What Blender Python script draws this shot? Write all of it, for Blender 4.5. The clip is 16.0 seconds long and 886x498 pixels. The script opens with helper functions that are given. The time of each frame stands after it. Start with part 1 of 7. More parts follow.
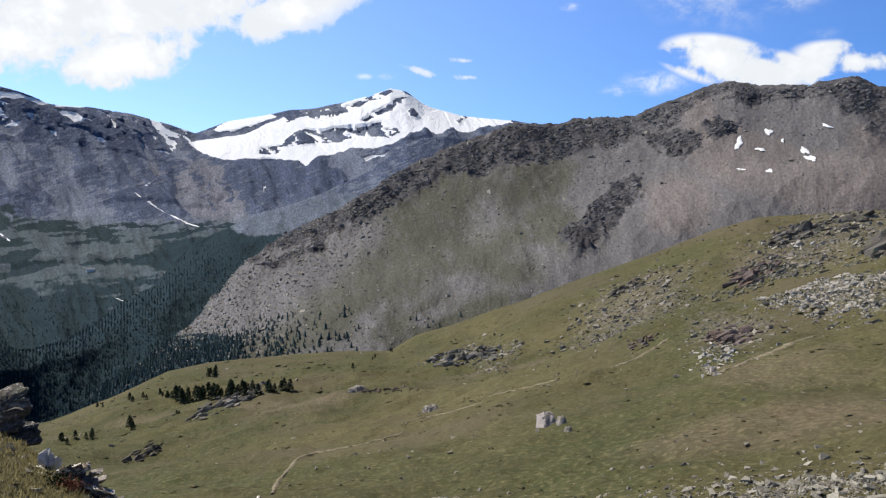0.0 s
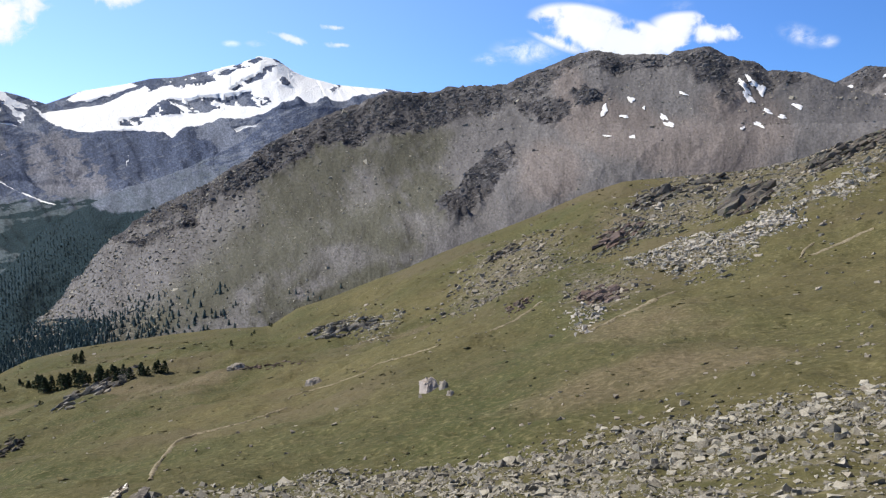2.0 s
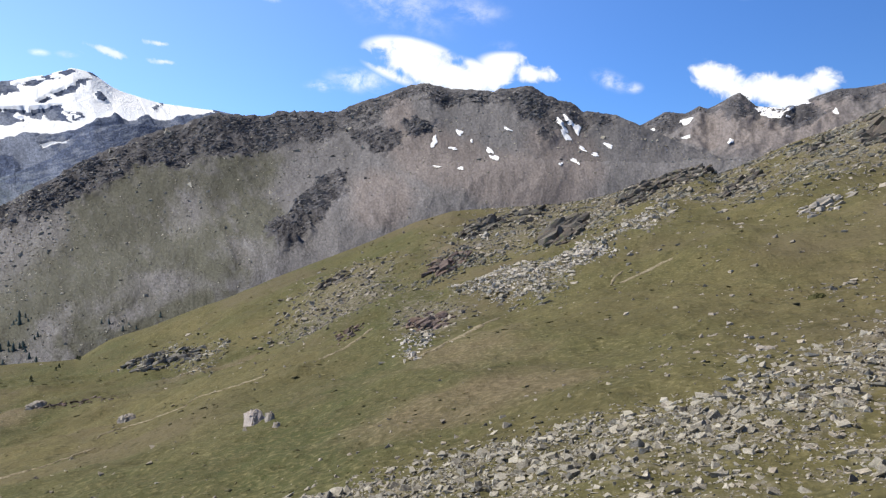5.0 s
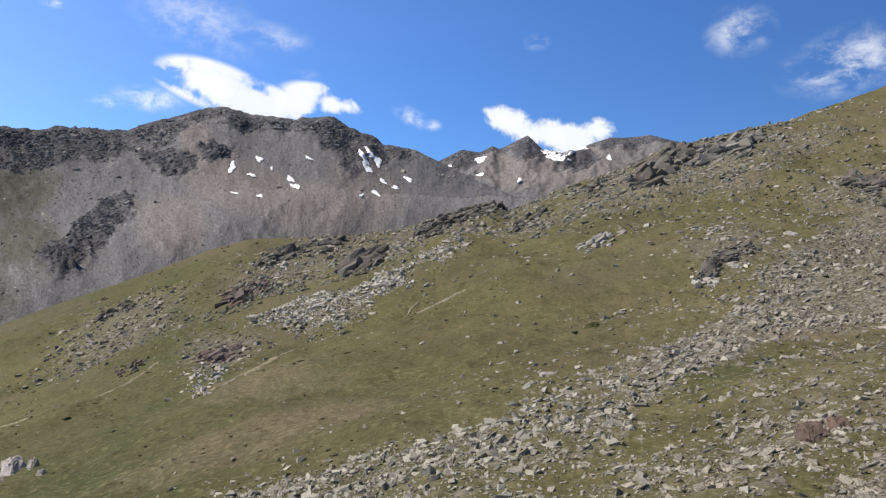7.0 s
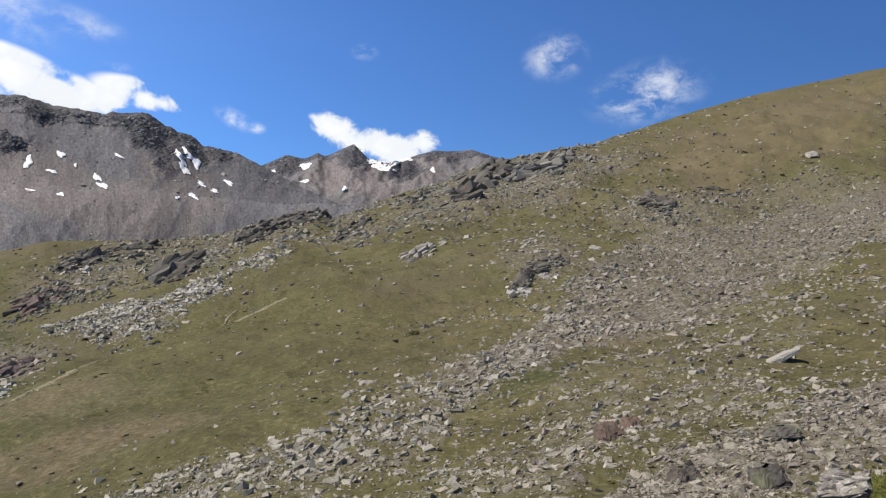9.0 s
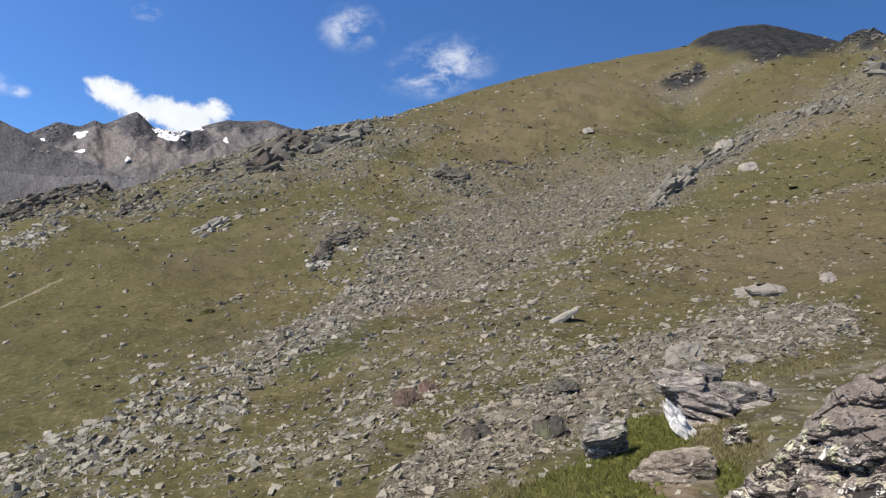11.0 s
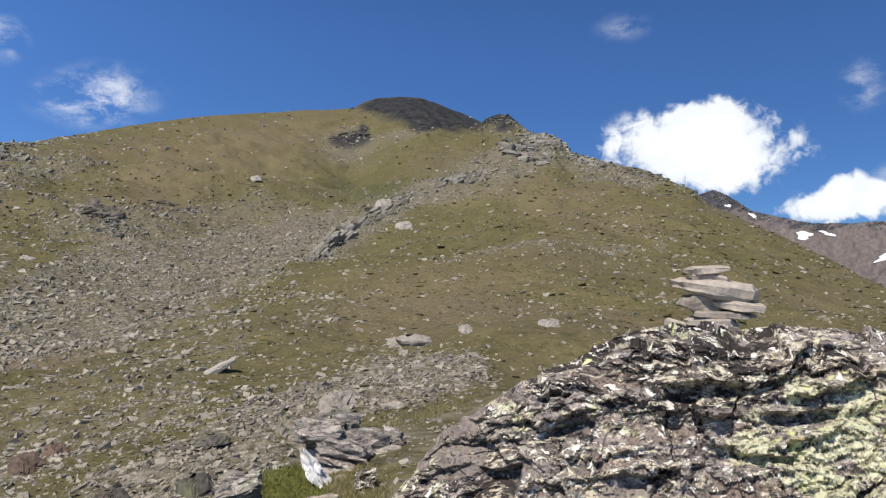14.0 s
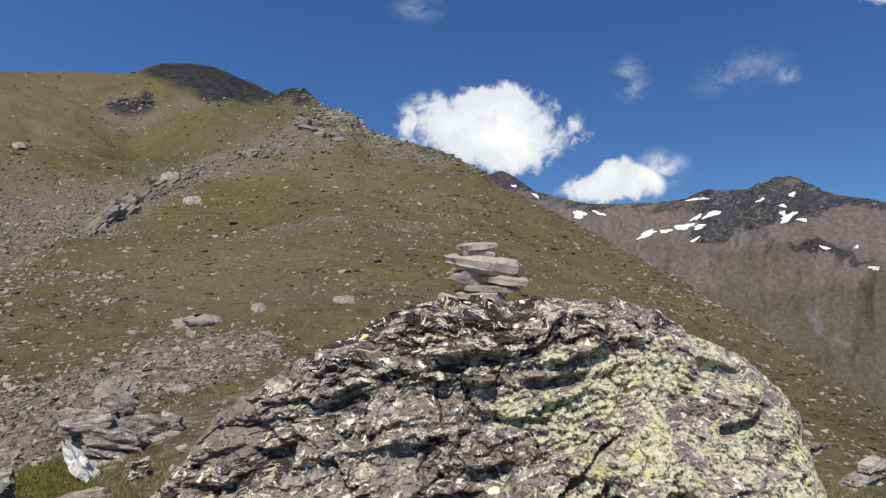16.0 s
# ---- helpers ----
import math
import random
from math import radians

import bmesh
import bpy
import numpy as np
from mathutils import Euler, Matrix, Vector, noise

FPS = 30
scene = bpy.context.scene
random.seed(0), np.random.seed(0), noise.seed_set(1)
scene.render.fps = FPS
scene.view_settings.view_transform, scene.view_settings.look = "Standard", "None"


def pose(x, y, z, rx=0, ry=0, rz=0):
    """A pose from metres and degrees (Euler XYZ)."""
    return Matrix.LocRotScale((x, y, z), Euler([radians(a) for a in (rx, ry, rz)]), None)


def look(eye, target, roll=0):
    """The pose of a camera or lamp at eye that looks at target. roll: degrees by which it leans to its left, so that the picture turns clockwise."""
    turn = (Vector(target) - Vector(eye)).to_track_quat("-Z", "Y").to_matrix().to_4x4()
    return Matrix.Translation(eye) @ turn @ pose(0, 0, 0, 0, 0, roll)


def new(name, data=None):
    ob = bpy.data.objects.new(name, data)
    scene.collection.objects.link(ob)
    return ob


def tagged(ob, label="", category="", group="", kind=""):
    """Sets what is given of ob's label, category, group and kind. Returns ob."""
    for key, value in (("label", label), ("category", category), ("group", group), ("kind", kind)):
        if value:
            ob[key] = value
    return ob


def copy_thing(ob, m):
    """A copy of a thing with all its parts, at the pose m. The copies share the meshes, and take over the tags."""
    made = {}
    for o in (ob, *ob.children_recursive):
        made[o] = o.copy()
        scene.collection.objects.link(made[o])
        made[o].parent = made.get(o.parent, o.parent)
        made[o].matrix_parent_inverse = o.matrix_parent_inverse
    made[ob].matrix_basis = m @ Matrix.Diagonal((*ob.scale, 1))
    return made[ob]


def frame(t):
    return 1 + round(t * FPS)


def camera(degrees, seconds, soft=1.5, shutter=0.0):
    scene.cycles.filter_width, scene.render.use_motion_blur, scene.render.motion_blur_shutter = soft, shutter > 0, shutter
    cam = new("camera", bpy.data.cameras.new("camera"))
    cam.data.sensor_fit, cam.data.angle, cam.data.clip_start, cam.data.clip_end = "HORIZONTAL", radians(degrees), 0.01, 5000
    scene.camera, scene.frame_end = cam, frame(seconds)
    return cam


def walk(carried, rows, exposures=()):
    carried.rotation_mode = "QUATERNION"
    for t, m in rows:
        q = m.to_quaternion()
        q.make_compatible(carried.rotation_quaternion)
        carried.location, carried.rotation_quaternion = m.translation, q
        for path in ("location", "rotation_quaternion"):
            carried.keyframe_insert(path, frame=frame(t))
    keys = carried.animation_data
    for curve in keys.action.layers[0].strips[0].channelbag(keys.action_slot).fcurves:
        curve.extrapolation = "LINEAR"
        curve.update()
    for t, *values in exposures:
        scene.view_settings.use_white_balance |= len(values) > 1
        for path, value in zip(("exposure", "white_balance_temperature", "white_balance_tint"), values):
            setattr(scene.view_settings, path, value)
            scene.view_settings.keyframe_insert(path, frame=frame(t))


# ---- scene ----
cam = camera(60.85, 16.0, soft=1.28)
# seconds, yaw, pitch, roll; the camera is held at arm's length and swings round the one who holds it
PATH = [
    (0.0, -0.91, -0.08, -0.10), (0.5, -4.89, -0.46, 0.18), (1.0, -7.99, -0.62, 0.48), (1.5, -9.49, -1.05, 0.94),
    (2.0, -10.11, -2.49, 1.58), (2.5, -11.36, -3.82, 1.99), (3.0, -13.42, -4.91, 1.81), (3.5, -15.79, -4.45, 1.78),
    (4.0, -18.61, -2.99, 1.81), (4.2, -19.84, -2.37, 1.69), (6.3, -30.29, 1.42, -0.13), (6.5, -32.80, 1.57, 0.00),
    (7.0, -37.96, 1.51, 0.02), (7.5, -41.15, 1.58, 0.04), (8.0, -44.56, 1.65, 0.44), (8.5, -47.63, 1.86, 0.33),
    (9.0, -51.30, 2.24, -0.68), (9.2, -52.73, 2.42, -0.83), (11.3, -68.74, -0.50, 1.09), (11.5, -70.33, -0.88, 1.20),
    (12.0, -74.32, -1.58, 1.07), (12.5, -78.24, -1.06, 0.87), (13.0, -82.59, 0.51, 0.29), (13.5, -86.84, 2.15, -0.41),
    (14.0, -91.47, 3.85, -0.70), (14.5, -95.59, 4.60, -0.75), (15.0, -99.67, 4.65, -0.55), (15.5, -103.17, 3.59, -0.18),
    (16.0, -106.80, 2.18, 0.03),
]
ARM = 0.45
EYE = 1.6
walk(cam, [(t, pose(-ARM * math.sin(radians(y)), ARM * math.cos(radians(y)), EYE, 90 + p, r, y)) for t, y, p, r in PATH],
     [(0.0, 0.02), (2.0, 0.18), (3.5, 0.32), (5.0, 0.25), (7.0, 0.12), (9.0, 0.08), (12.5, 0.12), (14.5, 0.14), (15.2, 0.06), (16.0, -0.12)])

# ---------------------------------------------------------------- sky and sun
SUN_BEARING, SUN_HEIGHT = -62.0, 52.0
world = bpy.data.worlds.new("world")
scene.world = world
world.use_nodes = True
scene.view_settings.exposure = 0.0


def ray(bearing, height):
    b, h = radians(bearing), radians(height)
    return Vector((math.cos(h) * math.sin(b), math.cos(h) * math.cos(b), math.sin(h)))


class Nodes:
    """Short hand for building node trees."""

    def __init__(self, tree):
        self.tree = tree
        tree.nodes.clear()

    def add(self, kind, inputs=None, operation=None, attribute_name=None):
        n = self.tree.nodes.new(kind)
        if operation:
            n.operation = operation
        if attribute_name:
            n.attribute_name = attribute_name
        for key, value in (inputs or {}).items():
            self.put(n.inputs[key], value)
        return n

    def put(self, socket, value):
        if isinstance(value, bpy.types.NodeSocket):
            self.tree.links.new(value, socket)
        elif isinstance(value, bpy.types.Node):
            self.tree.links.new(value.outputs[0], socket)
        else:
            socket.default_value = value

    def maths(self, op, a, b=0.0, c=0.0, clamp=False):
        n = self.add("ShaderNodeMath", {0: a, 1: b, 2: c}, op)
        n.use_clamp = clamp
        return n.outputs[0]

    def ramp(self, value, lo, hi, to0=0.0, to1=1.0):
        n = self.add("ShaderNodeMapRange", {0: value, 1: lo, 2: hi, 3: to0, 4: to1})
        n.interpolation_type = "SMOOTHSTEP"
        return n.outputs[0]

    def noise(self, vector, scale, detail=4.0, rough=0.55, distort=0.0):
        return self.add("ShaderNodeTexNoise", {"Vector": vector, "Scale": scale, "Detail": detail, "Roughness": rough, "Distortion": distort}).outputs[0]

    def mix(self, factor, a, b, blend="MIX"):
        n = self.add("ShaderNodeMix")
        n.data_type, n.blend_type = "RGBA", blend
        self.put(n.inputs[0], factor)
        self.put(n.inputs[6], a)
        self.put(n.inputs[7], b)
        return n.outputs[2]


# bearing, height, half width, half height, tilt in degrees, and how thin the cloud is
CLOUDS = [
    (-24.5, 17.8, 14.0, 4.6, 18, -0.25), (-22.5, 12.9, 4.6, 1.6, 14, -0.15), (-9.4, 17.4, 3.6, 1.0, 20, 0.4), (-29.5, 13.6, 6.0, 2.0, 0, -0.1), (-0.79, 13.15, 1.8, 0.39, -15, 0.25), (2.64, 13.93, 1.55, 0.39, -5, 0.2), (2.77, 12.75, 1.2, 0.34, -5, 0.25), (-5.06, 12.71, 0.56, 0.21, 0, 0.4), (-3.35, 12.75, 0.64, 0.21, 0, 0.4), (10.48, 17.52, 0.69, 0.34, 0, 0.35),
    (20.9, 13.2, 2.4, 1.0, -14, -0.05), (24.6, 11.9, 2.9, 0.95, -14, -0.05), (16.7, 11.9, 2.2, 0.8, -5, 0.34), (13.85, 11.52, 1.12, 0.43, 0, 0.42), (29.6, 12.3, 2.3, 0.75, -14, 0.10), (27.13, 13.17, 1.5, 1.07, 30, 0.4),
]
CLOUDS_RIGHT = [
    (43.0, 10.9, 2.4, 1.0, -22, 0), (46.4, 9.9, 4.2, 1.15, -8, 0), (49.69, 10.28, 1.72, 1.07, 0, 0.2), (35.63, 11.41, 1.29, 0.6, -25, 0.45), (37.14, 10.83, 0.6, 0.39, 0, 0.4), (45.11, 16.72, 0.86, 0.52, 0, 0.42), (19.81, 17.58, 3.86, 2.15, -20, 0.6), (25.04, 16.84, 2.58, 0.86, -10, 0.6), (59.63, 16.46, 1.97, 1.46, 10, 0.4), (66.34, 13.65, 3.43, 1.8, 10, 0.35),
]
CLOUDS_EAST = [
    (110.43, 10.93, 4.51, 1.97, -5, -0.6), (111.17, 12.38, 3, 1.46, 0, -0.45), (118.3, 6.7, 2.3, 1.0, 5, -0.35), (120.6, 7.0, 1.6, 0.9, -10, -0.2), (119.3, 7.7, 1.2, 0.9, 0, -0.15), (123.01, 7.88, 1.72, 1.29, 0, 0.35), (120.86, 14.45, 1.29, 1.46, 0, 0.62), (128.51, 14.25, 2.79, 1.29, 10, 0.74), (131.61, 13.82, 0.77, 0.6, 0, 0.55), (137.6, 17.9, 2.4, 0.8, 0, 0.2), (104.9, 19.87, 1.72, 0.86, 0, 0.75),
]
k = Nodes(world.node_tree)
way = k.add("ShaderNodeTexCoord").outputs["Generated"]
sky = k.add("ShaderNodeTexSky")
sky.sky_type, sky.sun_disc, sky.sun_elevation, sky.sun_rotation = "NISHITA", False, radians(SUN_HEIGHT), radians(SUN_BEARING)
sky.altitude, sky.air_density, sky.dust_density, sky.ozone_density = 2400.0, 1.0, 0.3, 2.0
nearest, body_of = None, None
shred = k.noise(k.add("ShaderNodeMapping", {"Vector": way, "Rotation": (0.3, 0.2, 0.6), "Scale": (0.8, 0.8, 1.3)}), 30.0, 8.0, 0.66, 0.25)
for b, h, wide, high, tilt, thin in CLOUDS + CLOUDS_RIGHT + CLOUDS_EAST:
    right = Vector((math.cos(radians(b)), -math.sin(radians(b)), 0))
    up = right.cross(ray(b, h))
    c, s = math.cos(radians(tilt)), math.sin(radians(tilt))
    along, across = (right * c + up * s) / math.sin(radians(wide)), (up * c - right * s) / math.sin(radians(high))
    u = k.add("ShaderNodeVectorMath", {0: way, 1: along}, operation="DOT_PRODUCT").outputs["Value"]
    v = k.add("ShaderNodeVectorMath", {0: way, 1: across}, operation="DOT_PRODUCT").outputs["Value"]
    q = k.maths("SQRT", k.maths("ADD", k.maths("MULTIPLY", u, u), k.maths("MULTIPLY", v, v)))
    if thin > 0.3:
        veil = k.maths("MULTIPLY", k.ramp(q, 1.5, 0.1, 0.0, 1.35 - 1.5 * thin), k.ramp(shred, 0.36, 0.70, 0.0, 1.0))
        thin = -0.7
    else:
        veil = k.ramp(q, 1.9, 1.4, 0.0, min(1.0, 1.1 - 1.2 * max(thin, 0)))
    body_of = veil if body_of is None else k.maths("MAXIMUM", body_of, veil)
    q = k.maths("ADD", q, 1.05 * thin)
    nearest = q if nearest is None else k.maths("SMOOTH_MIN", nearest, q, 0.25)
puff = k.noise(way, 15.0, 9.0, 0.58, 0.2)
wisp = k.noise(way, 60.0, 5.0, 0.6, 0.8)
body = k.maths("SUBTRACT", 1.0, nearest)
body = k.maths("ADD", body, k.maths("MULTIPLY", k.maths("SUBTRACT", puff, 0.5), 2.3))
body = k.maths("ADD", body, k.maths("MULTIPLY", k.maths("SUBTRACT", wisp, 0.5), 1.0))
cover = k.maths("MULTIPLY", k.ramp(body, -0.05, 0.5), body_of)
dense = k.ramp(body, 0.25, 1.3)
shade = k.noise(way, 9.0, 6.0, 0.6, 0.3)
cloud = k.mix(dense, (8.4, 8.8, 9.3, 1), k.mix(k.ramp(shade, 0.38, 0.62), (8.6, 8.9, 9.3, 1), (11.2, 11.2, 11.2, 1)))
toward = k.add("ShaderNodeVectorMath", {0: way, 1: ray(SUN_BEARING, SUN_HEIGHT)}, "DOT_PRODUCT").outputs["Value"]
lit = k.ramp(toward, -0.6, 0.75, 0.50, 1.78)
steep = k.ramp(k.add("ShaderNodeSeparateXYZ", {0: way}).outputs[2], 0.30, 0.75, 1.0, 0.22)
tint = k.mix(1.0, k.mix(k.ramp(toward, 0.0, 0.7), (0.60, 0.96, 1.46, 1), (1.04, 1.12, 1.36, 1)), k.maths("MULTIPLY", lit, steep), "MULTIPLY")
clear = k.mix(1.0, sky, tint, "MULTIPLY")
glow = k.mix(cover, clear, cloud)
background = k.add("ShaderNodeBackground", {"Color": glow, "Strength": 0.1})
k.add("ShaderNodeOutputWorld", {"Surface": background})

sun = new("sun", bpy.data.lights.new("sun", "SUN"))
sun.data.energy, sun.data.angle, sun.data.color = 5.4, radians(0.53), (1.0, 0.93, 0.82)
sun.matrix_world = look(ray(SUN_BEARING, SUN_HEIGHT) * 50, (0, 0, 0))


# ---------------------------------------------------------------- noise and land forms
def lattice(ix, iy, seed):
    h = (ix.astype(np.int64) * 374761393 + iy.astype(np.int64) * 668265263 + seed * 974634541) & 0x7FFFFFFF
    h = ((h ^ (h >> 13)) * 1274126177) & 0x7FFFFFFF
    return ((h ^ (h >> 16)) & 0xFFFF) / 32767.5 - 1.0


def value_noise(x, y, seed=0):
    ix, iy = np.floor(x), np.floor(y)
    fx, fy = x - ix, y - iy
    fx, fy = fx * fx * fx * (fx * (fx * 6 - 15) + 10), fy * fy * fy * (fy * (fy * 6 - 15) + 10)
    a, b, c, d = lattice(ix, iy, seed), lattice(ix + 1, iy, seed), lattice(ix, iy + 1, seed), lattice(ix + 1, iy + 1, seed)
    return (a + (b - a) * fx) * (1 - fy) + (c + (d - c) * fx) * fy


def fbm(x, y, octaves=5, seed=0, rough=0.5):
    total, amp, norm = 0.0, 1.0, 0.0
    for o in range(octaves):
        c, s = math.cos(o * 1.3 + 0.4), math.sin(o * 1.3 + 0.4)
        f = 2.03 ** o
        total = total + amp * value_noise((c * x - s * y) * f + 13.7 * o, (s * x + c * y) * f - 7.1 * o, seed + o)
        norm += amp
        amp *= rough
    return total / norm


def ridged(x, y, octaves=5, seed=0):
    total, amp, norm = 0.0, 1.0, 0.0
    for o in range(octaves):
        c, s = math.cos(o * 1.1 + 0.7), math.sin(o * 1.1 + 0.7)
        f = 2.07 ** o
        n = 1 - 2.2 * np.abs(value_noise((c * x - s * y) * f + 3.3 * o, (s * x + c * y) * f + 5.9 * o, seed + o))
        total = total + amp * n
        norm += amp
        amp *= 0.55
    return total / norm


def step(x, lo, hi):
    t = np.clip((x - lo) / (hi - lo), 0, 1)
    return t * t * (3 - 2 * t)


def blobs(b, e, spots, soft=0.45):
    """How far places at a bearing and height lie within any of the oval spots (bearing, height, half width, half height, tilt)."""
    best = np.zeros_like(b)
    for sb, se, wide, high, tilt in spots:
        c, s = math.cos(radians(tilt)), math.sin(radians(tilt))
        x, y = b - sb, e - se
        q = np.sqrt(((x * c + y * s) / wide) ** 2 + ((y * c - x * s) / high) ** 2)
        best = np.maximum(best, step(q, 1 + soft, 1 - soft))
    return best


def bands(b, e, lines, widen=1.0):
    """How far places lie within bands: each a strength and a line of (bearing, height, half width)."""
    best = np.zeros_like(b)
    for strength, line in lines:
        for (b0, e0, h0), (b1, e1, h1) in zip(line, line[1:]):
            lo, hi = min(b0, b1) - 2.5 * widen * h0, max(b0, b1) + 2.5 * widen * h1
            some = (b > lo) & (b < hi)
            x, y, dx, dy = b[some] - b0, e[some] - e0, b1 - b0, e1 - e0
            t = np.clip((x * dx + y * dy) / (dx * dx + dy * dy), 0, 1)
            q = np.hypot(x - t * dx, y - t * dy) / ((h0 + (h1 - h0) * t) * widen)
            best[some] = np.maximum(best[some], strength * step(q, 1.3, 0.7))
    return best


def within(b, e, corners):
    """Whether places lie inside a polygon of (bearing, height)."""
    inside = np.zeros(b.shape, bool)
    for (b0, e0), (b1, e1) in zip(corners, corners[1:] + corners[:1]):
        if e0 != e1:
            inside ^= ((e0 > e) != (e1 > e)) & (b < (b1 - b0) * (e - e0) / (e1 - e0) + b0)
    return inside


def ribs(b, below, r, seed, width=45.0):
    """Ribs and gullies that run down a mountain's face."""
    across, down = np.radians(b) * r.mean() + 20 * value_noise(b * 0.8, below * 1.5, seed), np.radians(below) * r.mean()
    return ridged(across / width, down / (width * 3.2), 4, seed) + 0.35 * ridged(across / (width * 0.36), down / (width * 1.0), 3, seed + 5)


class Land:
    """A stretch of land, laid over lines of (bearing, height in degrees, distance) from near to far."""

    def __init__(self, bearings, lines, counts, round_off=0.0, closed=False, first=0):
        b = np.asarray(bearings)
        rr, zz = [], []
        for line in lines:
            lb, le, lr = (np.array(c, float) for c in zip(*sorted(line)))
            if closed:
                e, r = np.interp(b, lb, le, period=360), np.interp(b, lb, lr, period=360)
            else:
                e, r = np.interp(b, lb, le), np.interp(b, lb, lr)
            rr.append(r)
            zz.append(EYE + r * np.tan(np.radians(e)))
        R, Z, self.line_of = [], [], []
        for i, n in enumerate(counts):
            t = np.arange(n) / n
            t = t[:, None]
            r0, r1, z0, z1 = rr[i], rr[i + 1], zz[i], zz[i + 1]
            R.append(r0 * (r1 / r0) ** t)
            f = (R[-1] - r0) / (r1 - r0 + 1e-9)
            z = z0 + (z1 - z0) * f
            if round_off and first < i:
                s0 = (zz[i] - zz[i - 1]) / (rr[i] - rr[i - 1])
                s1 = (z1 - z0) / (r1 - r0)
                z = z + round_off * (s0 - s1) * (r1 - r0) * f * (1 - f) ** 2
            Z.append(z)
            self.line_of += [i] * n
        R.append(rr[-1][None])
        Z.append(zz[-1][None])
        self.line_of.append(len(counts))
        self.line_of = np.array(self.line_of)
        self.r, self.z = np.vstack(R), np.vstack(Z)
        self.b = np.broadcast_to(b, self.r.shape)
        self.closed = closed

    @property
    def x(self):
        return self.r * np.sin(np.radians(self.b))

    @property
    def y(self):
        return self.r * np.cos(np.radians(self.b))

    def face(self):
        """Metres along and up the land's face, as seen from where the walker stands."""
        return np.radians(self.b) * self.r.mean(), np.radians(self.height) * self.r.mean()

    @property
    def height(self):
        return np.degrees(np.arctan2(self.z - EYE, self.r))

    def ease(self, lines, times):
        """Rounds off the slope between the given lines, keeping the land near its crest."""
        rows = np.nonzero((self.line_of >= lines[0]) & (self.line_of <= lines[1]))[0]
        rows = rows[3:-14]
        for _ in range(times):
            self.z[rows] = self.z[rows] * 0.5 + 0.25 * (self.z[rows - 1] + self.z[rows + 1])
            self.r[rows] = self.r[rows] * 0.5 + 0.25 * (self.r[rows - 1] + self.r[rows + 1])

    def build(self, name, material, masks, label, category, kind="structure"):
        rows, cols = self.r.shape
        verts = np.stack([self.x, self.y, self.z], -1).reshape(-1, 3)
        i = np.arange(rows * cols).reshape(rows, cols)
        if self.closed:
            i = np.hstack([i, i[:, :1]])
        quads = np.stack([i[:-1, :-1], i[:-1, 1:], i[1:, 1:], i[1:, :-1]], -1).reshape(-1, 4)[:, ::-1]
        me = mesh_of(name, verts, quads)
        for key, value in {**masks, "across": (self.b + 60) / 240, "above": (self.height + 60) / 120}.items():
            a = me.attributes.new(key, "FLOAT", "POINT")
            a.data.foreach_set("value", np.clip(value, 0, 1).astype(np.float32).ravel())
        me.materials.append(material)
        return tagged(new(name, me), label, category, "", kind)

    def at(self, bearing, height, from_line=0):
        """The place on the land at a bearing and a height in degrees, the nearest beyond from_line."""
        cols = self.b[0]
        c1 = int(np.clip(np.searchsorted(cols, bearing), 1, len(cols) - 1))
        f = min(max((bearing - cols[c1 - 1]) / (cols[c1] - cols[c1 - 1]), 0.0), 1.0)
        start = max(int(np.argmax(self.line_of >= from_line)), 1)
        r = z = 0.0
        for col, share in ((c1 - 1, 1 - f), (c1, f)):
            h = np.degrees(np.arctan2(self.z[:, col] - EYE, self.r[:, col]))
            over = np.nonzero(h[start:] >= height)[0]
            row = start + (int(over[0]) if len(over) else int(np.argmax(h[start:])))
            g = min(max((height - h[row - 1]) / (h[row] - h[row - 1] + 1e-9), 0.0), 1.0) if row > start else 1.0
            r += share * (self.r[row - 1, col] * (1 - g) + self.r[row, col] * g)
            z += share * (self.z[row - 1, col] * (1 - g) + self.z[row, col] * g)
        return Vector((r * math.sin(radians(bearing)), r * math.cos(radians(bearing)), z))


def mesh_of(name, verts, faces, smooth=True):
    """A mesh from arrays of places and of faces with equal numbers of corners."""
    verts, faces = np.asarray(verts, np.float32), np.asarray(faces, np.int32)
    me = bpy.data.meshes.new(name)
    me.vertices.add(len(verts))
    me.vertices.foreach_set("co", verts.ravel())
    me.loops.add(faces.size)
    me.loops.foreach_set("vertex_index", faces.ravel())
    me.polygons.add(len(faces))
    me.polygons.foreach_set("loop_start", np.arange(0, faces.size, faces.shape[1], dtype=np.int32))
    me.polygons.foreach_set("use_smooth", np.full(len(faces), smooth))
    me.update(calc_edges=True)
    return me


# ---------------------------------------------------------------- materials
def surface(name):
    m = bpy.data.materials.new(name)
    m.use_nodes = True
    return m, Nodes(m.node_tree)


def finish(k, colour, rough=0.9, relief=None, strength=0.5, distance=0.1, spec=0.25):
    shader = k.add("ShaderNodeBsdfPrincipled", {"Base Color": colour, "Roughness": rough, "Specular IOR Level": spec})
    if relief is not None:
        k.put(shader.inputs["Normal"], k.add("ShaderNodeBump", {"Strength": strength, "Distance": distance, "Height": relief}).outputs[0])
    k.add("ShaderNodeOutputMaterial", {"Surface": shader})


def attr(k, name):
    return k.add("ShaderNodeAttribute", attribute_name=name).outputs["Fac"]


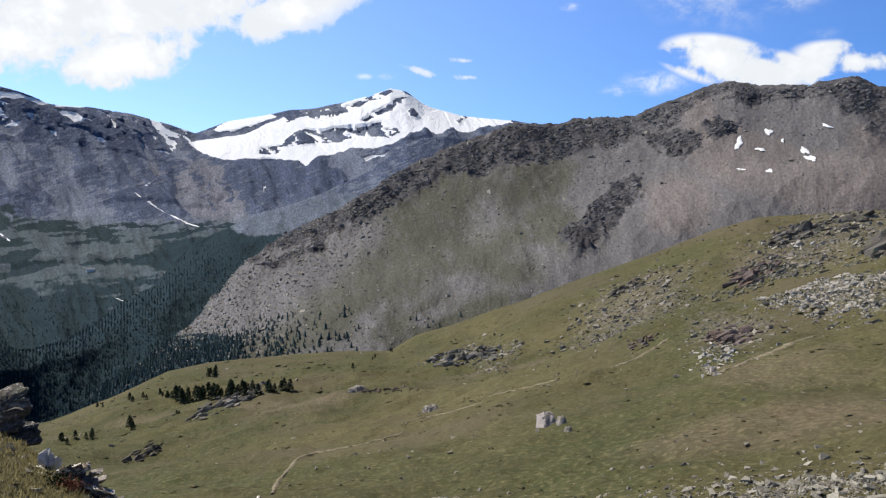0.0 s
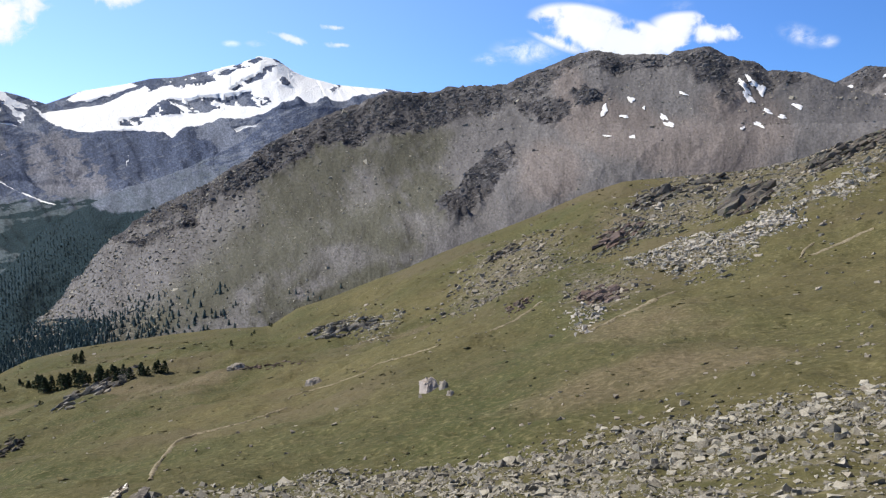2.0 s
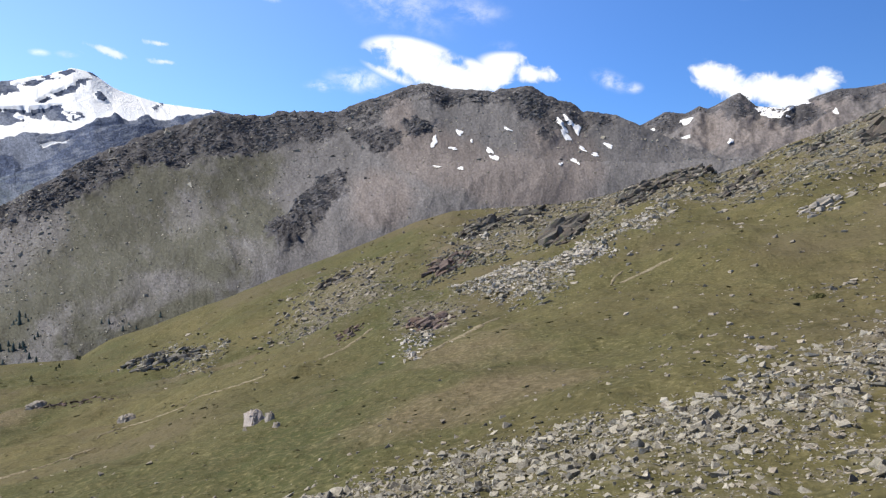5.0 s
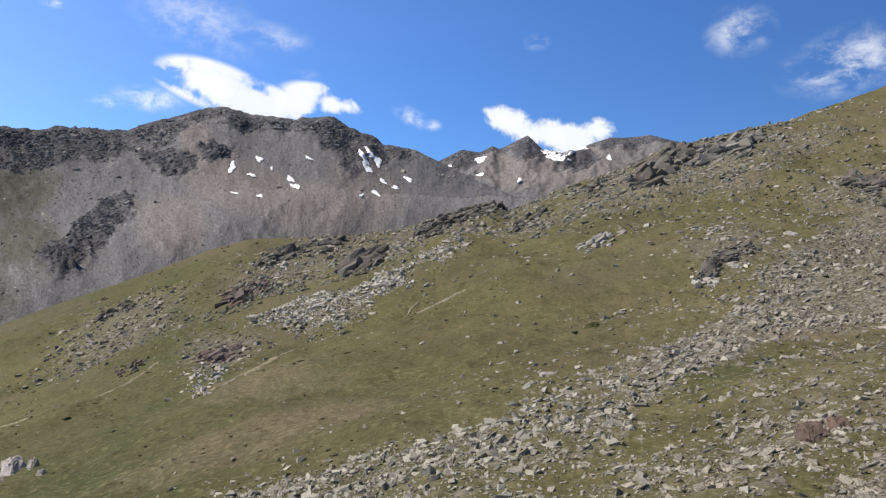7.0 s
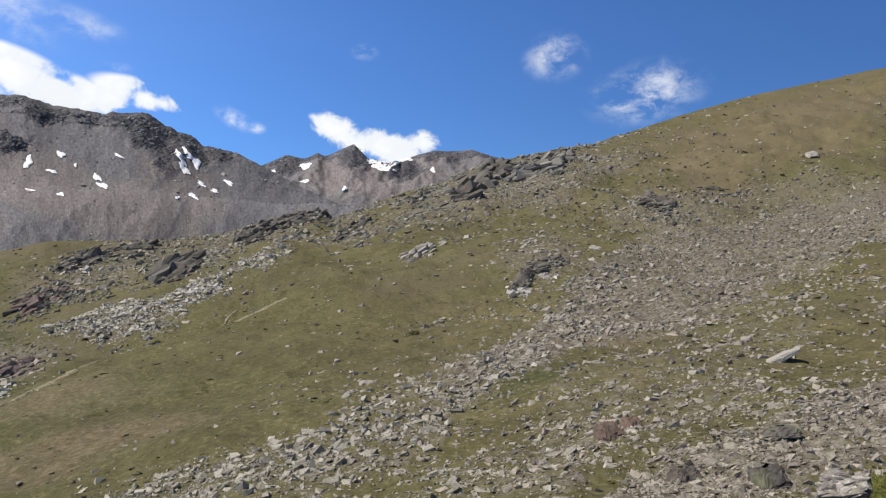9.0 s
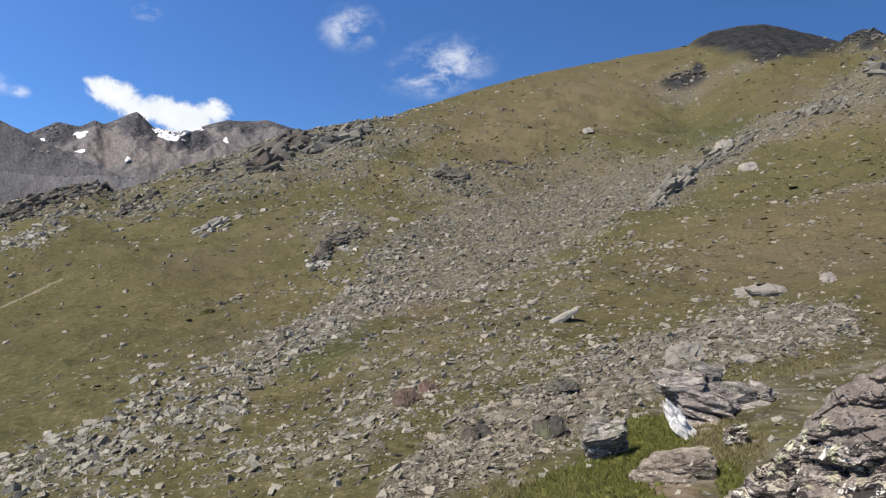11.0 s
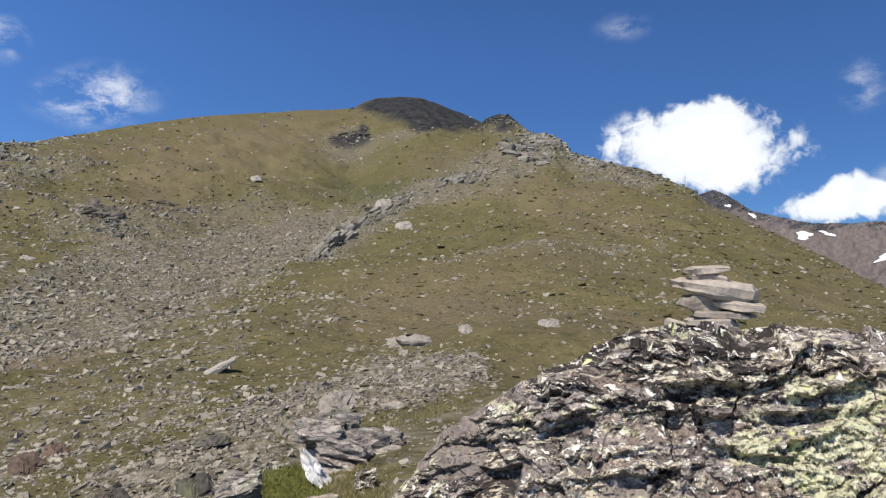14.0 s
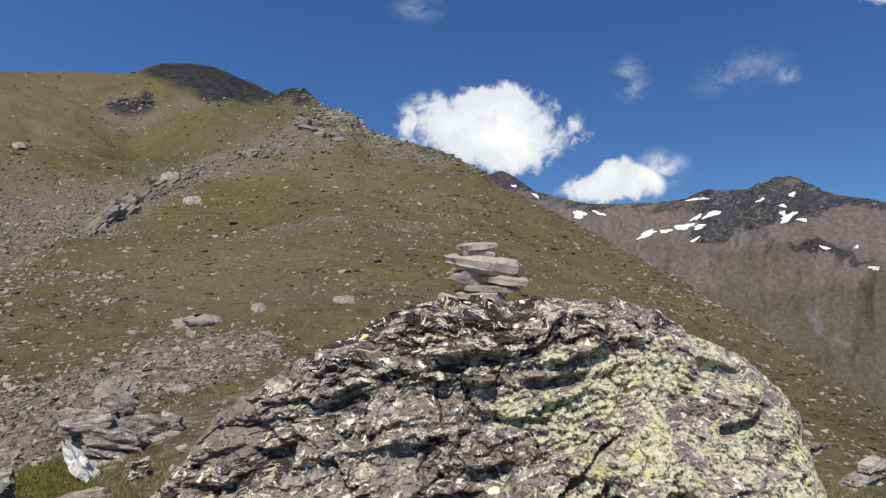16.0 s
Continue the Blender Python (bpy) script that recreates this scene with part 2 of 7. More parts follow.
def grassland():
    m, k = surface("alpine_grassland")
    at = k.add("ShaderNodeNewGeometry").outputs["Position"]
    fine, mid, wide = k.noise(at, 2.2, 6, 0.65), k.noise(at, 0.35, 5, 0.6), k.noise(at, 0.03, 4)
    grass = k.mix(k.ramp(wide, 0.35, 0.65), (0.100, 0.090, 0.040, 1), (0.122, 0.104, 0.050, 1))
    grass = k.mix(k.maths("MULTIPLY", attr(k, "lush"), k.ramp(k.noise(at, 0.12, 5, 0.65), 0.3, 0.65, 0.45, 1.0)), grass, (0.046, 0.059, 0.022, 1))
    grass = k.mix(k.ramp(mid, 0.42, 0.66, 0, 0.55), grass, (0.062, 0.062, 0.026, 1))
    grass = k.mix(k.ramp(fine, 0.47, 0.70, 0, 0.75), grass, (0.190, 0.168, 0.086, 1))
    grass = k.mix(k.ramp(k.noise(at, 0.075, 6, 0.65), 0.44, 0.62, 0, 0.32), grass, (0.070, 0.058, 0.030, 1))
    grass = k.mix(k.ramp(k.noise(at, 0.022, 6, 0.65), 0.48, 0.64, 0, 0.6), grass, (0.120, 0.098, 0.062, 1))
    tuft = k.noise(at, 0.9, 3, 0.6)
    grass = k.mix(k.ramp(tuft, 0.57, 0.68, 0, 0.5), grass, (0.036, 0.036, 0.014, 1))
    soil = k.mix(k.ramp(fine, 0.35, 0.65), (0.13, 0.098, 0.066, 1), (0.25, 0.190, 0.135, 1))
    grass = k.mix(k.ramp(k.noise(at, 3.2, 4, 0.65), 0.54, 0.64, 0, 0.42), grass, (0.040, 0.040, 0.016, 1))
    grass = k.mix(attr(k, "bare"), grass, soil)
    # stony ground; its dark tone paints the shadowed gaps between the stones
    grey = k.mix(k.ramp(k.noise(at, 1.6, 8, 0.75), 0.34, 0.66), (0.030, 0.027, 0.021, 1), (0.25, 0.222, 0.180, 1))
    stony = k.maths("ADD", attr(k, "scree"), k.maths("MULTIPLY", k.maths("SUBTRACT", k.noise(at, 0.8, 6, 0.7), 0.5), 1.6))
    grass = k.mix(k.ramp(stony, 0.25, 0.95, 0, 0.9), grass, grey)
    # near-black rock colour; on the summit it paints a cloud's shadow
    dark = k.mix(k.ramp(k.noise(at, 0.16, 7, 0.72), 0.3, 0.7), (0.008, 0.009, 0.010, 1), (0.052, 0.052, 0.054, 1))
    grass = k.mix(attr(k, "dark"), grass, dark)
    finish(k, grass, 0.95, k.maths("ADD", fine, k.maths("MULTIPLY", mid, 2.5)), 0.6, 0.32, 0.1)
    return m


def mountain_rock(name, scale, tones, low=0.62, high=1.42, reach=1500.0, gritty=1.0):
    """Rock, scree, turf and snow after the masks that the land carries. tones: dark rock, scree, red scree, turf, snow."""
    m, k = surface(name)
    height = k.maths("MULTIPLY", attr(k, "above"), 2.095 * reach)
    along = k.maths("MULTIPLY", attr(k, "across"), 4.19 * reach)
    at = k.add("ShaderNodeCombineXYZ", {"X": along, "Z": height}).outputs[0]
    fine, mid = k.noise(at, 0.22 / scale, 8, 0.7), k.noise(at, 0.05 / scale, 6, 0.62)
    grit = k.noise(at, 0.34 / scale, 4, 0.62)
    squeezed = k.add("ShaderNodeCombineXYZ", {"X": along, "Y": k.maths("MULTIPLY", height, 0.30)}).outputs[0]
    streak = k.maths("ADD", k.maths("MULTIPLY", k.noise(squeezed, 0.035 / scale, 6, 0.62, 0.3), 0.65), k.maths("MULTIPLY", k.noise(squeezed, 0.13 / scale, 5, 0.65), 0.35))
    over = k.add("ShaderNodeVectorMath", {0: at, 1: (-0.34, 0.0, 0.94)}, operation="DOT_PRODUCT").outputs["Value"]
    beds = k.add("ShaderNodeVectorMath", {0: at, 1: k.add("ShaderNodeCombineXYZ", {"X": k.maths("MULTIPLY", over, -1.2), "Z": k.maths("MULTIPLY", over, 3.2)})}, operation="ADD").outputs[0]
    layer = k.noise(beds, 0.03 / scale, 8, 0.68, 0.3)

    def both(c, low=low, high=high):
        pale = k.mix(k.ramp(fine, 0.3, 0.7), tuple(v * low for v in c) + (1,), tuple(v * high for v in c) + (1,))
        pale = k.mix(k.ramp(grit, 0.60, 0.66, 0, 0.55 * gritty), pale, tuple(min(0.9, v * high * 1.25) for v in c) + (1,))
        pale = k.mix(k.ramp(grit, 0.40, 0.35, 0, 0.6 * gritty), pale, tuple(v * low * 0.7 for v in c) + (1,))
        return k.mix(k.ramp(streak, 0.40, 0.64, 0, 0.48), pale, tuple(v * low * 0.85 for v in c) + (1,))
    colour = both(tones[1])
    colour = k.mix(k.ramp(k.maths("ADD", attr(k, "red"), k.maths("MULTIPLY", k.maths("SUBTRACT", mid, 0.5), 0.8)), 0.3, 1.1, 0, 0.55), colour, both(tones[2]))
    turf = k.maths("ADD", attr(k, "turf"), k.maths("MULTIPLY", k.maths("SUBTRACT", mid, 0.5), 1.3))
    colour = k.mix(k.ramp(turf, 0.22, 1.0, 0, 0.85), colour, both(tones[3], 0.66, 1.38))
    pale = k.maths("ADD", attr(k, "pale"), k.maths("MULTIPLY", k.maths("SUBTRACT", mid, 0.5), 1.2))
    colour = k.mix(k.ramp(pale, 0.2, 1.0, 0, 0.9), colour, both(tuple(v * 1.2 for v in tones[1]), 0.5, 1.35))
    crag = k.maths("ADD", attr(k, "crag"), k.maths("MULTIPLY", k.maths("SUBTRACT", layer, 0.5), 2.2))
    colour = k.mix(k.ramp(crag, 0.42, 0.62), colour, both(tones[0], 0.55, 1.7))
    # woods: dark green, with the blue of distant haze painted in
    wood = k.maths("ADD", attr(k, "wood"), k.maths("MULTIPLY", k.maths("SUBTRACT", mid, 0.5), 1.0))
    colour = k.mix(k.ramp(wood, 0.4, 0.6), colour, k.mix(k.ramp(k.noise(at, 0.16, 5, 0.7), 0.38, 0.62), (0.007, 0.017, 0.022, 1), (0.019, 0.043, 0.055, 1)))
    snow = k.maths("ADD", attr(k, "snow"), k.maths("MULTIPLY", k.maths("SUBTRACT", mid, 0.5), 0.5))
    colour = k.mix(k.ramp(snow, 0.47, 0.53), colour, tones[4] + (1,))
    rugged = k.ramp(attr(k, "crag"), 0.1, 0.7, 0.42, 1.0)
    relief = k.maths("ADD", fine, k.maths("MULTIPLY", k.mix(k.maths("MINIMUM", attr(k, "crag"), 1.0), mid, layer), 2.6))
    finish(k, colour, 0.95, k.maths("MULTIPLY", relief, rugged), 0.6, 4.0 * scale, 0.1)
    return m


def stone_material(name, low, high, lichen=0.25, scale=1.0, warm=0.0, veined=False):
    m, k = surface(name)
    at = k.add("ShaderNodeNewGeometry")
    island, at = at.outputs["Random Per Island"], at.outputs["Position"]
    fine, mid = k.noise(at, 14.0 / scale, 7, 0.7), k.noise(at, 2.5 / scale, 5, 0.6)
    own = k.add("ShaderNodeObjectInfo").outputs["Random"]
    own = k.maths("FRACT", k.maths("ADD", island, own))
    tone = k.maths("ADD", k.maths("MULTIPLY", own, 0.55), k.maths("MULTIPLY", k.ramp(fine, 0.3, 0.7), 0.5))
    colour = k.mix(tone, low + (1,), high + (1,))
    if warm:
        colour = k.mix(k.ramp(k.noise(at, 0.9 / scale, 5, 0.65), 0.42, 0.62, 0, warm), colour, k.mix(fine, (0.07, 0.042, 0.032, 1), (0.24, 0.155, 0.115, 1)))
    colour = k.mix(k.ramp(mid, 0.52, 0.7, 0, lichen), colour, (0.16, 0.17, 0.09, 1))
    colour = k.mix(k.ramp(k.noise(at, 6.0 / scale, 6, 0.7), 0.58, 0.68, 0, lichen), colour, (0.035, 0.034, 0.033, 1))
    relief = k.maths("ADD", fine, mid)
    if veined:
        flat_at = k.add("ShaderNodeVectorMath", {0: at, 1: (1.0, 1.0, 4.5)}, operation="MULTIPLY").outputs[0]
        vein = k.noise(flat_at, 4.5, 8, 0.70, 0.4)
        colour = k.mix(k.ramp(vein, 0.47, 0.40, 0, 0.8), colour, tuple(v * 0.35 for v in low) + (1,))
        colour = k.mix(k.ramp(vein, 0.55, 0.60, 0, 0.75), colour, tuple(min(0.85, v * 1.35) for v in high) + (1,))
        colour = k.mix(k.ramp(k.noise(at, 24.0, 5, 0.65), 0.60, 0.64, 0, 0.8), colour, (0.55, 0.52, 0.46, 1))
        relief = k.maths("ADD", relief, k.maths("MULTIPLY", vein, 2.5))
    finish(k, colour, 0.9, relief, 0.7, 0.03 * scale, 0.2)
    return m


def lichen_rock():
    """Dark bedded schist whose plates carry white, yellow-green and black lichen."""
    m, k = surface("lichen_schist")
    at = k.add("ShaderNodeNewGeometry").outputs["Position"]
    over = k.add("ShaderNodeVectorMath", {0: at, 1: (0.163, 0.178, 0.96)}, operation="DOT_PRODUCT").outputs["Value"]
    bed = k.add("ShaderNodeCombineXYZ", {"X": k.maths("MULTIPLY", over, 0.163 * 2.6), "Y": k.maths("MULTIPLY", over, 0.178 * 2.6), "Z": k.maths("MULTIPLY", over, 0.96 * 2.6)})
    bed = k.add("ShaderNodeVectorMath", {0: at, 1: bed.outputs[0]}, operation="ADD").outputs[0]
    fray = k.add("ShaderNodeTexNoise", {"Vector": at, "Scale": 9.0, "Detail": 4.0, "Roughness": 0.6}).outputs["Color"]
    fray = k.add("ShaderNodeVectorMath", {0: fray, 1: (0.12, 0.12, 0.12)}, operation="MULTIPLY").outputs[0]
    bent = k.add("ShaderNodeVectorMath", {0: bed, 1: fray}, operation="ADD").outputs[0]

    def plates(scale):
        n = k.add("ShaderNodeTexVoronoi", {"Vector": bent, "Scale": scale})
        return k.add("ShaderNodeSeparateColor", {0: n.outputs["Color"]}).outputs[0], n.outputs["Distance"]

    big, big_edge = plates(4.5)
    small, small_edge = plates(12.0)
    fine, broad = k.noise(bed, 40.0, 6, 0.72), k.noise(bed, 1.7, 5, 0.62, 0.2)
    soot, place = attr(k, "soot"), attr(k, "lichen")
    # bare rock: brown-grey plates, each of its own tone
    tone = k.maths("ADD", k.maths("MULTIPLY", big, 0.45), k.maths("MULTIPLY", small, 0.55))
    colour = k.mix(tone, (0.080, 0.066, 0.058, 1), (0.33, 0.29, 0.25, 1))
    colour = k.mix(k.ramp(fine, 0.42, 0.50, 0.65, 0.0), colour, (0.055, 0.046, 0.042, 1))
    warm = k.noise(bed, 2.6, 5, 0.6)
    colour = k.mix(k.ramp(warm, 0.54, 0.64, 0, 0.6), colour, (0.23, 0.165, 0.125, 1))
    # black lichen in sheets
    black = k.maths("ADD", k.noise(bed, 3.2, 9, 0.70, 0.2), k.maths("MULTIPLY", soot, 0.11))
    colour = k.mix(k.ramp(k.maths("SUBTRACT", black, k.maths("MULTIPLY", place, 0.05)), 0.540, 0.556, 0, 0.96), colour, k.mix(fine, (0.014, 0.010, 0.008, 1), (0.048, 0.038, 0.031, 1)))
    # cream and white crusts with crisp rims
    crust = k.maths("ADD", k.noise(bed, 7.0, 7, 0.66, 0.2), k.maths("MULTIPLY", k.maths("SUBTRACT", broad, 0.5), 0.42))
    crust = k.maths("SUBTRACT", k.maths("ADD", crust, k.maths("MULTIPLY", k.maths("SUBTRACT", small, 0.5), 0.10)), k.maths("MULTIPLY", soot, 0.035))
    colour = k.mix(k.ramp(crust, 0.543, 0.557, 0, 0.94), colour, k.mix(k.ramp(fine, 0.35, 0.6), (0.36, 0.325, 0.26, 1), (0.74, 0.685, 0.57, 1)))
    spots = k.noise(bed, 15.0, 5, 0.6, 0.2)
    colour = k.mix(k.ramp(spots, 0.585, 0.600, 0, 0.96), colour, k.mix(fine, (0.80, 0.76, 0.66, 1), (0.93, 0.91, 0.86, 1)))
    pits = k.noise(bed, 13.0, 5, 0.62, 0.3)
    colour = k.mix(k.ramp(pits, 0.395, 0.375, 0, 0.92), colour, (0.020, 0.018, 0.018, 1))
    # yellow-green map lichen
    green = k.maths("ADD", k.noise(at, 6.5, 7, 0.7, 0.3), k.maths("ADD", k.maths("MULTIPLY", place, 0.15), k.maths("MULTIPLY", small, 0.05)))
    colour = k.mix(k.ramp(green, 0.635, 0.655, 0, 0.9), colour, k.mix(k.ramp(k.noise(at, 26.0, 5, 0.7), 0.42, 0.56), (0.30, 0.31, 0.17, 1), (0.70, 0.69, 0.44, 1)))
    vivid = k.maths("ADD", k.noise(at, 9.0, 5, 0.6, 0.2), k.maths("MULTIPLY", place, 0.05))
    colour = k.mix(k.ramp(vivid, 0.665, 0.68), colour, (0.62, 0.62, 0.21, 1))
    rust = k.noise(bed, 3.3, 4, 0.6)
    colour = k.mix(k.ramp(rust, 0.69, 0.73, 0, 0.8), colour, (0.50, 0.31, 0.11, 1))
    # barer brown-grey stretches and pale weathered ones
    bare = k.noise(bed, 1.15, 6, 0.66, 0.3)
    colour = k.mix(k.ramp(bare, 0.545, 0.60, 0, 0.45), colour, k.mix(k.ramp(fine, 0.35, 0.65), (0.115, 0.096, 0.086, 1), (0.27, 0.235, 0.205, 1)))
    calm = k.maths("MULTIPLY", place, k.ramp(k.noise(at, 1.5, 6, 0.66, 0.3), 0.44, 0.54))
    colour = k.mix(k.maths("MULTIPLY", calm, 0.36), colour, k.mix(k.ramp(k.noise(at, 17.0, 6, 0.7), 0.42, 0.58), (0.26, 0.255, 0.17, 1), (0.55, 0.535, 0.38, 1)))
    # open joints between the sheets
    sheet = k.add("ShaderNodeCombineXYZ", {"X": k.maths("MULTIPLY", over, 0.163 * 7.0), "Y": k.maths("MULTIPLY", over, 0.178 * 7.0), "Z": k.maths("MULTIPLY", over, 0.96 * 7.0)})
    sheet = k.add("ShaderNodeVectorMath", {0: at, 1: sheet.outputs[0]}, operation="ADD").outputs[0]
    lamina = k.noise(k.add("ShaderNodeVectorMath", {0: sheet, 1: fray}, operation="ADD").outputs[0], 2.4, 5, 0.62)
    gap = k.ramp(k.maths("ABSOLUTE", k.maths("SUBTRACT", lamina, 0.47)), 0.018, 0.006)
    gap = k.maths("MULTIPLY", gap, k.ramp(k.noise(at, 1.6, 4, 0.6), 0.42, 0.56))
    colour = k.mix(k.maths("MULTIPLY", gap, 0.9), colour, (0.018, 0.015, 0.014, 1))
    relief = k.maths("ADD", k.maths("MULTIPLY", big, 0.7), k.maths("MULTIPLY", small, 0.6))
    relief = k.maths("SUBTRACT", relief, k.maths("ADD", gap, k.maths("MULTIPLY", small_edge, 0.5)))
    relief = k.maths("ADD", relief, k.maths("ADD", fine, k.maths("MULTIPLY", k.ramp(crust, 0.52, 0.55), 0.4)))
    finish(k, colour, 0.95, relief, 0.8, 0.012, 0.08)
    return m


def hump_rock():
    """The big hump: sheets of grey-brown schist with black, white and yellow-green lichen that follow the beds."""
    m, k = surface("lichened_hump")
    at = k.add("ShaderNodeNewGeometry").outputs["Position"]
    along, plate = attr(k, "along"), attr(k, "plate")
    bed = k.maths("ADD", attr(k, "bed"), k.maths("MULTIPLY", k.noise(at, 3.0, 4, 0.6), 0.22))
    soot, place, bare = attr(k, "soot"), attr(k, "lichen"), attr(k, "bare")
    height = k.add("ShaderNodeSeparateXYZ", {0: at}).outputs[2]

    def laid(squeeze):
        return k.add("ShaderNodeCombineXYZ", {"X": along, "Y": k.maths("MULTIPLY", bed, squeeze), "Z": k.maths("MULTIPLY", height, 0.4)}).outputs[0]

    q, thin = laid(2.7), laid(5.2)
    fine, grain = k.noise(q, 22.0, 7, 0.72), k.noise(at, 60.0, 5, 0.7)
    tone = k.maths("ADD", k.maths("MULTIPLY", plate, 0.8), k.maths("MULTIPLY", k.ramp(k.noise(q, 5.0, 6, 0.65), 0.3, 0.7), 0.45))
    colour = k.mix(tone, (0.095, 0.080, 0.073, 1), (0.40, 0.350, 0.318, 1))
    colour = k.mix(k.ramp(fine, 0.49, 0.42, 0, 0.75), colour, (0.050, 0.050, 0.047, 1))
    colour = k.mix(k.ramp(k.noise(q, 2.4, 5, 0.6), 0.52, 0.60, 0, 0.5), colour, (0.22, 0.160, 0.125, 1))
    # black lichen in broad sheets
    black = k.maths("ADD", k.noise(q, 3.6, 9, 0.70, 0.3), k.maths("MULTIPLY", soot, 0.12))
    black = k.maths("SUBTRACT", black, k.maths("MULTIPLY", place, 0.06))
    colour = k.mix(k.ramp(black, 0.552, 0.576, 0, 0.93), colour, k.mix(grain, (0.012, 0.010, 0.011, 1), (0.055, 0.047, 0.046, 1)))
    # bone-white crusts in thin streaks along the beds
    streak = k.maths("ADD", k.noise(thin, 7.5, 8, 0.68, 0.25), k.maths("MULTIPLY", k.maths("SUBTRACT", k.noise(q, 1.4, 4, 0.6), 0.5), 0.4))
    streak = k.maths("SUBTRACT", streak, k.maths("MULTIPLY", place, 0.035))
    colour = k.mix(k.ramp(streak, 0.542, 0.562, 0, 0.9), colour, k.mix(k.ramp(fine, 0.36, 0.62), (0.30, 0.260, 0.195, 1), (0.66, 0.600, 0.475, 1)))
    colour = k.mix(k.ramp(k.noise(q, 14.0, 6, 0.66, 0.3), 0.584, 0.602, 0, 0.94), colour, k.mix(grain, (0.66, 0.62, 0.54, 1), (0.90, 0.88, 0.83, 1)))
    # bare smooth stretches
    colour = k.mix(k.ramp(k.maths("ADD", bare, k.maths("MULTIPLY", k.maths("SUBTRACT", k.noise(q, 3.0, 6, 0.65), 0.5), 1.1)), 0.42, 0.60, 0, 0.8), colour, k.mix(k.ramp(grain, 0.3, 0.7), (0.165, 0.140, 0.128, 1), (0.27, 0.232, 0.208, 1)))
    # yellow-green map lichen in scaly patches
    green = k.maths("ADD", k.noise(at, 4.2, 9, 0.70, 0.25), k.maths("MULTIPLY", place, 0.165))
    scales = k.noise(at, 30.0, 5, 0.68)
    colour = k.mix(k.ramp(green, 0.622, 0.650, 0, 0.85), colour, k.mix(k.ramp(scales, 0.40, 0.58), (0.24, 0.23, 0.155, 1), (0.60, 0.59, 0.41, 1)))
    colour = k.mix(k.ramp(k.maths("ADD", k.noise(at, 7.5, 6, 0.66, 0.2), k.maths("MULTIPLY", place, 0.09)), 0.675, 0.695, 0, 0.85), colour, k.mix(scales, (0.38, 0.40, 0.18, 1), (0.64, 0.64, 0.33, 1)))
    colour = k.mix(k.ramp(scales, 0.430, 0.400, 0, 0.8), colour, (0.030, 0.027, 0.026, 1))
    # single round lichens
    n = k.add("ShaderNodeTexVoronoi", {"Vector": k.add("ShaderNodeVectorMath", {0: at, 1: k.add("ShaderNodeVectorMath", {0: k.add("ShaderNodeTexNoise", {"Vector": at, "Scale": 24.0}).outputs["Color"], 1: (0.05, 0.05, 0.05)}, operation="MULTIPLY").outputs[0]}, operation="ADD").outputs[0], "Scale": 4.6})
    lucky = k.add("ShaderNodeSeparateColor", {0: n.outputs["Color"]}).outputs
    disc = k.maths("MULTIPLY", k.ramp(n.outputs["Distance"], 0.19, 0.165), k.maths("GREATER_THAN", lucky[0], 0.84))
    colour = k.mix(k.maths("MULTIPLY", disc, 0.9), colour, k.mix(lucky[1], (0.60, 0.62, 0.24, 1), (0.82, 0.80, 0.68, 1)))
    colour = k.mix(k.ramp(k.noise(q, 3.3, 4, 0.6), 0.70, 0.74, 0, 0.75), colour, (0.44, 0.27, 0.11, 1))
    relief = k.maths("ADD", k.maths("ADD", fine, k.maths("MULTIPLY", k.noise(q, 8.0, 5, 0.65), 1.4)), k.maths("MULTIPLY", grain, 0.4))
    finish(k, colour, 0.95, relief, 0.75, 0.014, 0.08)
    return m


def foliage(name, low, high, through_light=0.0):
    m, k = surface(name)
    g = k.add("ShaderNodeNewGeometry")
    tone = k.maths("ADD", k.maths("MULTIPLY", g.outputs["Random Per Island"], 0.6), k.maths("MULTIPLY", k.noise(g.outputs["Position"], 1.5, 4), 0.4))
    colour = k.mix(tone, low + (1,), high + (1,))
    if not through_light:
        finish(k, colour, 0.85, None, spec=0.15)
        return m
    leaf = k.add("ShaderNodeBsdfPrincipled", {"Base Color": colour, "Roughness": 0.85, "Specular IOR Level": 0.15})
    back = k.add("ShaderNodeBsdfTranslucent", {"Color": colour})
    k.add("ShaderNodeOutputMaterial", {"Surface": k.add("ShaderNodeMixShader", {0: through_light, 1: leaf, 2: back})})
    return m


def earth():
    m, k = surface("trodden_earth")
    at = k.add("ShaderNodeNewGeometry").outputs["Position"]
    fine = k.noise(at, 3.0, 6, 0.65)
    finish(k, k.mix(k.ramp(fine, 0.3, 0.7), (0.13, 0.11, 0.065, 1), (0.30, 0.26, 0.185, 1)), 0.95, fine, 0.5, 0.1, 0.1)
    return m


GRASS = grassland()
EARTH = earth()
ROCK_NEAR = mountain_rock("ridge_rock", 1.0, ((0.078, 0.075, 0.079), (0.150, 0.145, 0.147), (0.198, 0.165, 0.150), (0.076, 0.076, 0.053), (0.85, 0.87, 0.9)), gritty=0.7)
ROCK_RANGE = mountain_rock("range_rock", 1.7, ((0.050, 0.049, 0.054), (0.124, 0.112, 0.108), (0.168, 0.136, 0.124), (0.088, 0.083, 0.052), (0.85, 0.87, 0.9)), 0.66, 1.30, gritty=0.5)
# blue of distant haze is painted into these rock, scree and turf tones
ROCK_FAR = mountain_rock("hazed_glacier_rock", 2.2, ((0.070, 0.090, 0.145), (0.165, 0.190, 0.250), (0.200, 0.190, 0.205), (0.060, 0.084, 0.090), (0.85, 0.87, 0.9)), 0.50, 1.45, 4000.0)
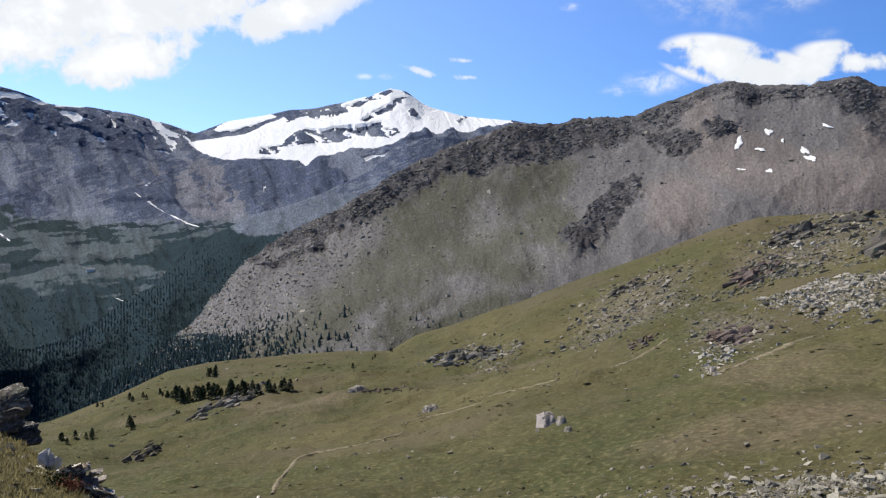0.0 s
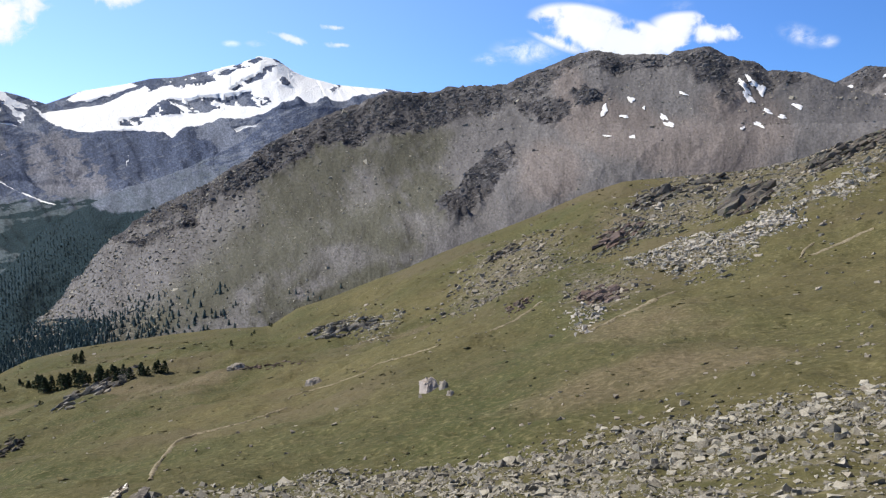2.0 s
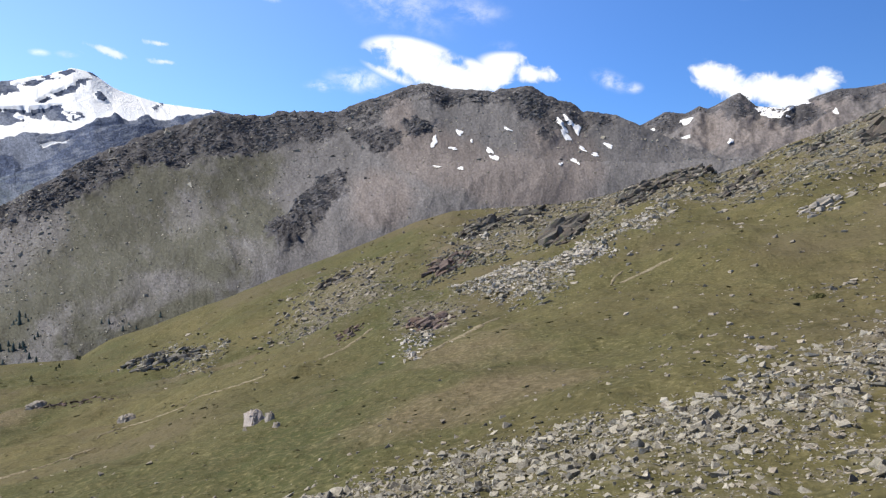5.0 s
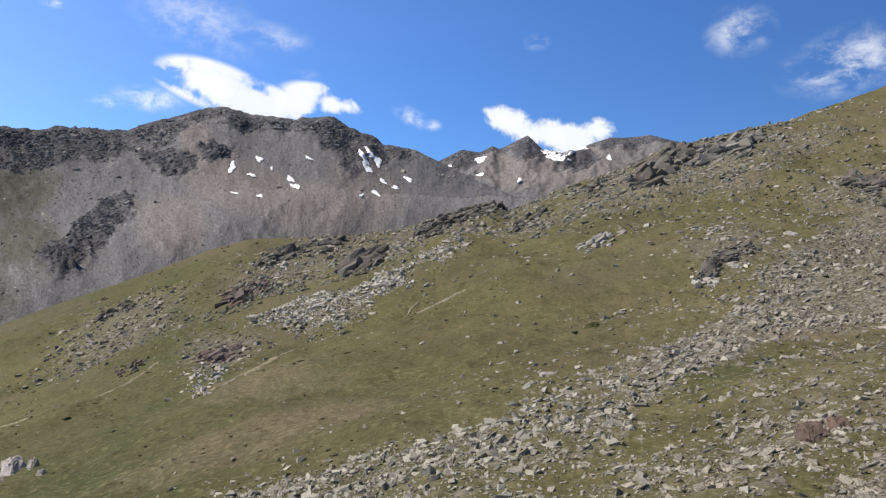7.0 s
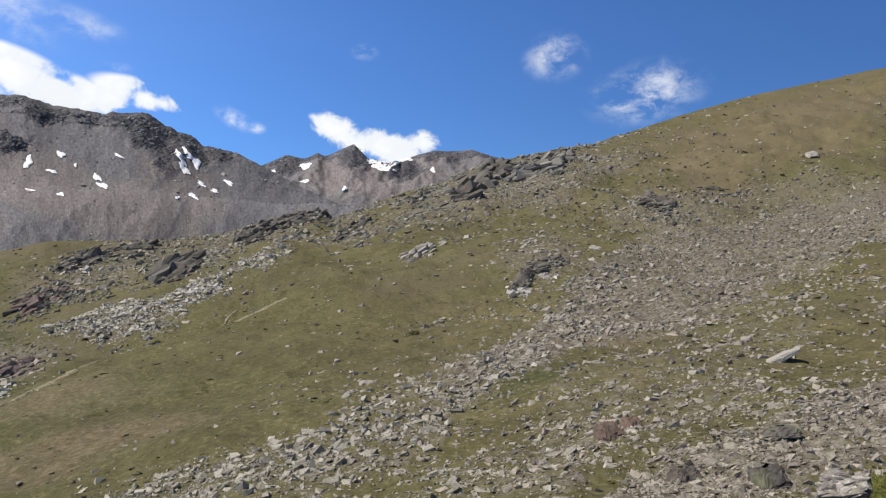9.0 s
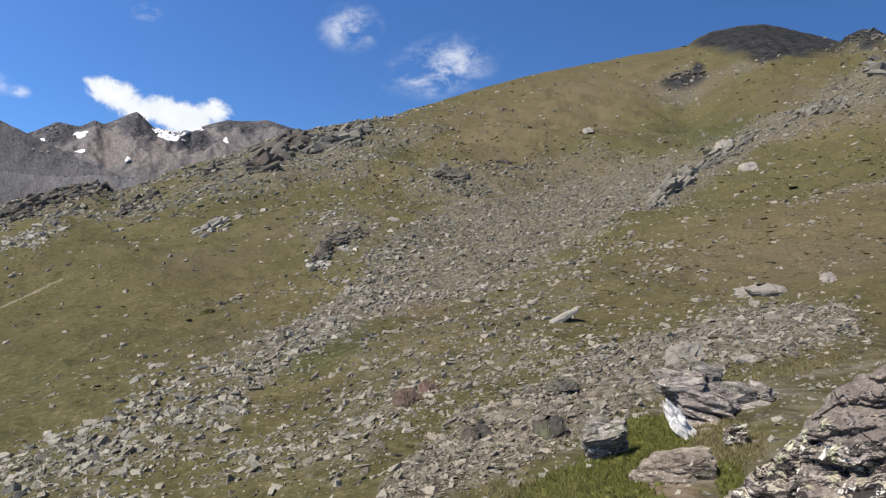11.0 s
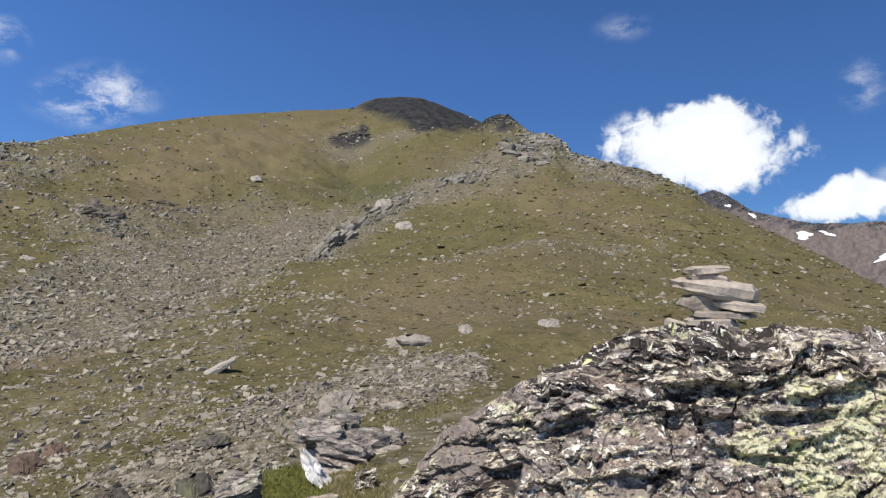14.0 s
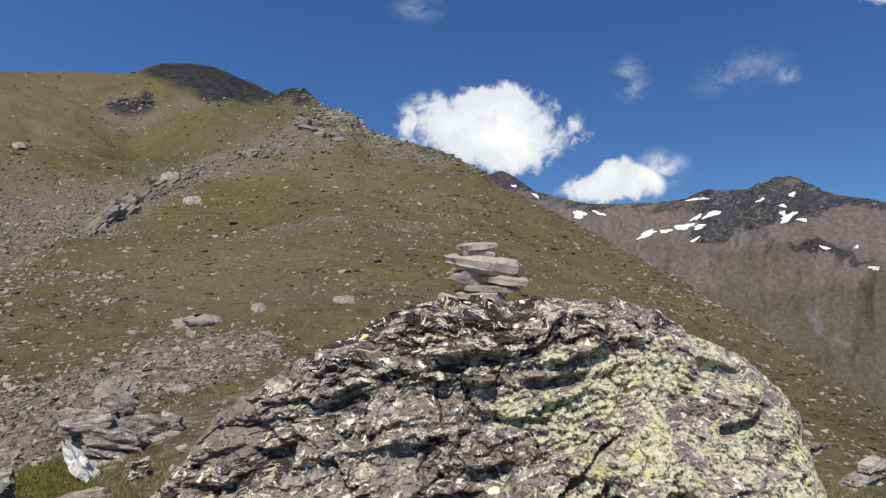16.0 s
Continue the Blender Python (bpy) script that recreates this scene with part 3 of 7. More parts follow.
STONE = stone_material("scree_stone", (0.080, 0.072, 0.058), (0.435, 0.405, 0.335))
BIG_PALE = stone_material("pale_pink_boulder", (0.36, 0.315, 0.285), (0.56, 0.495, 0.445), 0.15, 3.0)
RUBBLE = stone_material("pale_rubble", (0.22, 0.20, 0.17), (0.52, 0.48, 0.42), 0.15, 1.5)
BROWN_STONE = stone_material("brown_boulder", (0.055, 0.040, 0.033), (0.21, 0.150, 0.118), 0.3, 3.0, 0.5)
DULL_STONE = stone_material("upper_scree_stone", (0.080, 0.070, 0.057), (0.400, 0.355, 0.290), 0.35)
DARK_STONE = stone_material("outcrop_stone", (0.028, 0.025, 0.023), (0.175, 0.160, 0.137), 0.6, 3.0, 0.25)
BEDROCK = stone_material("weathered_bedrock", (0.045, 0.041, 0.034), (0.345, 0.325, 0.265), 0.5, 2.0)
SLAB = stone_material("cairn_stone", (0.17, 0.145, 0.12), (0.44, 0.38, 0.32), 0.25, 0.6)
SNOW, sk = surface("old_snow")
finish(sk, sk.mix(sk.noise(sk.add("ShaderNodeNewGeometry").outputs["Position"], 0.08, 5), (0.78, 0.80, 0.84, 1), (0.9, 0.9, 0.9, 1)), 0.7)
QUARTZ = stone_material("white_quartz", (0.62, 0.60, 0.57), (0.86, 0.84, 0.81), 0.3)
SCHIST = lichen_rock()
LICHEN_HUMP = hump_rock()
NEEDLES = foliage("pine_needles", (0.018, 0.030, 0.016), (0.055, 0.075, 0.036))
BARK, bk = surface("bark")
finish(bk, bk.mix(bk.noise(bk.add("ShaderNodeNewGeometry").outputs["Position"], 6.0), (0.06, 0.045, 0.035, 1), (0.14, 0.11, 0.09, 1)), 0.9)

# ---------------------------------------------------------------- far valley floor
angles = np.radians(np.arange(0, 360, 3.0))
rings = np.array([300, 600, 1000, 1800, 2800, 3800, 4850.0])
gx, gy = np.sin(angles)[None] * rings[:, None], np.cos(angles)[None] * rings[:, None]
gz = -470 + 25 * fbm(gx / 900, gy / 900, 4, 5)
i = np.arange(gx.size).reshape(gx.shape)
i = np.hstack([i, i[:, :1]])
me = mesh_of("ground", np.stack([gx, gy, gz], -1).reshape(-1, 3), np.stack([i[:-1, :-1], i[:-1, 1:], i[1:, 1:], i[1:, :-1]], -1).reshape(-1, 4)[:, ::-1])
me.materials.append(GRASS)
tagged(new("ground", me), "distant dark green valley floor below the slopes", "ground", "", "structure")


# ---------------------------------------------------------------- the glacier mountain and the head of the valley
def flat(pairs, r):
    return [(b, e, r) for b, e in pairs]


GLACIER_CREST = [(-46, 10.5, 4000), (-36, 10.6, 4050), (-29.5, 10.4, 4100), (-28.2, 10.1, 4100), (-26.6, 9.5, 4150), (-24.5, 9.5, 4200), (-21.6, 9.2, 4300), (-19.0, 8.7, 4400), (-17.3, 8.2, 4550),
                 (-15.2, 9.1, 4600), (-12.3, 9.7, 4600), (-10.7, 10.1, 4600), (-8.6, 10.4, 4600), (-6.5, 10.9, 4600), (-4.8, 11.3, 4600), (-3.1, 11.9, 4600),
                 (-1.9, 11.7, 4600), (-0.6, 10.8, 4600), (0.1, 10.5, 4600), (2.4, 9.9, 4600), (6.3, 9.5, 4600), (10, 8.9, 4600), (16, 8.0, 4600)]
# snow fields and rock islands as outlines of (bearing, height)
GLACIER_FIELDS = [
    [(-17.69, 7.54), (-13.95, 8.38), (-11.11, 9.6), (-8.63, 10.15), (-6.53, 10.8), (-3.14, 12.0), (-1.21, 11.3), (0.72, 10.45), (5.86, 9.7), (6.28, 9.21), (2.44, 8.48), (-1.85, 7.84), (-6.11, 7.36), (-8.62, 6.48), (-9.46, 5.84), (-9.87, 6.24), (-11.93, 6.69), (-15.54, 6.29), (-17.5, 7.3)],
    [(-15.94, 8.58), (-14.75, 9.36), (-11.93, 9.8), (-11.52, 9.61), (-13.95, 8.79), (-15.54, 8.43)],
    [(-5.26, 6.54), (-3.13, 6.98), (-3.56, 6.35), (-4.83, 6.12)],
]
GLACIER_ISLANDS = [
    [(-11.19, 7.54), (-10.29, 8.51), (-8.63, 8.97), (-6.95, 9.22), (-3.56, 9.62), (-2.28, 8.67), (-3.13, 8.25), (-5.26, 8.63), (-6.95, 7.97), (-8.63, 7.73), (-11.11, 7.37)],
    [(-11.11, 9.71), (-8.63, 10.29), (-6.53, 10.76), (-6.03, 10.28), (-7.79, 9.53), (-9.46, 9.73), (-10.91, 9.23)],
    [(-5.26, 9.8), (-3.14, 10.95), (-1.85, 11.38), (-2.49, 10.75), (-4.84, 9.6)],
    [(-6.32, 10.64), (-3.14, 11.85), (-2.8, 11.65), (-5.26, 10.66)],
    [(-1.94, 10.14), (-1.51, 10.31), (-1.08, 9.73), (-1.51, 9.56)],
    [(2.01, 9.53), (2.52, 10.03), (2.69, 9.82), (2.18, 9.32)],
    [(-12.82, 7.32), (-12.01, 7.63), (-11.11, 7.54), (-11.6, 7.03), (-12.66, 6.91)],
]
LEFT_SNOW = [(-28.39, 9.74, 1.48, 0.24, -8), (-25.54, 9.44, 0.99, 0.19, 5), (-25.37, 8.52, 0.99, 0.32, -20), (-23.09, 8.41, 1.25, 0.13, -55), (-26.4, 7.32, 0.36, 0.16, -60), (-24.85, 7.53, 0.79, 0.13, -10), (-22.18, 8.47, 0.23, 0.19, 0), (-19.6, 8.51, 1.25, 0.21, -35), (-19.03, 7.55, 0.85, 0.13, -50), (-23.62, 6.99, 0.65, 0.16, -30), (-20.9, 6.75, 0.30, 0.13, -40), (-28.88, 7.98, 0.49, 0.10, 0), (-19.4, 6.54, 0.72, 0.10, -20), (-20.34, 7.64, 0.39, 0.11, -40), (-27.57, 10.37, 0.65, 0.11, -15), (-17.88, 7.61, 0.53, 0.11, -40)]


def glacier_snow(b, e, x, y):
    """Where snow and ice lie on the high mountain."""
    wob = fbm(x / 260, y / 260, 5, 21)
    fray = fbm(x / 55, y / 55, 5, 24, 0.6)
    fray2 = fbm(x / 45 + 40, y / 45, 5, 25, 0.6)
    wb, we = b + 0.22 * fray, e + 0.13 * fray2
    snow = np.zeros_like(b)
    for corners in GLACIER_FIELDS:
        snow[within(wb, we, corners)] = 1.0
    ribbed = fbm(b / 0.5 + 0.9 * e, e / 0.45, 4, 36, 0.6)
    for corners in GLACIER_ISLANDS:
        snow[within(b + 0.30 * fray, e + 0.18 * fray2, corners) & (ribbed < 0.26)] = 0.0
    left = blobs(b + 0.45 * fray, e + 0.24 * fray2, LEFT_SNOW, 0.25)
    specks = step(fbm((b + 0.8 * e) / 0.5, e / 0.45, 4, 33, 0.6) + 0.3 * fray, 0.36, 0.40) * step(e, 6.0, 7.5) * step(b, -16.5, -18.5)
    return np.maximum(snow, np.maximum(left, specks))


bearings = np.arange(-46, 16, 0.13)
far = Land(bearings, [
    flat([(-46, -30), (16, -30)], 600),
    flat([(-46, -17), (-20, -16), (16, -13)], 800),
    flat([(-46, -7.5), (-24, -6.2), (-18, -5.0), (16, -4)], 1700),
    flat([(-46, -2.0), (-24, -1.5), (-16, -0.3), (16, 0)], 2500),
    flat([(-46, 3.0), (-24, 2.6), (-18, 2.2), (-10, 3.2), (16, 4)], 3200),
    flat([(-46, 6.5), (-26, 6.6), (-19, 5.6), (-14, 6.3), (-8, 7.0), (0, 7.6), (16, 6)], 3800),
    GLACIER_CREST,
    [(b, e - 3, r + 240) for b, e, r in GLACIER_CREST],
], [6, 50, 50, 50, 75, 95, 4], 0.4)
x, y = far.face()
top = np.clip((far.line_of[:, None] - 1) / 4, 0, 1) * np.ones_like(x)
crest_fade = np.where(far.line_of >= 6, 0.12, 1.0)[:, None] * np.ones_like(x)
near_crest = np.clip((np.interp(bearings, *zip(*[(b, e) for b, e, r in GLACIER_CREST]))[None] - far.height) / 1.2, 0, 1)
crest_fade = np.minimum(crest_fade, 0.12 + 0.88 * near_crest)
snow = glacier_snow(far.b, far.height, x, y)
far_below = np.interp(bearings, *zip(*[(b, e) for b, e, r in GLACIER_CREST]))[None] - far.height
rills = ribs(far.b - 0.5 * far_below, far_below, far.r, 37, 170.0)
far.z = far.z + (1 - 0.8 * snow) * crest_fade * (75 * top * ridged(x / 700, y / 700, 4, 3) + 14 * fbm(x / 150, y / 150, 6, 9, 0.5) * (0.3 + top) + 26 * (0.7 + 0.3 * top) * rills)
b, e = far.b, far.height
wob = fbm(x / 260, y / 260, 5, 21)
wb, we = b + 1.2 * wob, e + 0.6 * fbm(x / 200, y / 200, 5, 22)
# valley woods; the oval at (-28.23, 2.17) is a slope's blue shade, painted as wood
FOREST_SHADE_FAR = [
    (-26.89, -6.13, 11.16, 4.72, 0), (-28.55, -3.07, 6.87, 1.29, 0), (-19.02, -0.07, 5.15, 1.29, 15), (-20.89, -1.66, 5.15, 1.07, 5), (-26.22, -1.22, 3.86, 0.52, -5), (-15.14, 0.76, 3.86, 0.86, 15), (-28.23, 2.17, 3, 1.07, -5), (-24.5, -0.08, 2.58, 0.52, 0),
]
wood_shade_far = np.maximum(blobs(b + 2.5 * wob, e + 1.2 * wob, FOREST_SHADE_FAR, 0.8) * (0.5 + 0.9 * fbm(x / 120, y / 120, 5, 26, 0.6)), step(e + 1.8 * wob, -0.8, -3.6))
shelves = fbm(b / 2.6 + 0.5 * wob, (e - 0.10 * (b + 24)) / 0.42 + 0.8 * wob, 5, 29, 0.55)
wood_shade_far = np.maximum(wood_shade_far * (0.8 + 0.6 * shelves), step(shelves, -0.10, 0.22) * step(e + 0.6 * wob, 2.6, 1.2) * 0.95)
RIVER = [
    (-21.08, 3.7, 0.52, 0.07, -35), (-19.97, 2.94, 0.94, 0.08, -35), (-18.45, 2.08, 1.2, 0.08, -25), (-17.49, 1.64, 0.69, 0.08, -15), (-12.33, 4.53, 0.09, 0.69, -15), (-29.2, 0.66, 0.6, 0.09, -40), (-20.16, 4.65, 0.86, 0.06, 35), (-22.36, -3.62, 0.6, 0.07, -15),
]
river = blobs(b + 0.1 * wob, e, RIVER, 0.3)
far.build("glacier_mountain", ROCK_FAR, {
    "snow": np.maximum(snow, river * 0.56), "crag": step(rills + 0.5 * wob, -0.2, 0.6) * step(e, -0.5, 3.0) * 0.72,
    "turf": step(e + 1.2 * wob, 3.6, 0.5), "red": blobs(wb, we, [(-17.88, 4.8, 3.86, 1.72, 15), (-15.14, 3.23, 3, 1.72, 10)], 0.4), "pale": 0 * e, "wood": wood_shade_far},
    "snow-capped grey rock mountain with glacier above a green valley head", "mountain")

# a wooded shoulder in front of it
SHOULDER_CREST = [(-30, -9, 1300), (-24, -6.0, 1450), (-19.8, -2.4, 1600), (-17.5, 0.3, 1750), (-13.9, 2.0, 1850), (-8.6, 3.9, 2000), (-4.4, 5.9, 2100), (-1.8, 7.8, 2200), (1.0, 8.4, 2250), (2.4, 8.3, 2300), (6.3, 7.6, 2350), (14, 6.4, 2400)]
bearings = np.arange(-30, 14, 0.2)
mid = Land(bearings, [flat([(-30, -22), (14, -14)], 760), flat([(-30, -14.5), (-20, -11), (14, -8)], 900), [(b, e * 0.5 - 4.5, r * 0.72) for b, e, r in SHOULDER_CREST], SHOULDER_CREST,
                      [(b, e - 4, r + 200) for b, e, r in SHOULDER_CREST]], [8, 50, 70, 4], 0.3)
x, y = mid.face()
mid.z = mid.z + np.where(mid.line_of >= 3, 0.2, 1.0)[:, None] * (22 * ridged(x / 260, y / 260, 5, 41) + 9 * fbm(x / 60, y / 60, 4, 42))
wob = fbm(x / 120, y / 120, 5, 44)
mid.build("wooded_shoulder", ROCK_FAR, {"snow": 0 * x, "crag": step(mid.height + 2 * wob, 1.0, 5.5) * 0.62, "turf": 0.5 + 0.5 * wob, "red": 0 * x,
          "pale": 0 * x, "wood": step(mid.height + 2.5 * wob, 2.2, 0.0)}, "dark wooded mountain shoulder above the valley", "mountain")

# ---------------------------------------------------------------- the long rocky ridge
RIDGE_CREST = [(-24, -10, 800), (-21, -8.3, 880), (-17.2, -5.2, 950), (-14.1, -1.3, 1050), (-10.8, 1.0, 1150), (-6.9, 2.8, 1250), (-2.7, 5.6, 1400), (1.0, 7.4, 1500), (4, 8.5, 1560), (6.3, 9.3, 1600),
               (9.2, 9.2, 1650), (11.1, 9.6, 1680), (14.8, 9.6, 1700), (16.4, 10.1, 1720), (18.7, 10.9, 1760), (20.6, 11.6, 1800), (22.0, 11.6, 1800), (23.6, 11.2, 1820), (26.5, 11.0, 1850),
               (28.2, 11.25, 1880), (29.7, 11.2, 1900), (30.9, 10.5, 1920), (32.6, 10.0, 1960), (33.5, 9.3, 1940), (35.9, 8.9, 1960), (37.6, 8.1, 1980), (40, 6.9, 2000), (43, 5.6, 2000), (48, 4.5, 2000), (56, 3, 2000)]
bearings = np.arange(-24, 56, 0.125)
RIDGE_FOOT = [(-24, -11, 640), (-15, -10.5, 560), (-5, -9.6, 520), (5, -8.5, 520), (15, -5.5, 560), (25, -2.5, 680), (35, -0.5, 800), (45, 0.5, 900), (56, 0, 950)]
ridge = Land(bearings, [[(b, e - 12, r - 60) for b, e, r in RIDGE_FOOT], RIDGE_FOOT,
                        [(-24, -10.3, 720), (-17, -7.4, 760), (-10, -3.9, 820), (-2, -1.0, 920), (6, 1.8, 1060), (14, 4.0, 1180), (22, 5.8, 1300), (30, 5.8, 1380), (38, 4.6, 1450), (48, 3, 1480), (56, 2, 1480)],
                        RIDGE_CREST, [(b, e - 4, r + 160) for b, e, r in RIDGE_CREST]], [6, 110, 150, 5], 0.3)
ridge.ease((1, 2), 500)
x, y = ridge.face()
crest_h = np.interp(bearings, *zip(*[(b, e) for b, e, r in RIDGE_CREST]))[None]
below = crest_h - ridge.height
fade = 0.1 + 0.9 * step(below, 0.0, 1.0)
fade[ridge.line_of >= 3] = 0.1
b, e = ridge.b, ridge.height
wob = fbm(x / 130, y / 130, 5, 61)
DARK_FACES = [
    (-13.94, -0.06, 3.43, 0.56, 24), (-11.92, -1.65, 1.72, 0.39, 20), (-17.49, -2.51, 2.15, 0.56, 30), (-9.45, -0.69, 1.07, 0.34, 30),
    (12.54, 2, 3.43, 1.12, 45), (11.17, 0.44, 2.06, 1.2, 40), (13.94, 3.59, 1.63, 1.07, 50), (9.4, 7.77, 4.72, 1.12, 8), (14.25, 8.67, 3.86, 1.2, 5), (17.59, 7.48, 2.58, 0.77, -10), (29.66, 9.06, 1.5, 1.12, -30), (30.59, 7.48, 0.94, 0.94, -40), (21.06, 8.44, 1.63, 0.77, 0), (23.44, 10.5, 1.72, 0.52, -5),
]
ragged = 0.9 * wob + 0.5 * fbm(x / 45, y / 45, 5, 66, 0.6)
depth = np.interp(b, [-14, -9, -3, 4, 10, 15, 19, 25, 30, 34, 38], [0.5, 1.2, 2.3, 2.9, 2.7, 2.0, 1.5, 1.3, 1.7, 1.0, 0.0])
crag = step(below + 1.1 * ragged, depth + 0.5, depth - 0.5) * step(depth, 0.2, 0.8)
crag = np.maximum(crag, step(below + 0.8 * ragged, 0.9, 0.1) * step(b, 37, 33) * step(b, 12, 18))
faces_dark = blobs(b + 1.3 * ragged + 0.6 * fbm(x / 25, y / 25, 4, 63), e + 0.9 * ragged + 0.5 * fbm(x / 22, y / 22, 4, 64), DARK_FACES, 0.35)
crag = np.maximum(crag, faces_dark)
beds = ridged(b / 2.6 + 0.5 * wob, (below + 0.12 * b + 0.5 * wob) / 0.8, 5, 55)
gully = fbm(b / 0.7 + 0.8 * e + 0.8 * wob, e / 1.9, 5, 67, 0.6)
ridge.z = ridge.z + step(below, 1.2, 0.0) * 5.0 * ridged(b / 0.9, below / 0.9, 4, 58)
ridge.z = ridge.z + fade * (30 * ridged(x / 260, y / 260, 5, 51) * (0.30 + 0.25 * crag) + (3 + 4 * crag) * fbm(x / 70, y / 70, 6, 52, 0.5) + crag * (5 * beds + 5 * ridged(x / 60, y / 60, 5, 53) + 3.0 * ridged(x / 24, y / 24, 4, 54))
                            + (0.5 + 5.5 * crag + 2.5 * step(below, 2.2, 0.4)) * ribs(b, below, ridge.r, 57))
crag = crag * (1 - 0.22 * step(b, 12, 17)) * (0.95 + 0.35 * fbm(x / 30, y / 30, 4, 68) + 0.25 * beds)
TURF_ZONES = [
    (0.73, 1.68, 6.87, 3.86, 25), (-2.69, -1.75, 7.3, 3.43, 25), (3.74, -1.32, 5.58, 3.86, 10), (-6.93, -5.14, 6.44, 2.15, 10), (7.99, 4.65, 3.86, 1.93, 25), (0.75, -5.6, 6.87, 1.72, 10), (-11.91, -6.72, 3.86, 1.29, 10), (8.42, 0.83, 2.58, 2.58, 30),
]
PALE_ZONES = [
    (-8.62, -0.48, 4.72, 3, 30), (-13.13, -4.22, 5.15, 2.58, 30), (-17.48, -6.55, 3.43, 1.5, 30), (3.95, 1.9, 1.5, 1.93, 0), (-4.81, -5.79, 2.58, 0.94, 40), (2.46, -3.46, 2.58, 1.29, -10), (12.58, 5.85, 3.86, 0.94, 40), (0.75, -5.17, 2.58, 0.77, 20), (7.58, -1.3, 2.15, 1.29, 0), (-5.25, 0.81, 1.72, 2.15, 20),
]
RED_ZONES = [
    (19.88, 8.79, 1.72, 3, 20), (22.67, 6.05, 4.72, 2.58, -20), (28.42, 4.08, 6.44, 2.15, -10), (18.01, 3.08, 3, 2.58, 0), (31.79, 5.81, 3.86, 2.15, -30),
]
ridge_masks = {
    "snow": 0 * b, "crag": crag * 0.85, "turf": blobs(b + 1.6 * wob + 0.5 * gully, e + wob, TURF_ZONES, 0.7) * (1.0 + 0.45 * gully), "red": blobs(b + 1.2 * wob, e + 0.8 * wob, RED_ZONES, 0.5),
    "pale": blobs(b + wob + 0.5 * gully, e + 0.9 * wob, PALE_ZONES, 0.7) * (0.75 + 0.5 * gully), "wood": step(e + 1.3 * wob, -5.0, -6.6) * step(b, -12, -17) * 0.9}
ridge.build("rocky_ridge", ROCK_NEAR, ridge_masks, "long brown-grey rocky ridge with scree slopes and green turf", "mountain")

# ---------------------------------------------------------------- the far cirque and the range beyond the rock
CIRQUE_CREST = [(30, 6, 3200), (36, 7.6, 3200), (37.6, 8.1, 3200), (39.3, 9.0, 3200), (40.8, 8.8, 3200), (41.7, 9.2, 3200), (42.3, 9.0, 3200), (43.4, 9.5, 3190), (44.0, 9.8, 3180), (44.4, 9.95, 3175), (44.9, 9.5, 3180), (45.5, 8.9, 3200), (47.2, 8.6, 3300),
                (48.9, 9.1, 3500), (50.5, 9.6, 3500), (51.7, 9.6, 3500), (53.4, 9.7, 3500), (54.9, 9.2, 3500), (60, 8, 3500), (66, 7, 3500)]


def range_of(name, crest, mid_e, foot, b0, b1, seed, label, snow_spots, crag_spots, turf_spots, red_spots, pale_spots, grass_line=-30.0, step_b=0.13, rock=ROCK_RANGE):
    bearings = np.arange(b0, b1, step_b)
    land = Land(bearings, [[(b, e - 12, r - 100) for b, e, r in foot], foot, [(b, e * 0.45 + mid_e, r * 0.72) for b, e, r in crest], crest, [(b, e - 4, r + 200) for b, e, r in crest]], [5, 60, 100, 4], 0.3)
    x, y = land.face()
    below = np.interp(bearings, *zip(*[(b, e) for b, e, r in crest]))[None] - land.height
    fade = 0.12 + 0.88 * step(below, 0.0, 1.2)
    fade[land.line_of >= 3] = 0.12
    wob = fbm(x / 180, y / 180, 5, seed)
    b, e = land.b, land.height
    crag = np.maximum(blobs(b + 1.4 * wob, e + 0.8 * wob, crag_spots, 0.75), 0.6 * step(below + 0.8 * wob, 1.2, 0.3))
    land.z = land.z + fade * (55 * ridged(x / 380, y / 380, 5, seed + 1) + 12 * fbm(x / 90, y / 90, 6, seed + 2, 0.55) + 16 * crag * ridged(x / 110, y / 110, 4, seed + 3) + (8 + 12 * crag) * step(e, grass_line - 1.5, grass_line + 1.5) * ribs(b + 0.4 * below, below, land.r, seed + 9, 100.0))
    land.build(name, rock, {"snow": blobs(b + 0.55 * fbm(x / 60, y / 60, 4, seed + 7, 0.6), e + 0.28 * fbm(x / 50, y / 50, 4, seed + 8, 0.6), snow_spots, 0.3), "crag": crag * (1.02 + 0.4 * wob), "turf": np.maximum(blobs(b + 1.4 * wob, e + 0.8 * wob, turf_spots, 0.85) * 0.78, 1.15 * step(e + 1.0 * wob, grass_line + 1.2, grass_line - 1.0)),
               "red": np.maximum(0.6 + 0.5 * fbm(x / 500, y / 500, 3, seed + 5), blobs(b + wob, e + 0.5 * wob, red_spots, 0.6) * 1.1),
               "pale": blobs(b + 0.8 * wob, e + 0.4 * wob, pale_spots, 0.5), "wood": 0 * b}, label, "mountain")
    return land, crag


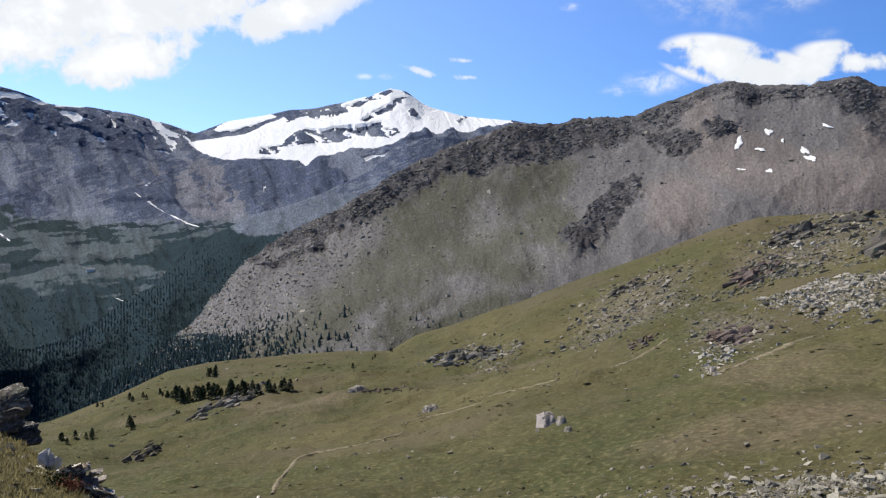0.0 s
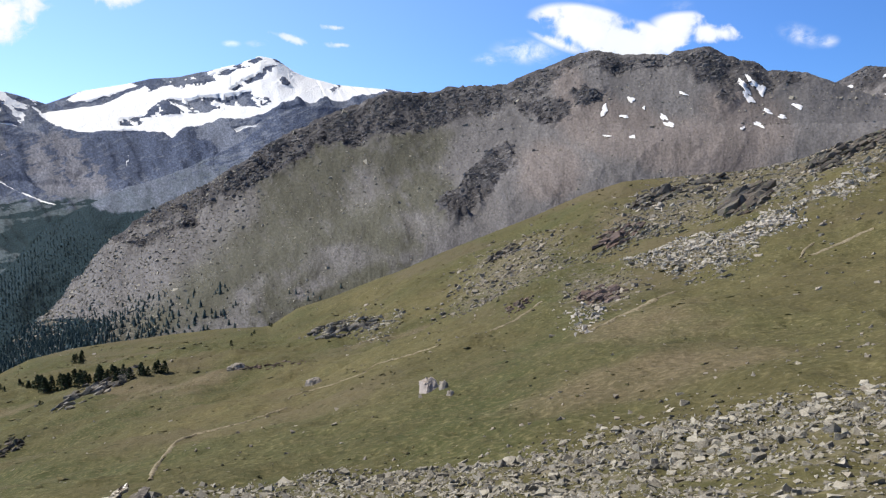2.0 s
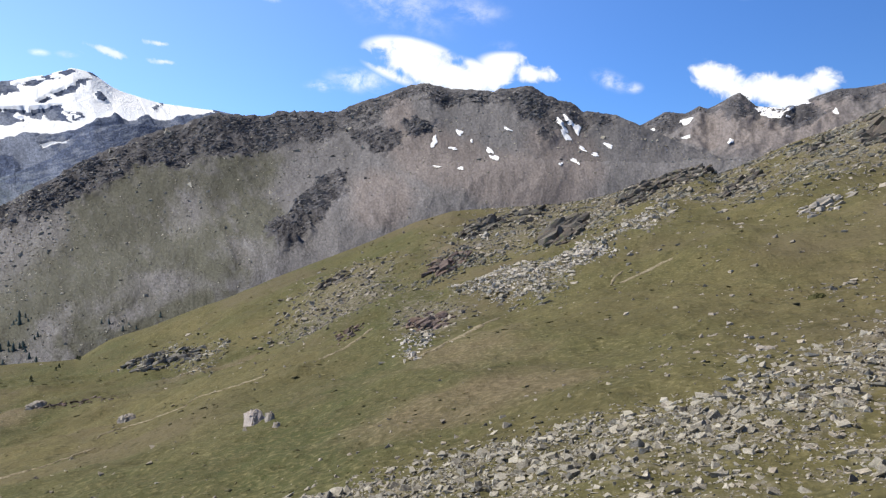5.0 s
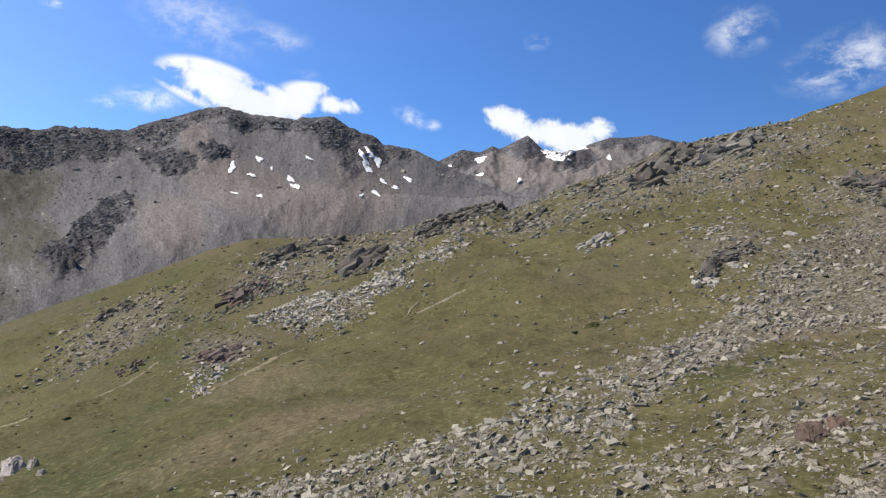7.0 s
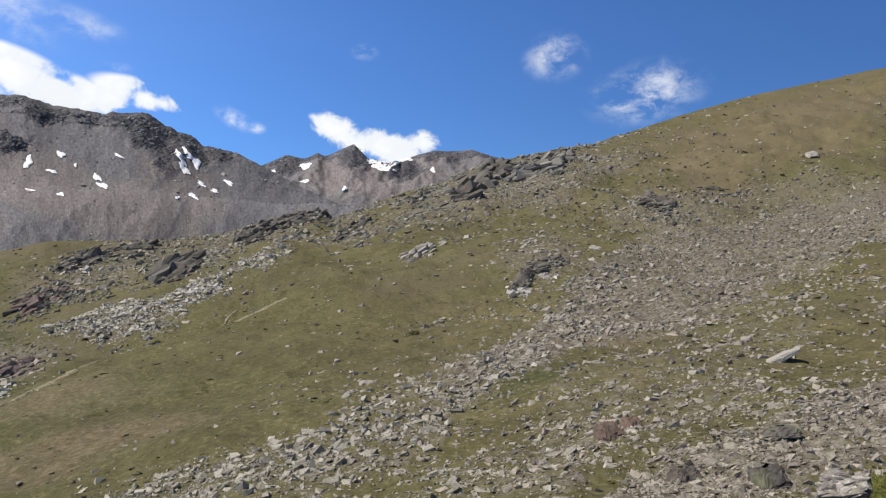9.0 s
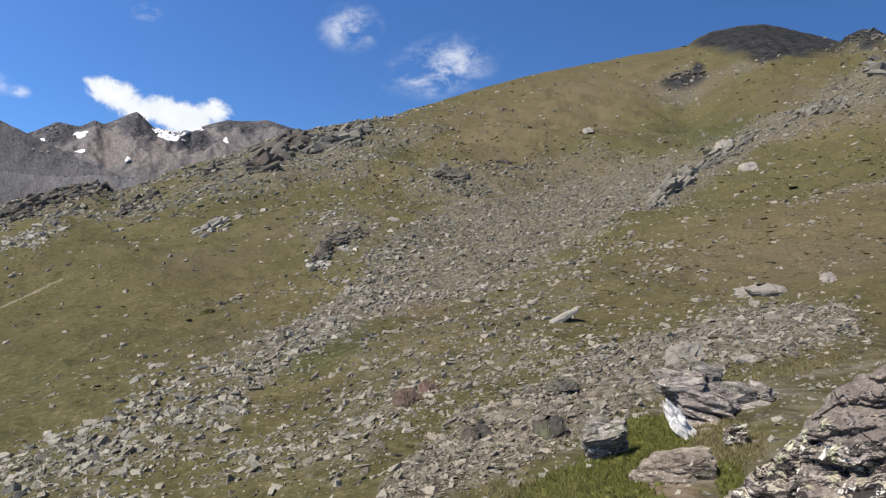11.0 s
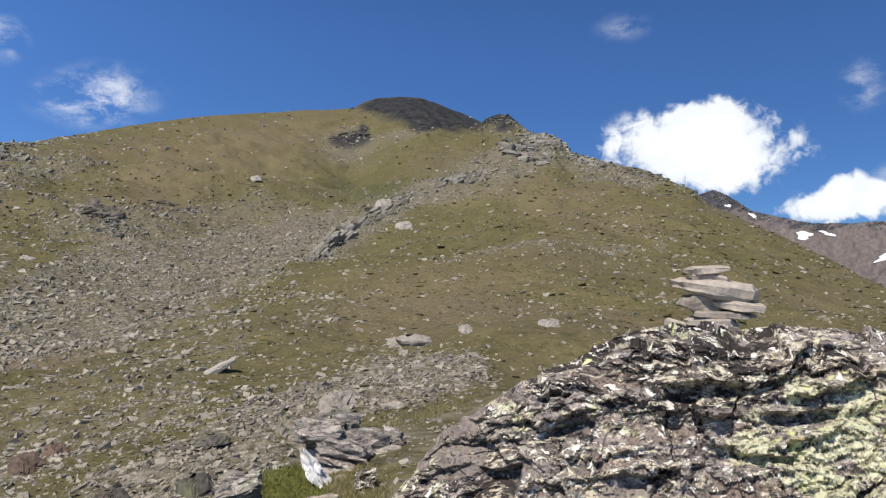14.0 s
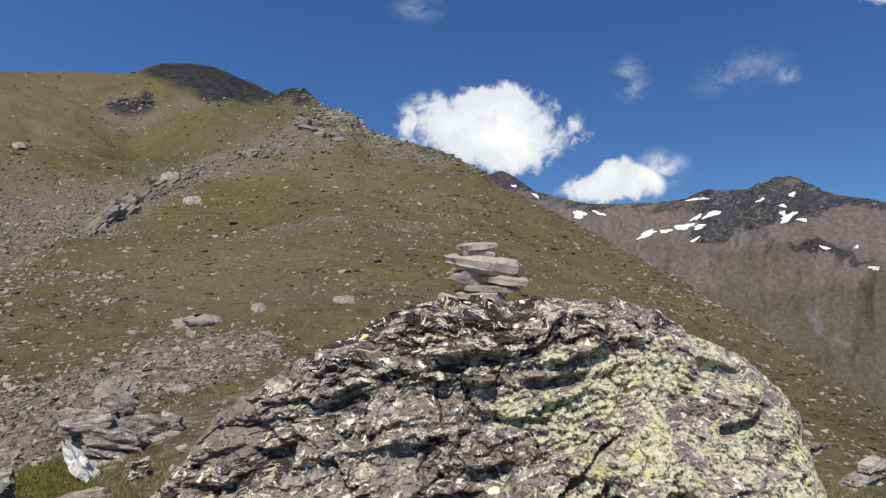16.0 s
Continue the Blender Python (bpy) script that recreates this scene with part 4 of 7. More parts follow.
cirque, cirque_crag = range_of("cirque_mountain", CIRQUE_CREST, 2.5, flat([(30, 4.2), (66, 3.6)], 2100), 30, 66, 71, "far brown rock cirque with snow in its gullies",
                  [(47.3, 8.75, 1.2, 0.3, -8), (48.6, 9.0, 0.6, 0.25, 15)],
                  [(44.01, 8.55, 0.69, 1.29, -10), (45.07, 7.9, 0.6, 0.6, 20), (47.6, 7.01, 2.15, 0.86, 0), (39.51, 8.39, 1.5, 0.64, 10), (50.92, 8.79, 2.15, 0.86, 0)], [(35, -2, 1, 1, 0)], [(46, 7, 6, 3, 0)], [(40, 5.5, 3, 0.5, 0)], rock=ROCK_NEAR)
RANGE_CREST = [(100, 6, 3300), (108, 7, 3300), (111.24, 8.14, 3300), (112.22, 7.66, 3300), (113.79, 6.50, 3300), (115.36, 6.05, 3300), (117.65, 5.46, 3300), (120.28, 5.36, 3300), (122.86, 5.51, 3300), (124.68, 5.66, 3300), (125.54, 6.11, 3300), (126.27, 6.33, 3180), (127.45, 6.16, 3180), (128.20, 6.21, 3180), (128.83, 6.22, 3180), (129.54, 6.62, 3180), (130.20, 6.71, 3180), (130.53, 6.97, 3180), (130.85, 7.03, 3180), (131.18, 6.97, 3180), (131.53, 7.10, 3180), (131.89, 6.93, 3180), (132.17, 6.87, 3180), (132.51, 6.55, 3180), (133.10, 6.36, 3180), (133.58, 5.91, 3180), (134.36, 5.61, 3180), (136.41, 5.20, 3180), (137.31, 4.93, 3180), (146, 4, 3000)]
east, east_crag = range_of("snow_streaked_range", RANGE_CREST, -0.9, flat([(100, -8), (125, -8), (146, -10)], 1100), 100, 146, 91, "brown mountain range with dark summit, snow patches and green foot",
                [(125, -20, 1, 1, 0)],
                [(129.84, 5.11, 5.15, 1.63, 6), (131.65, 5.7, 2.58, 1.29, -5), (126.11, 5.73, 1.72, 0.64, 5), (133.15, 0.9, 3, 0.39, -22), (126.65, 3.09, 1.5, 0.6, 20), (112.01, 7.54, 1.07, 0.64, -30)],
                [(129.23, 0.93, 3.22, 1.29, 5), (133.69, -3.37, 9.87, 3.22, -10), (125.24, -1.97, 4.29, 1.29, -30)],
                [(119.74, 4.04, 6.44, 1.72, -10), (135.88, 2.87, 3, 2.58, -30), (125.29, 1.69, 2.58, 1.07, 0), (113.92, 6.03, 1.72, 1.29, -30)],
                [(133.2, -4.3, 0.9, 0.35, -50), (134.6, -5.6, 0.8, 0.3, -35), (127.67, 3.35, 1.93, 0.3, -10), (125.77, 0.47, 2.58, 0.39, 15), (128.33, 2.66, 1.07, 0.34, -20), (134.39, 3.48, 2.15, 0.43, -25), (123.75, 3.35, 2.58, 0.26, 10)], -1.2)

# ---------------------------------------------------------------- the near hillside
HILL_CREST = [(-36, -12.5, 320), (-26.6, -11.6, 310), (-22.7, -10.3, 300), (-19.0, -8.8, 300), (-16.3, -8.3, 300), (-10.3, -7.9, 300), (-3.1, -7.7, 290), (-1.0, -6.5, 280), (2.9, -5.3, 270), (7, -3.9, 265), (10.1, -2.6, 265),
              (13.8, -1.3, 265), (17.4, 0.0, 265), (20.5, 1.2, 265), (23.5, 2.1, 265), (28.4, 2.4, 270), (31.8, 2.6, 275), (35.2, 3.2, 280)]
HILL_CREST_HIGH = [(37.8, 4.0, 290), (41.7, 4.8, 300), (42.9, 4.3, 310), (45.1, 5.2, 320), (47.6, 6.3, 330), (51.3, 7.5, 345), (54.3, 8.7, 360), (58.5, 9.5, 385), (62.6, 10.1, 420), (65.4, 11.0, 455), (68.7, 11.95, 500), (72.7, 12.8, 550), (76.6, 13.4, 600),
                   (79.1, 13.7, 630), (84.4, 14.25, 690), (85.3, 14.75, 720), (86.3, 15.05, 725), (88, 15.2, 730), (89.6, 15.1, 730), (91.0, 14.65, 725), (92.6, 14.05, 720), (94.2, 13.4, 690), (94.8, 13.7, 565), (95.6, 13.95, 560), (96.5, 13.8, 545), (97.1, 13.3, 540), (98.0, 12.6, 500), (99.8, 12.3, 470), (100.9, 11.2, 450), (103.1, 10.5, 420),
                   (106.6, 9.7, 380), (109.7, 8.2, 340)]
HILL_CREST_RIGHT = [(110.9, 7.1, 325), (114.3, 5.4, 285), (118.5, 3.0, 240), (121.3, 1.3, 210), (124.1, -0.3, 185), (127.9, -2.7, 155), (131.5, -5.0, 130), (134.9, -7.4, 110), (137.0, -9.1, 100), (150, -14, 90), (200, -16, 120), (260, -18, 150), (300, -15, 250)]
CREST = HILL_CREST + HILL_CREST_HIGH + HILL_CREST_RIGHT
SHELF_EDGE = [(-36, -9.0, 10.0), (-30, -9.6, 9.5), (-27.6, -11.5, 9.0), (-25, -14.0, 8.0), (-22.7, -16, 7.2), (-20.9, -18.5, 6.2), (-15, -27, 3.8), (-5, -40, 2.3), (55, -40, 2.3), (62, -24, 4.2), (65.0, -18.9, 6.0), (70.1, -16.6, 7.2), (75.3, -13.8, 8.6),
              (80, -11.6, 10.2), (85.2, -9.6, 12), (89.0, -7.6, 13.5), (93.5, -6.8, 14.5), (97.4, -5.6, 16), (105, -6, 15), (115, -7.5, 13), (125, -10, 11), (137, -14, 9), (200, -20, 5), (280, -20, 5)]
view = np.arange(-37, 141, 0.165)
behind = np.arange(141, 323, 3.0)
bearings = np.concatenate([view, behind])
BANK_FOOT = [(-36, -23, 22), (-20, -25, 18), (0, -28, 14), (40, -27, 13), (60, -24, 13), (70, -21, 15), (80, -18, 18), (90, -14, 22), (100, -12, 26), (120, -13, 22), (137, -15, 14), (200, -24, 14), (280, -24, 18)]
BANK_NEAR = [(-36, -18.5, 60), (-20, -18, 50), (0, -19, 38), (20, -18.5, 30), (40, -15, 28), (60, -11, 32), (75, -8, 36), (90, -5, 45), (100, -4, 50), (110, -5, 44), (120, -7, 36), (137, -12, 22), (200, -20, 30), (280, -20, 50)]
BANK_MIDDLE = [(-36, -15, 140), (-20, -14.5, 120), (0, -13.5, 95), (20, -9.5, 80), (40, -5.5, 80), (60, -2.5, 90), (75, -1, 110), (90, 0.8, 120), (100, 1.8, 115), (110, -0.5, 90), (120, -4, 66), (137, -10.6, 38), (200, -18, 60), (280, -18, 100)]
BANK_FAR = [(-36, -13.2, 230), (-20, -11.8, 200), (0, -10, 170), (10, -7, 165), (20, -4, 160), (30, -0.5, 170), (40, 1.8, 185), (50, 3.7, 195), (60, 5.0, 210), (75, 4.6, 250), (84, 5.2, 270), (90, 6.2, 250), (100, 6.8, 225), (110, 3.8, 190), (120, -1.0, 120), (137, -9.9, 62), (200, -17, 90), (280, -17, 160)]
hill = Land(bearings, [
    [(0, -89.893, 0.003), (180, -89.893, 0.003)],
    [(0, -38.66, 2.0), (180, -38.66, 2.0)],
    SHELF_EDGE,
    [(b, min(e - 14, -21), r * 1.35) if r > 3 else (b, -41, 4.5) for b, e, r in SHELF_EDGE],
    BANK_FOOT,
    BANK_NEAR,
    BANK_MIDDLE,
    BANK_FAR,
    CREST,
    [(b, e - 3, r * 1.12) for b, e, r in CREST],
    [(b, min(-25, e - 30), r * 1.6) for b, e, r in CREST],
], [6, 46, 6, 6, 45, 62, 62, 85, 4, 4], 0.35, True, 4)
hill.line_of = np.maximum(hill.line_of - 1, 0)  # 0: the shelf underfoot, 3 to 6: the slope, 7: its crest
x, y, r = hill.x, hill.y, hill.r
b, e = hill.b, hill.height
crest_h = np.interp(bearings, *zip(*sorted((b, e) for b, e, r in CREST)), period=360)[None]
fade = 0.15 + 0.85 * step(crest_h - e, 0.0, 1.5)
fade[hill.line_of >= 7] = 0.15
wob, wob2 = fbm(x / 26, y / 26, 5, 103), fbm(x / 9, y / 9, 5, 105)
SCREE_BANDS = [
    (1.0, [(-0.32, -19.26, 0.86), (9.99, -19.39, 1.20), (18.67, -19.44, 1.50), (27.39, -16.91, 1.93), (35.67, -15.26, 2.15), (43.25, -13.08, 2.15), (48.98, -10.82, 2.36)]),
    (0.8, [(-13.26, -19.45, 0.51), (-7.68, -19.66, 0.77), (-1.66, -19.89, 1.03), (4.7, -19.91, 1.20)]),
    (0.75, [(5.47, -21.94, 0.94), (22.18, -21.77, 1.93), (34.5, -20.62, 2.36), (44.03, -18.2, 2.57)]),
    (1.0, [(24.31, -4.39, 0.43), (27.7, -3.83, 1.12), (31.03, -3.27, 1.37), (35.09, -1.28, 0.69), (39.35, 0.61, 0.51)]),
    (0.8, [(0.2, -8.74, 0.34), (3.01, -7.93, 0.86), (6.27, -7.94, 0.51)]),
    (1.0, [(32.83, -14.99, 1.07), (39.77, -13.82, 1.50), (44.84, -11.55, 1.63), (49.54, -9.13, 1.54), (53.8, -7.45, 1.46), (58.42, -5.32, 1.46)]),
    (0.95, [(58.42, -5.32, 1.29), (62.12, -2.8, 1.93), (68.74, -0.74, 2.57), (73.12, 1.19, 3.00), (76.9, 3.75, 2.57)]),
    (0.4, [(56.64, -15.43, 1.29), (60.82, -8.96, 2.15), (68.65, -6.3, 2.15), (75.77, -3.01, 1.72)]),
    (0.95, [(63.35, -2.0, 2.57), (70.41, 0.81, 3.86), (74.68, 2.46, 3.22), (79.85, 4.52, 1.80), (83.28, 5.72, 1.07)]),
    (0.55, [(64.29, 5.03, 0.77), (70.5, 6.3, 0.69), (76.88, 6.47, 0.86), (81.16, 6.53, 0.64)]),
    (0.85, [(77.21, 0.29, 0.43), (81.11, 2.79, 1.12), (85.39, 5.24, 1.37), (89.18, 7.62, 0.86), (92.46, 9.09, 0.94), (96.8, 10.4, 1.37), (99.46, 11.72, 0.77)]),
    (0.7, [(99.46, 11.72, 0.77), (103.07, 10.43, 0.56), (107.14, 9.1, 0.43)]),
    (0.6, [(94.79, 2.88, 0.30), (100.14, 3.3, 0.39), (107.77, 3.23, 0.43)]),
    (1.0, [(62.63, -17.64, 1.50), (68.45, -14.56, 2.57), (75.31, -11.57, 2.57), (80.94, -8.73, 1.97), (87.35, -6.21, 1.80), (93.52, -5.34, 1.12)]),
    (0.55, [(49.41, -15.59, 1.72), (58.01, -14.51, 2.57), (63.17, -11.02, 1.29), (67.71, -9.23, 1.20), (72.8, -7.74, 1.20)]),
    (0.6, [(51.37, 6.58, 0.86), (54.79, 7.37, 1.07), (58.98, 7.26, 1.80), (63.08, 8.75, 0.94), (65.86, 9.41, 0.60)]),
]
ROCKY = [
    (28.43, 1.11, 5.58, 1.72, 24), (36.93, 2.84, 5.58, 1.72, 25), (53.34, 6.86, 6.44, 2.15, 22), (58.72, 0.64, 3.43, 1.72, 15), (21.96, -6.29, 3, 1.5, 8), (57.65, 8.1, 5.15, 1.72, 14), (44.21, 3.25, 2.58, 1.29, 30), (15.11, -4.86, 5.15, 2.15, 25),
    (68.82, 5.88, 5.15, 1.29, -5), (84.12, 4.85, 4.29, 1.72, 38), (93.66, 9.02, 5.58, 1.72, 12), (100.56, 11.23, 7.3, 1.29, -12), (84.22, 11.9, 2.58, 0.86, 5), (87.99, 12.22, 2.58, 0.77, 10),
]
scree = bands(b + 1.3 * wob + 0.5 * wob2, e + 0.7 * wob + 0.3 * wob2, SCREE_BANDS) * (hill.line_of[:, None] >= 3)
far_in = step(r, 4, 30)
hill.z = hill.z + fade * (far_in * step(r, 25, 160) * 6.0 * fbm(x / 55, y / 55, 4, 101) + far_in * (0.7 + r / 160) * fbm(x / 14, y / 14, 5, 102, 0.55) + 0.10 * fbm(x / 2.2, y / 2.2, 4, 104) * np.clip(r / 8, 0.4, 3.0)
                          + scree * 0.35 * far_in * np.abs(fbm(x / 2.0, y / 2.0, 3, 107)) * np.clip(r / 40, 0.5, 4))
lush_spots = [(85.43, 8.37, 3.86, 1.5, 0), (58.16, -7.09, 4.29, 1.29, 20), (10.11, -2.56, 5.15, 1.72, 15), (16.25, -6.6, 6.44, 1.72, 10), (-15.13, -9.47, 5.15, 1.29, 0)]
near_lush = [(80, -14.12, 3.65, 1.93, 25), (82.94, -18.5, 2.58, 1.07, 0), (76.07, -17.27, 5.15, 1.93, 15), (85.97, -15.69, 0.94, 1.5, 0)]
near_bare = [(79.93, -18.51, 2.15, 0.94, 0), (81.69, -16.14, 1.93, 0.86, 0), (84.29, -14.51, 2.15, 0.94, 0)]
near = (hill.line_of[:, None] <= 1)
lush = np.where(near, blobs(b + 1.5 * wob2, e + wob2, near_lush, 0.3), np.maximum(blobs(b + wob, e + 0.7 * wob, lush_spots, 0.6) * 0.8, step(b, 50, 12) * step(wob, -0.6, 0.5) * 0.9))
bare = np.where(near, np.maximum(blobs(b + 1.5 * wob2, e + wob2, near_bare, 0.4), 0.35 * step(b, -12, -18)), np.maximum(step(wob, 0.35, 0.7) * 0.35, 0.28 * blobs(b + 2 * wob, e + wob, [(75.5, 10.4, 8.0, 2.2, 16), (101, 7.2, 6.0, 1.4, -18), (90, -0.5, 7.0, 1.6, 5)], 0.8)))
# cloud shadow painted over the summit, and the dark rock lip of the hollow
dark = blobs(b + 0.5 * wob, e + 0.3 * wob, [(90.08, 13.93, 4.72, 1.2, -9), (95.67, 13.36, 1.37, 0.6, -8), (87.19, 14.57, 2.58, 0.6, 8), (84.22, 12.11, 1.72, 0.39, 8), (85.28, 12.47, 0.43, 0.52, 50)], 0.25) * (hill.line_of[:, None] >= 5)
hill.z = hill.z - 7.0 * fade * blobs(b + 0.6 * wob, e + 0.4 * wob, [(85.6, 10.6, 3.2, 1.5, 0)], 0.7) * (hill.line_of[:, None] >= 5)
hill.z = hill.z + dark * fade * (3.0 * ridged(x / 30, y / 30, 5, 109) + 1.5 * ridged(x / 9, y / 9, 4, 110))
hill.build("hillside", GRASS, {"scree": np.where(near, 0.30 + 0.5 * wob2, np.maximum(scree * (0.34 + 0.34 * step(b, 46, 60)), 0.5 * blobs(b + 1.5 * wob, e + wob, ROCKY, 0.7)) + 0.12), "lush": lush, "bare": bare, "dark": dark},
           "olive-brown alpine grass hillside with scree and worn trails", "hillside")


# ---------------------------------------------------------------- helpers for things
rng = np.random.default_rng(7)


def hull_shape(points):
    """Places and triangles of the hull of some points."""
    bm = bmesh.new()
    for p in points:
        bm.verts.new(p)
    bmesh.ops.convex_hull(bm, input=bm.verts)
    loose = [v for v in bm.verts if not v.link_faces]
    bmesh.ops.delete(bm, geom=loose, context="VERTS")
    bmesh.ops.triangulate(bm, faces=bm.faces)
    bm.verts.index_update()
    out = np.array([v.co[:] for v in bm.verts]), np.array([[v.index for v in f.verts] for f in bm.faces])
    bm.free()
    return out


def block_points(n, flatness, power=0.5):
    p = rng.uniform(-1, 1, (n, 3))
    p = np.sign(p) * np.abs(p) ** power
    return p * np.array([1.0, rng.uniform(0.55, 0.95), flatness])


PEBBLES = [hull_shape(block_points(8, rng.uniform(0.35, 0.75), 0.25)) for _ in range(24)]
CHUNKS = [hull_shape(block_points(13, rng.uniform(0.35, 0.8), 0.4) + rng.normal(0, 0.05, (13, 3))) for _ in range(16)]
PLATES = [hull_shape(block_points(8, rng.uniform(0.2, 0.4), 0.35) * np.array([1.5, 0.9, 1.0])) for _ in range(16)]
BLOCKS = [hull_shape(block_points(22, rng.uniform(0.35, 0.8), 0.4)) for _ in range(10)]
FLAGS = [hull_shape(block_points(22, rng.uniform(0.14, 0.3), 0.45)) for _ in range(10)]


def turns(n, lean=0.5):
    """Random turn matrices: any heading, some lean."""
    a, b, c = rng.uniform(0, 2 * np.pi, n), rng.normal(0, lean, n), rng.normal(0, lean, n)
    ca, sa, cb, sb, cc, sc = np.cos(a), np.sin(a), np.cos(b), np.sin(b), np.cos(c), np.sin(c)
    o, l = np.zeros(n), np.ones(n)
    rz = np.stack([np.stack([ca, -sa, o], -1), np.stack([sa, ca, o], -1), np.stack([o, o, l], -1)], 1)
    rx = np.stack([np.stack([l, o, o], -1), np.stack([o, cb, -sb], -1), np.stack([o, sb, cb], -1)], 1)
    ry = np.stack([np.stack([cc, o, sc], -1), np.stack([o, l, o], -1), np.stack([-sc, o, cc], -1)], 1)
    return rz @ rx @ ry


def laid_turns(places, rise=0.35, lean=0.35, spread=0.5):
    """Turn matrices for plates that lie along the slope: their long side to the right, rising that way."""
    n = len(places)
    right = np.arctan2(-places[:, 0], places[:, 1]) + rng.normal(0, spread, n)
    tip, roll = rng.normal(rise, lean * 0.6, n), rng.normal(-0.25, lean, n)
    ca, sa, cb, sb, cc, sc = np.cos(right), np.sin(right), np.cos(roll), np.sin(roll), np.cos(-tip), np.sin(-tip)
    o, l = np.zeros(n), np.ones(n)
    rz = np.stack([np.stack([ca, -sa, o], -1), np.stack([sa, ca, o], -1), np.stack([o, o, l], -1)], 1)
    rx = np.stack([np.stack([l, o, o], -1), np.stack([o, cb, -sb], -1), np.stack([o, sb, cb], -1)], 1)
    ry = np.stack([np.stack([cc, o, sc], -1), np.stack([o, l, o], -1), np.stack([-sc, o, cc], -1)], 1)
    return rz @ ry @ rx


def joined(shapes, places, sizes, spins):
    """Many shapes as one list of places and triangles. sizes: one or three numbers each."""
    which = rng.integers(0, len(shapes), len(places))
    sizes = np.asarray(sizes, float)
    if sizes.ndim == 1:
        sizes = np.repeat(sizes[:, None], 3, 1)
    verts, faces, base = [], [], 0
    for s, (sv, sf) in enumerate(shapes):
        at = np.nonzero(which == s)[0]
        if not len(at):
            continue
        v = np.einsum("nij,nkj->nki", spins[at], sv[None] * sizes[at][:, None, :]) + places[at][:, None, :]
        f = sf[None] + (base + np.arange(len(at)) * len(sv))[:, None, None]
        verts.append(v.reshape(-1, 3))
        faces.append(f.reshape(-1, 3))
        base += len(at) * len(sv)
    return np.vstack(verts), np.vstack(faces)


def stuff(name, verts, faces, material, label, category, smooth=False):
    me = mesh_of(name, verts, faces, smooth)
    me.materials.append(material)
    return tagged(new(name, me), label, category, "", "stuff")


def thing(name, verts, faces, material, label, category, group="", smooth=False):
    """One mesh as a thing, with its origin at its base."""
    verts = np.asarray(verts, float)
    base = np.array([(verts[:, 0].min() + verts[:, 0].max()) / 2, (verts[:, 1].min() + verts[:, 1].max()) / 2, verts[:, 2].min()])
    me = mesh_of(name, verts - base, faces, smooth)
    me.materials.append(material)
    ob = new(name, me)
    ob.location = base
    return tagged(ob, label, category, group)


def scatter(land, weight, n):
    """n places on a land, picked by weight, and their distances."""
    w = np.clip(weight, 0, None).ravel()
    pick = rng.choice(w.size, n, p=w / w.sum())
    rows, cols = np.unravel_index(pick, land.r.shape)
    fr, fc = rng.uniform(0, 1, n), rng.uniform(-0.5, 0.5, n)
    nxt = np.minimum(rows + 1, land.r.shape[0] - 1)
    r = land.r[rows, cols] * (1 - fr) + land.r[nxt, cols] * fr
    z = land.z[rows, cols] * (1 - fr) + land.z[nxt, cols] * fr
    b = np.radians(land.b[rows, cols] + fc * 0.12)
    return np.stack([r * np.sin(b), r * np.cos(b), z], -1), r


def frame_at(place):
    """Unit vectors to the right and away, seen from where the walker stands."""
    away = Vector((place[0], place[1], 0)).normalized()
    return Vector((away.y, -away.x, 0)), away


def strata(s, along, seed, spacing=0.12, amount=0.06):
    """How far the edges of bedded rock stand out, for a height s across the beds and a place along them."""
    s = s + 0.35 * spacing * fbm(along * 1.3, s * 2.0, 4, seed)
    layer = np.floor(s / spacing)
    t = s / spacing - layer
    own = lattice(layer, np.floor(along * 1.1 + 0.37 * layer), seed + 3) * 0.5 + 0.5
    return amount * (0.15 + 1.1 * own) * (1 - np.exp(-5 * t)) * (1 - 0.5 * t ** 3)


def cells(x, y, seed):
    """Distance to the edge between the two nearest cells of a jittered grid, and the nearest cell's own number."""
    ix, iy = np.floor(x), np.floor(y)
    d1, d2, own = np.full(x.shape, 9.0), np.full(x.shape, 9.0), np.zeros(x.shape)
    for i in (-1, 0, 1):
        for j in (-1, 0, 1):
            cx, cy = ix + i, iy + j
            d = np.hypot(cx + 0.5 + 0.45 * lattice(cx, cy, seed) - x, cy + 0.5 + 0.45 * lattice(cx, cy, seed + 1) - y)
            closer = d < d1
            d2 = np.where(closer, d1, np.minimum(d2, d))
            own = np.where(closer, lattice(cx, cy, seed + 2), own)
            d1 = np.where(closer, d, d1)
    return d2 - d1, own


def grid_faces(rows, cols, wrap=False):
    i = np.arange(rows * cols).reshape(rows, cols)
    if wrap:
        i = np.hstack([i, i[:, :1]])
    return np.stack([i[:-1, :-1], i[:-1, 1:], i[1:, 1:], i[1:, :-1]], -1).reshape(-1, 4)


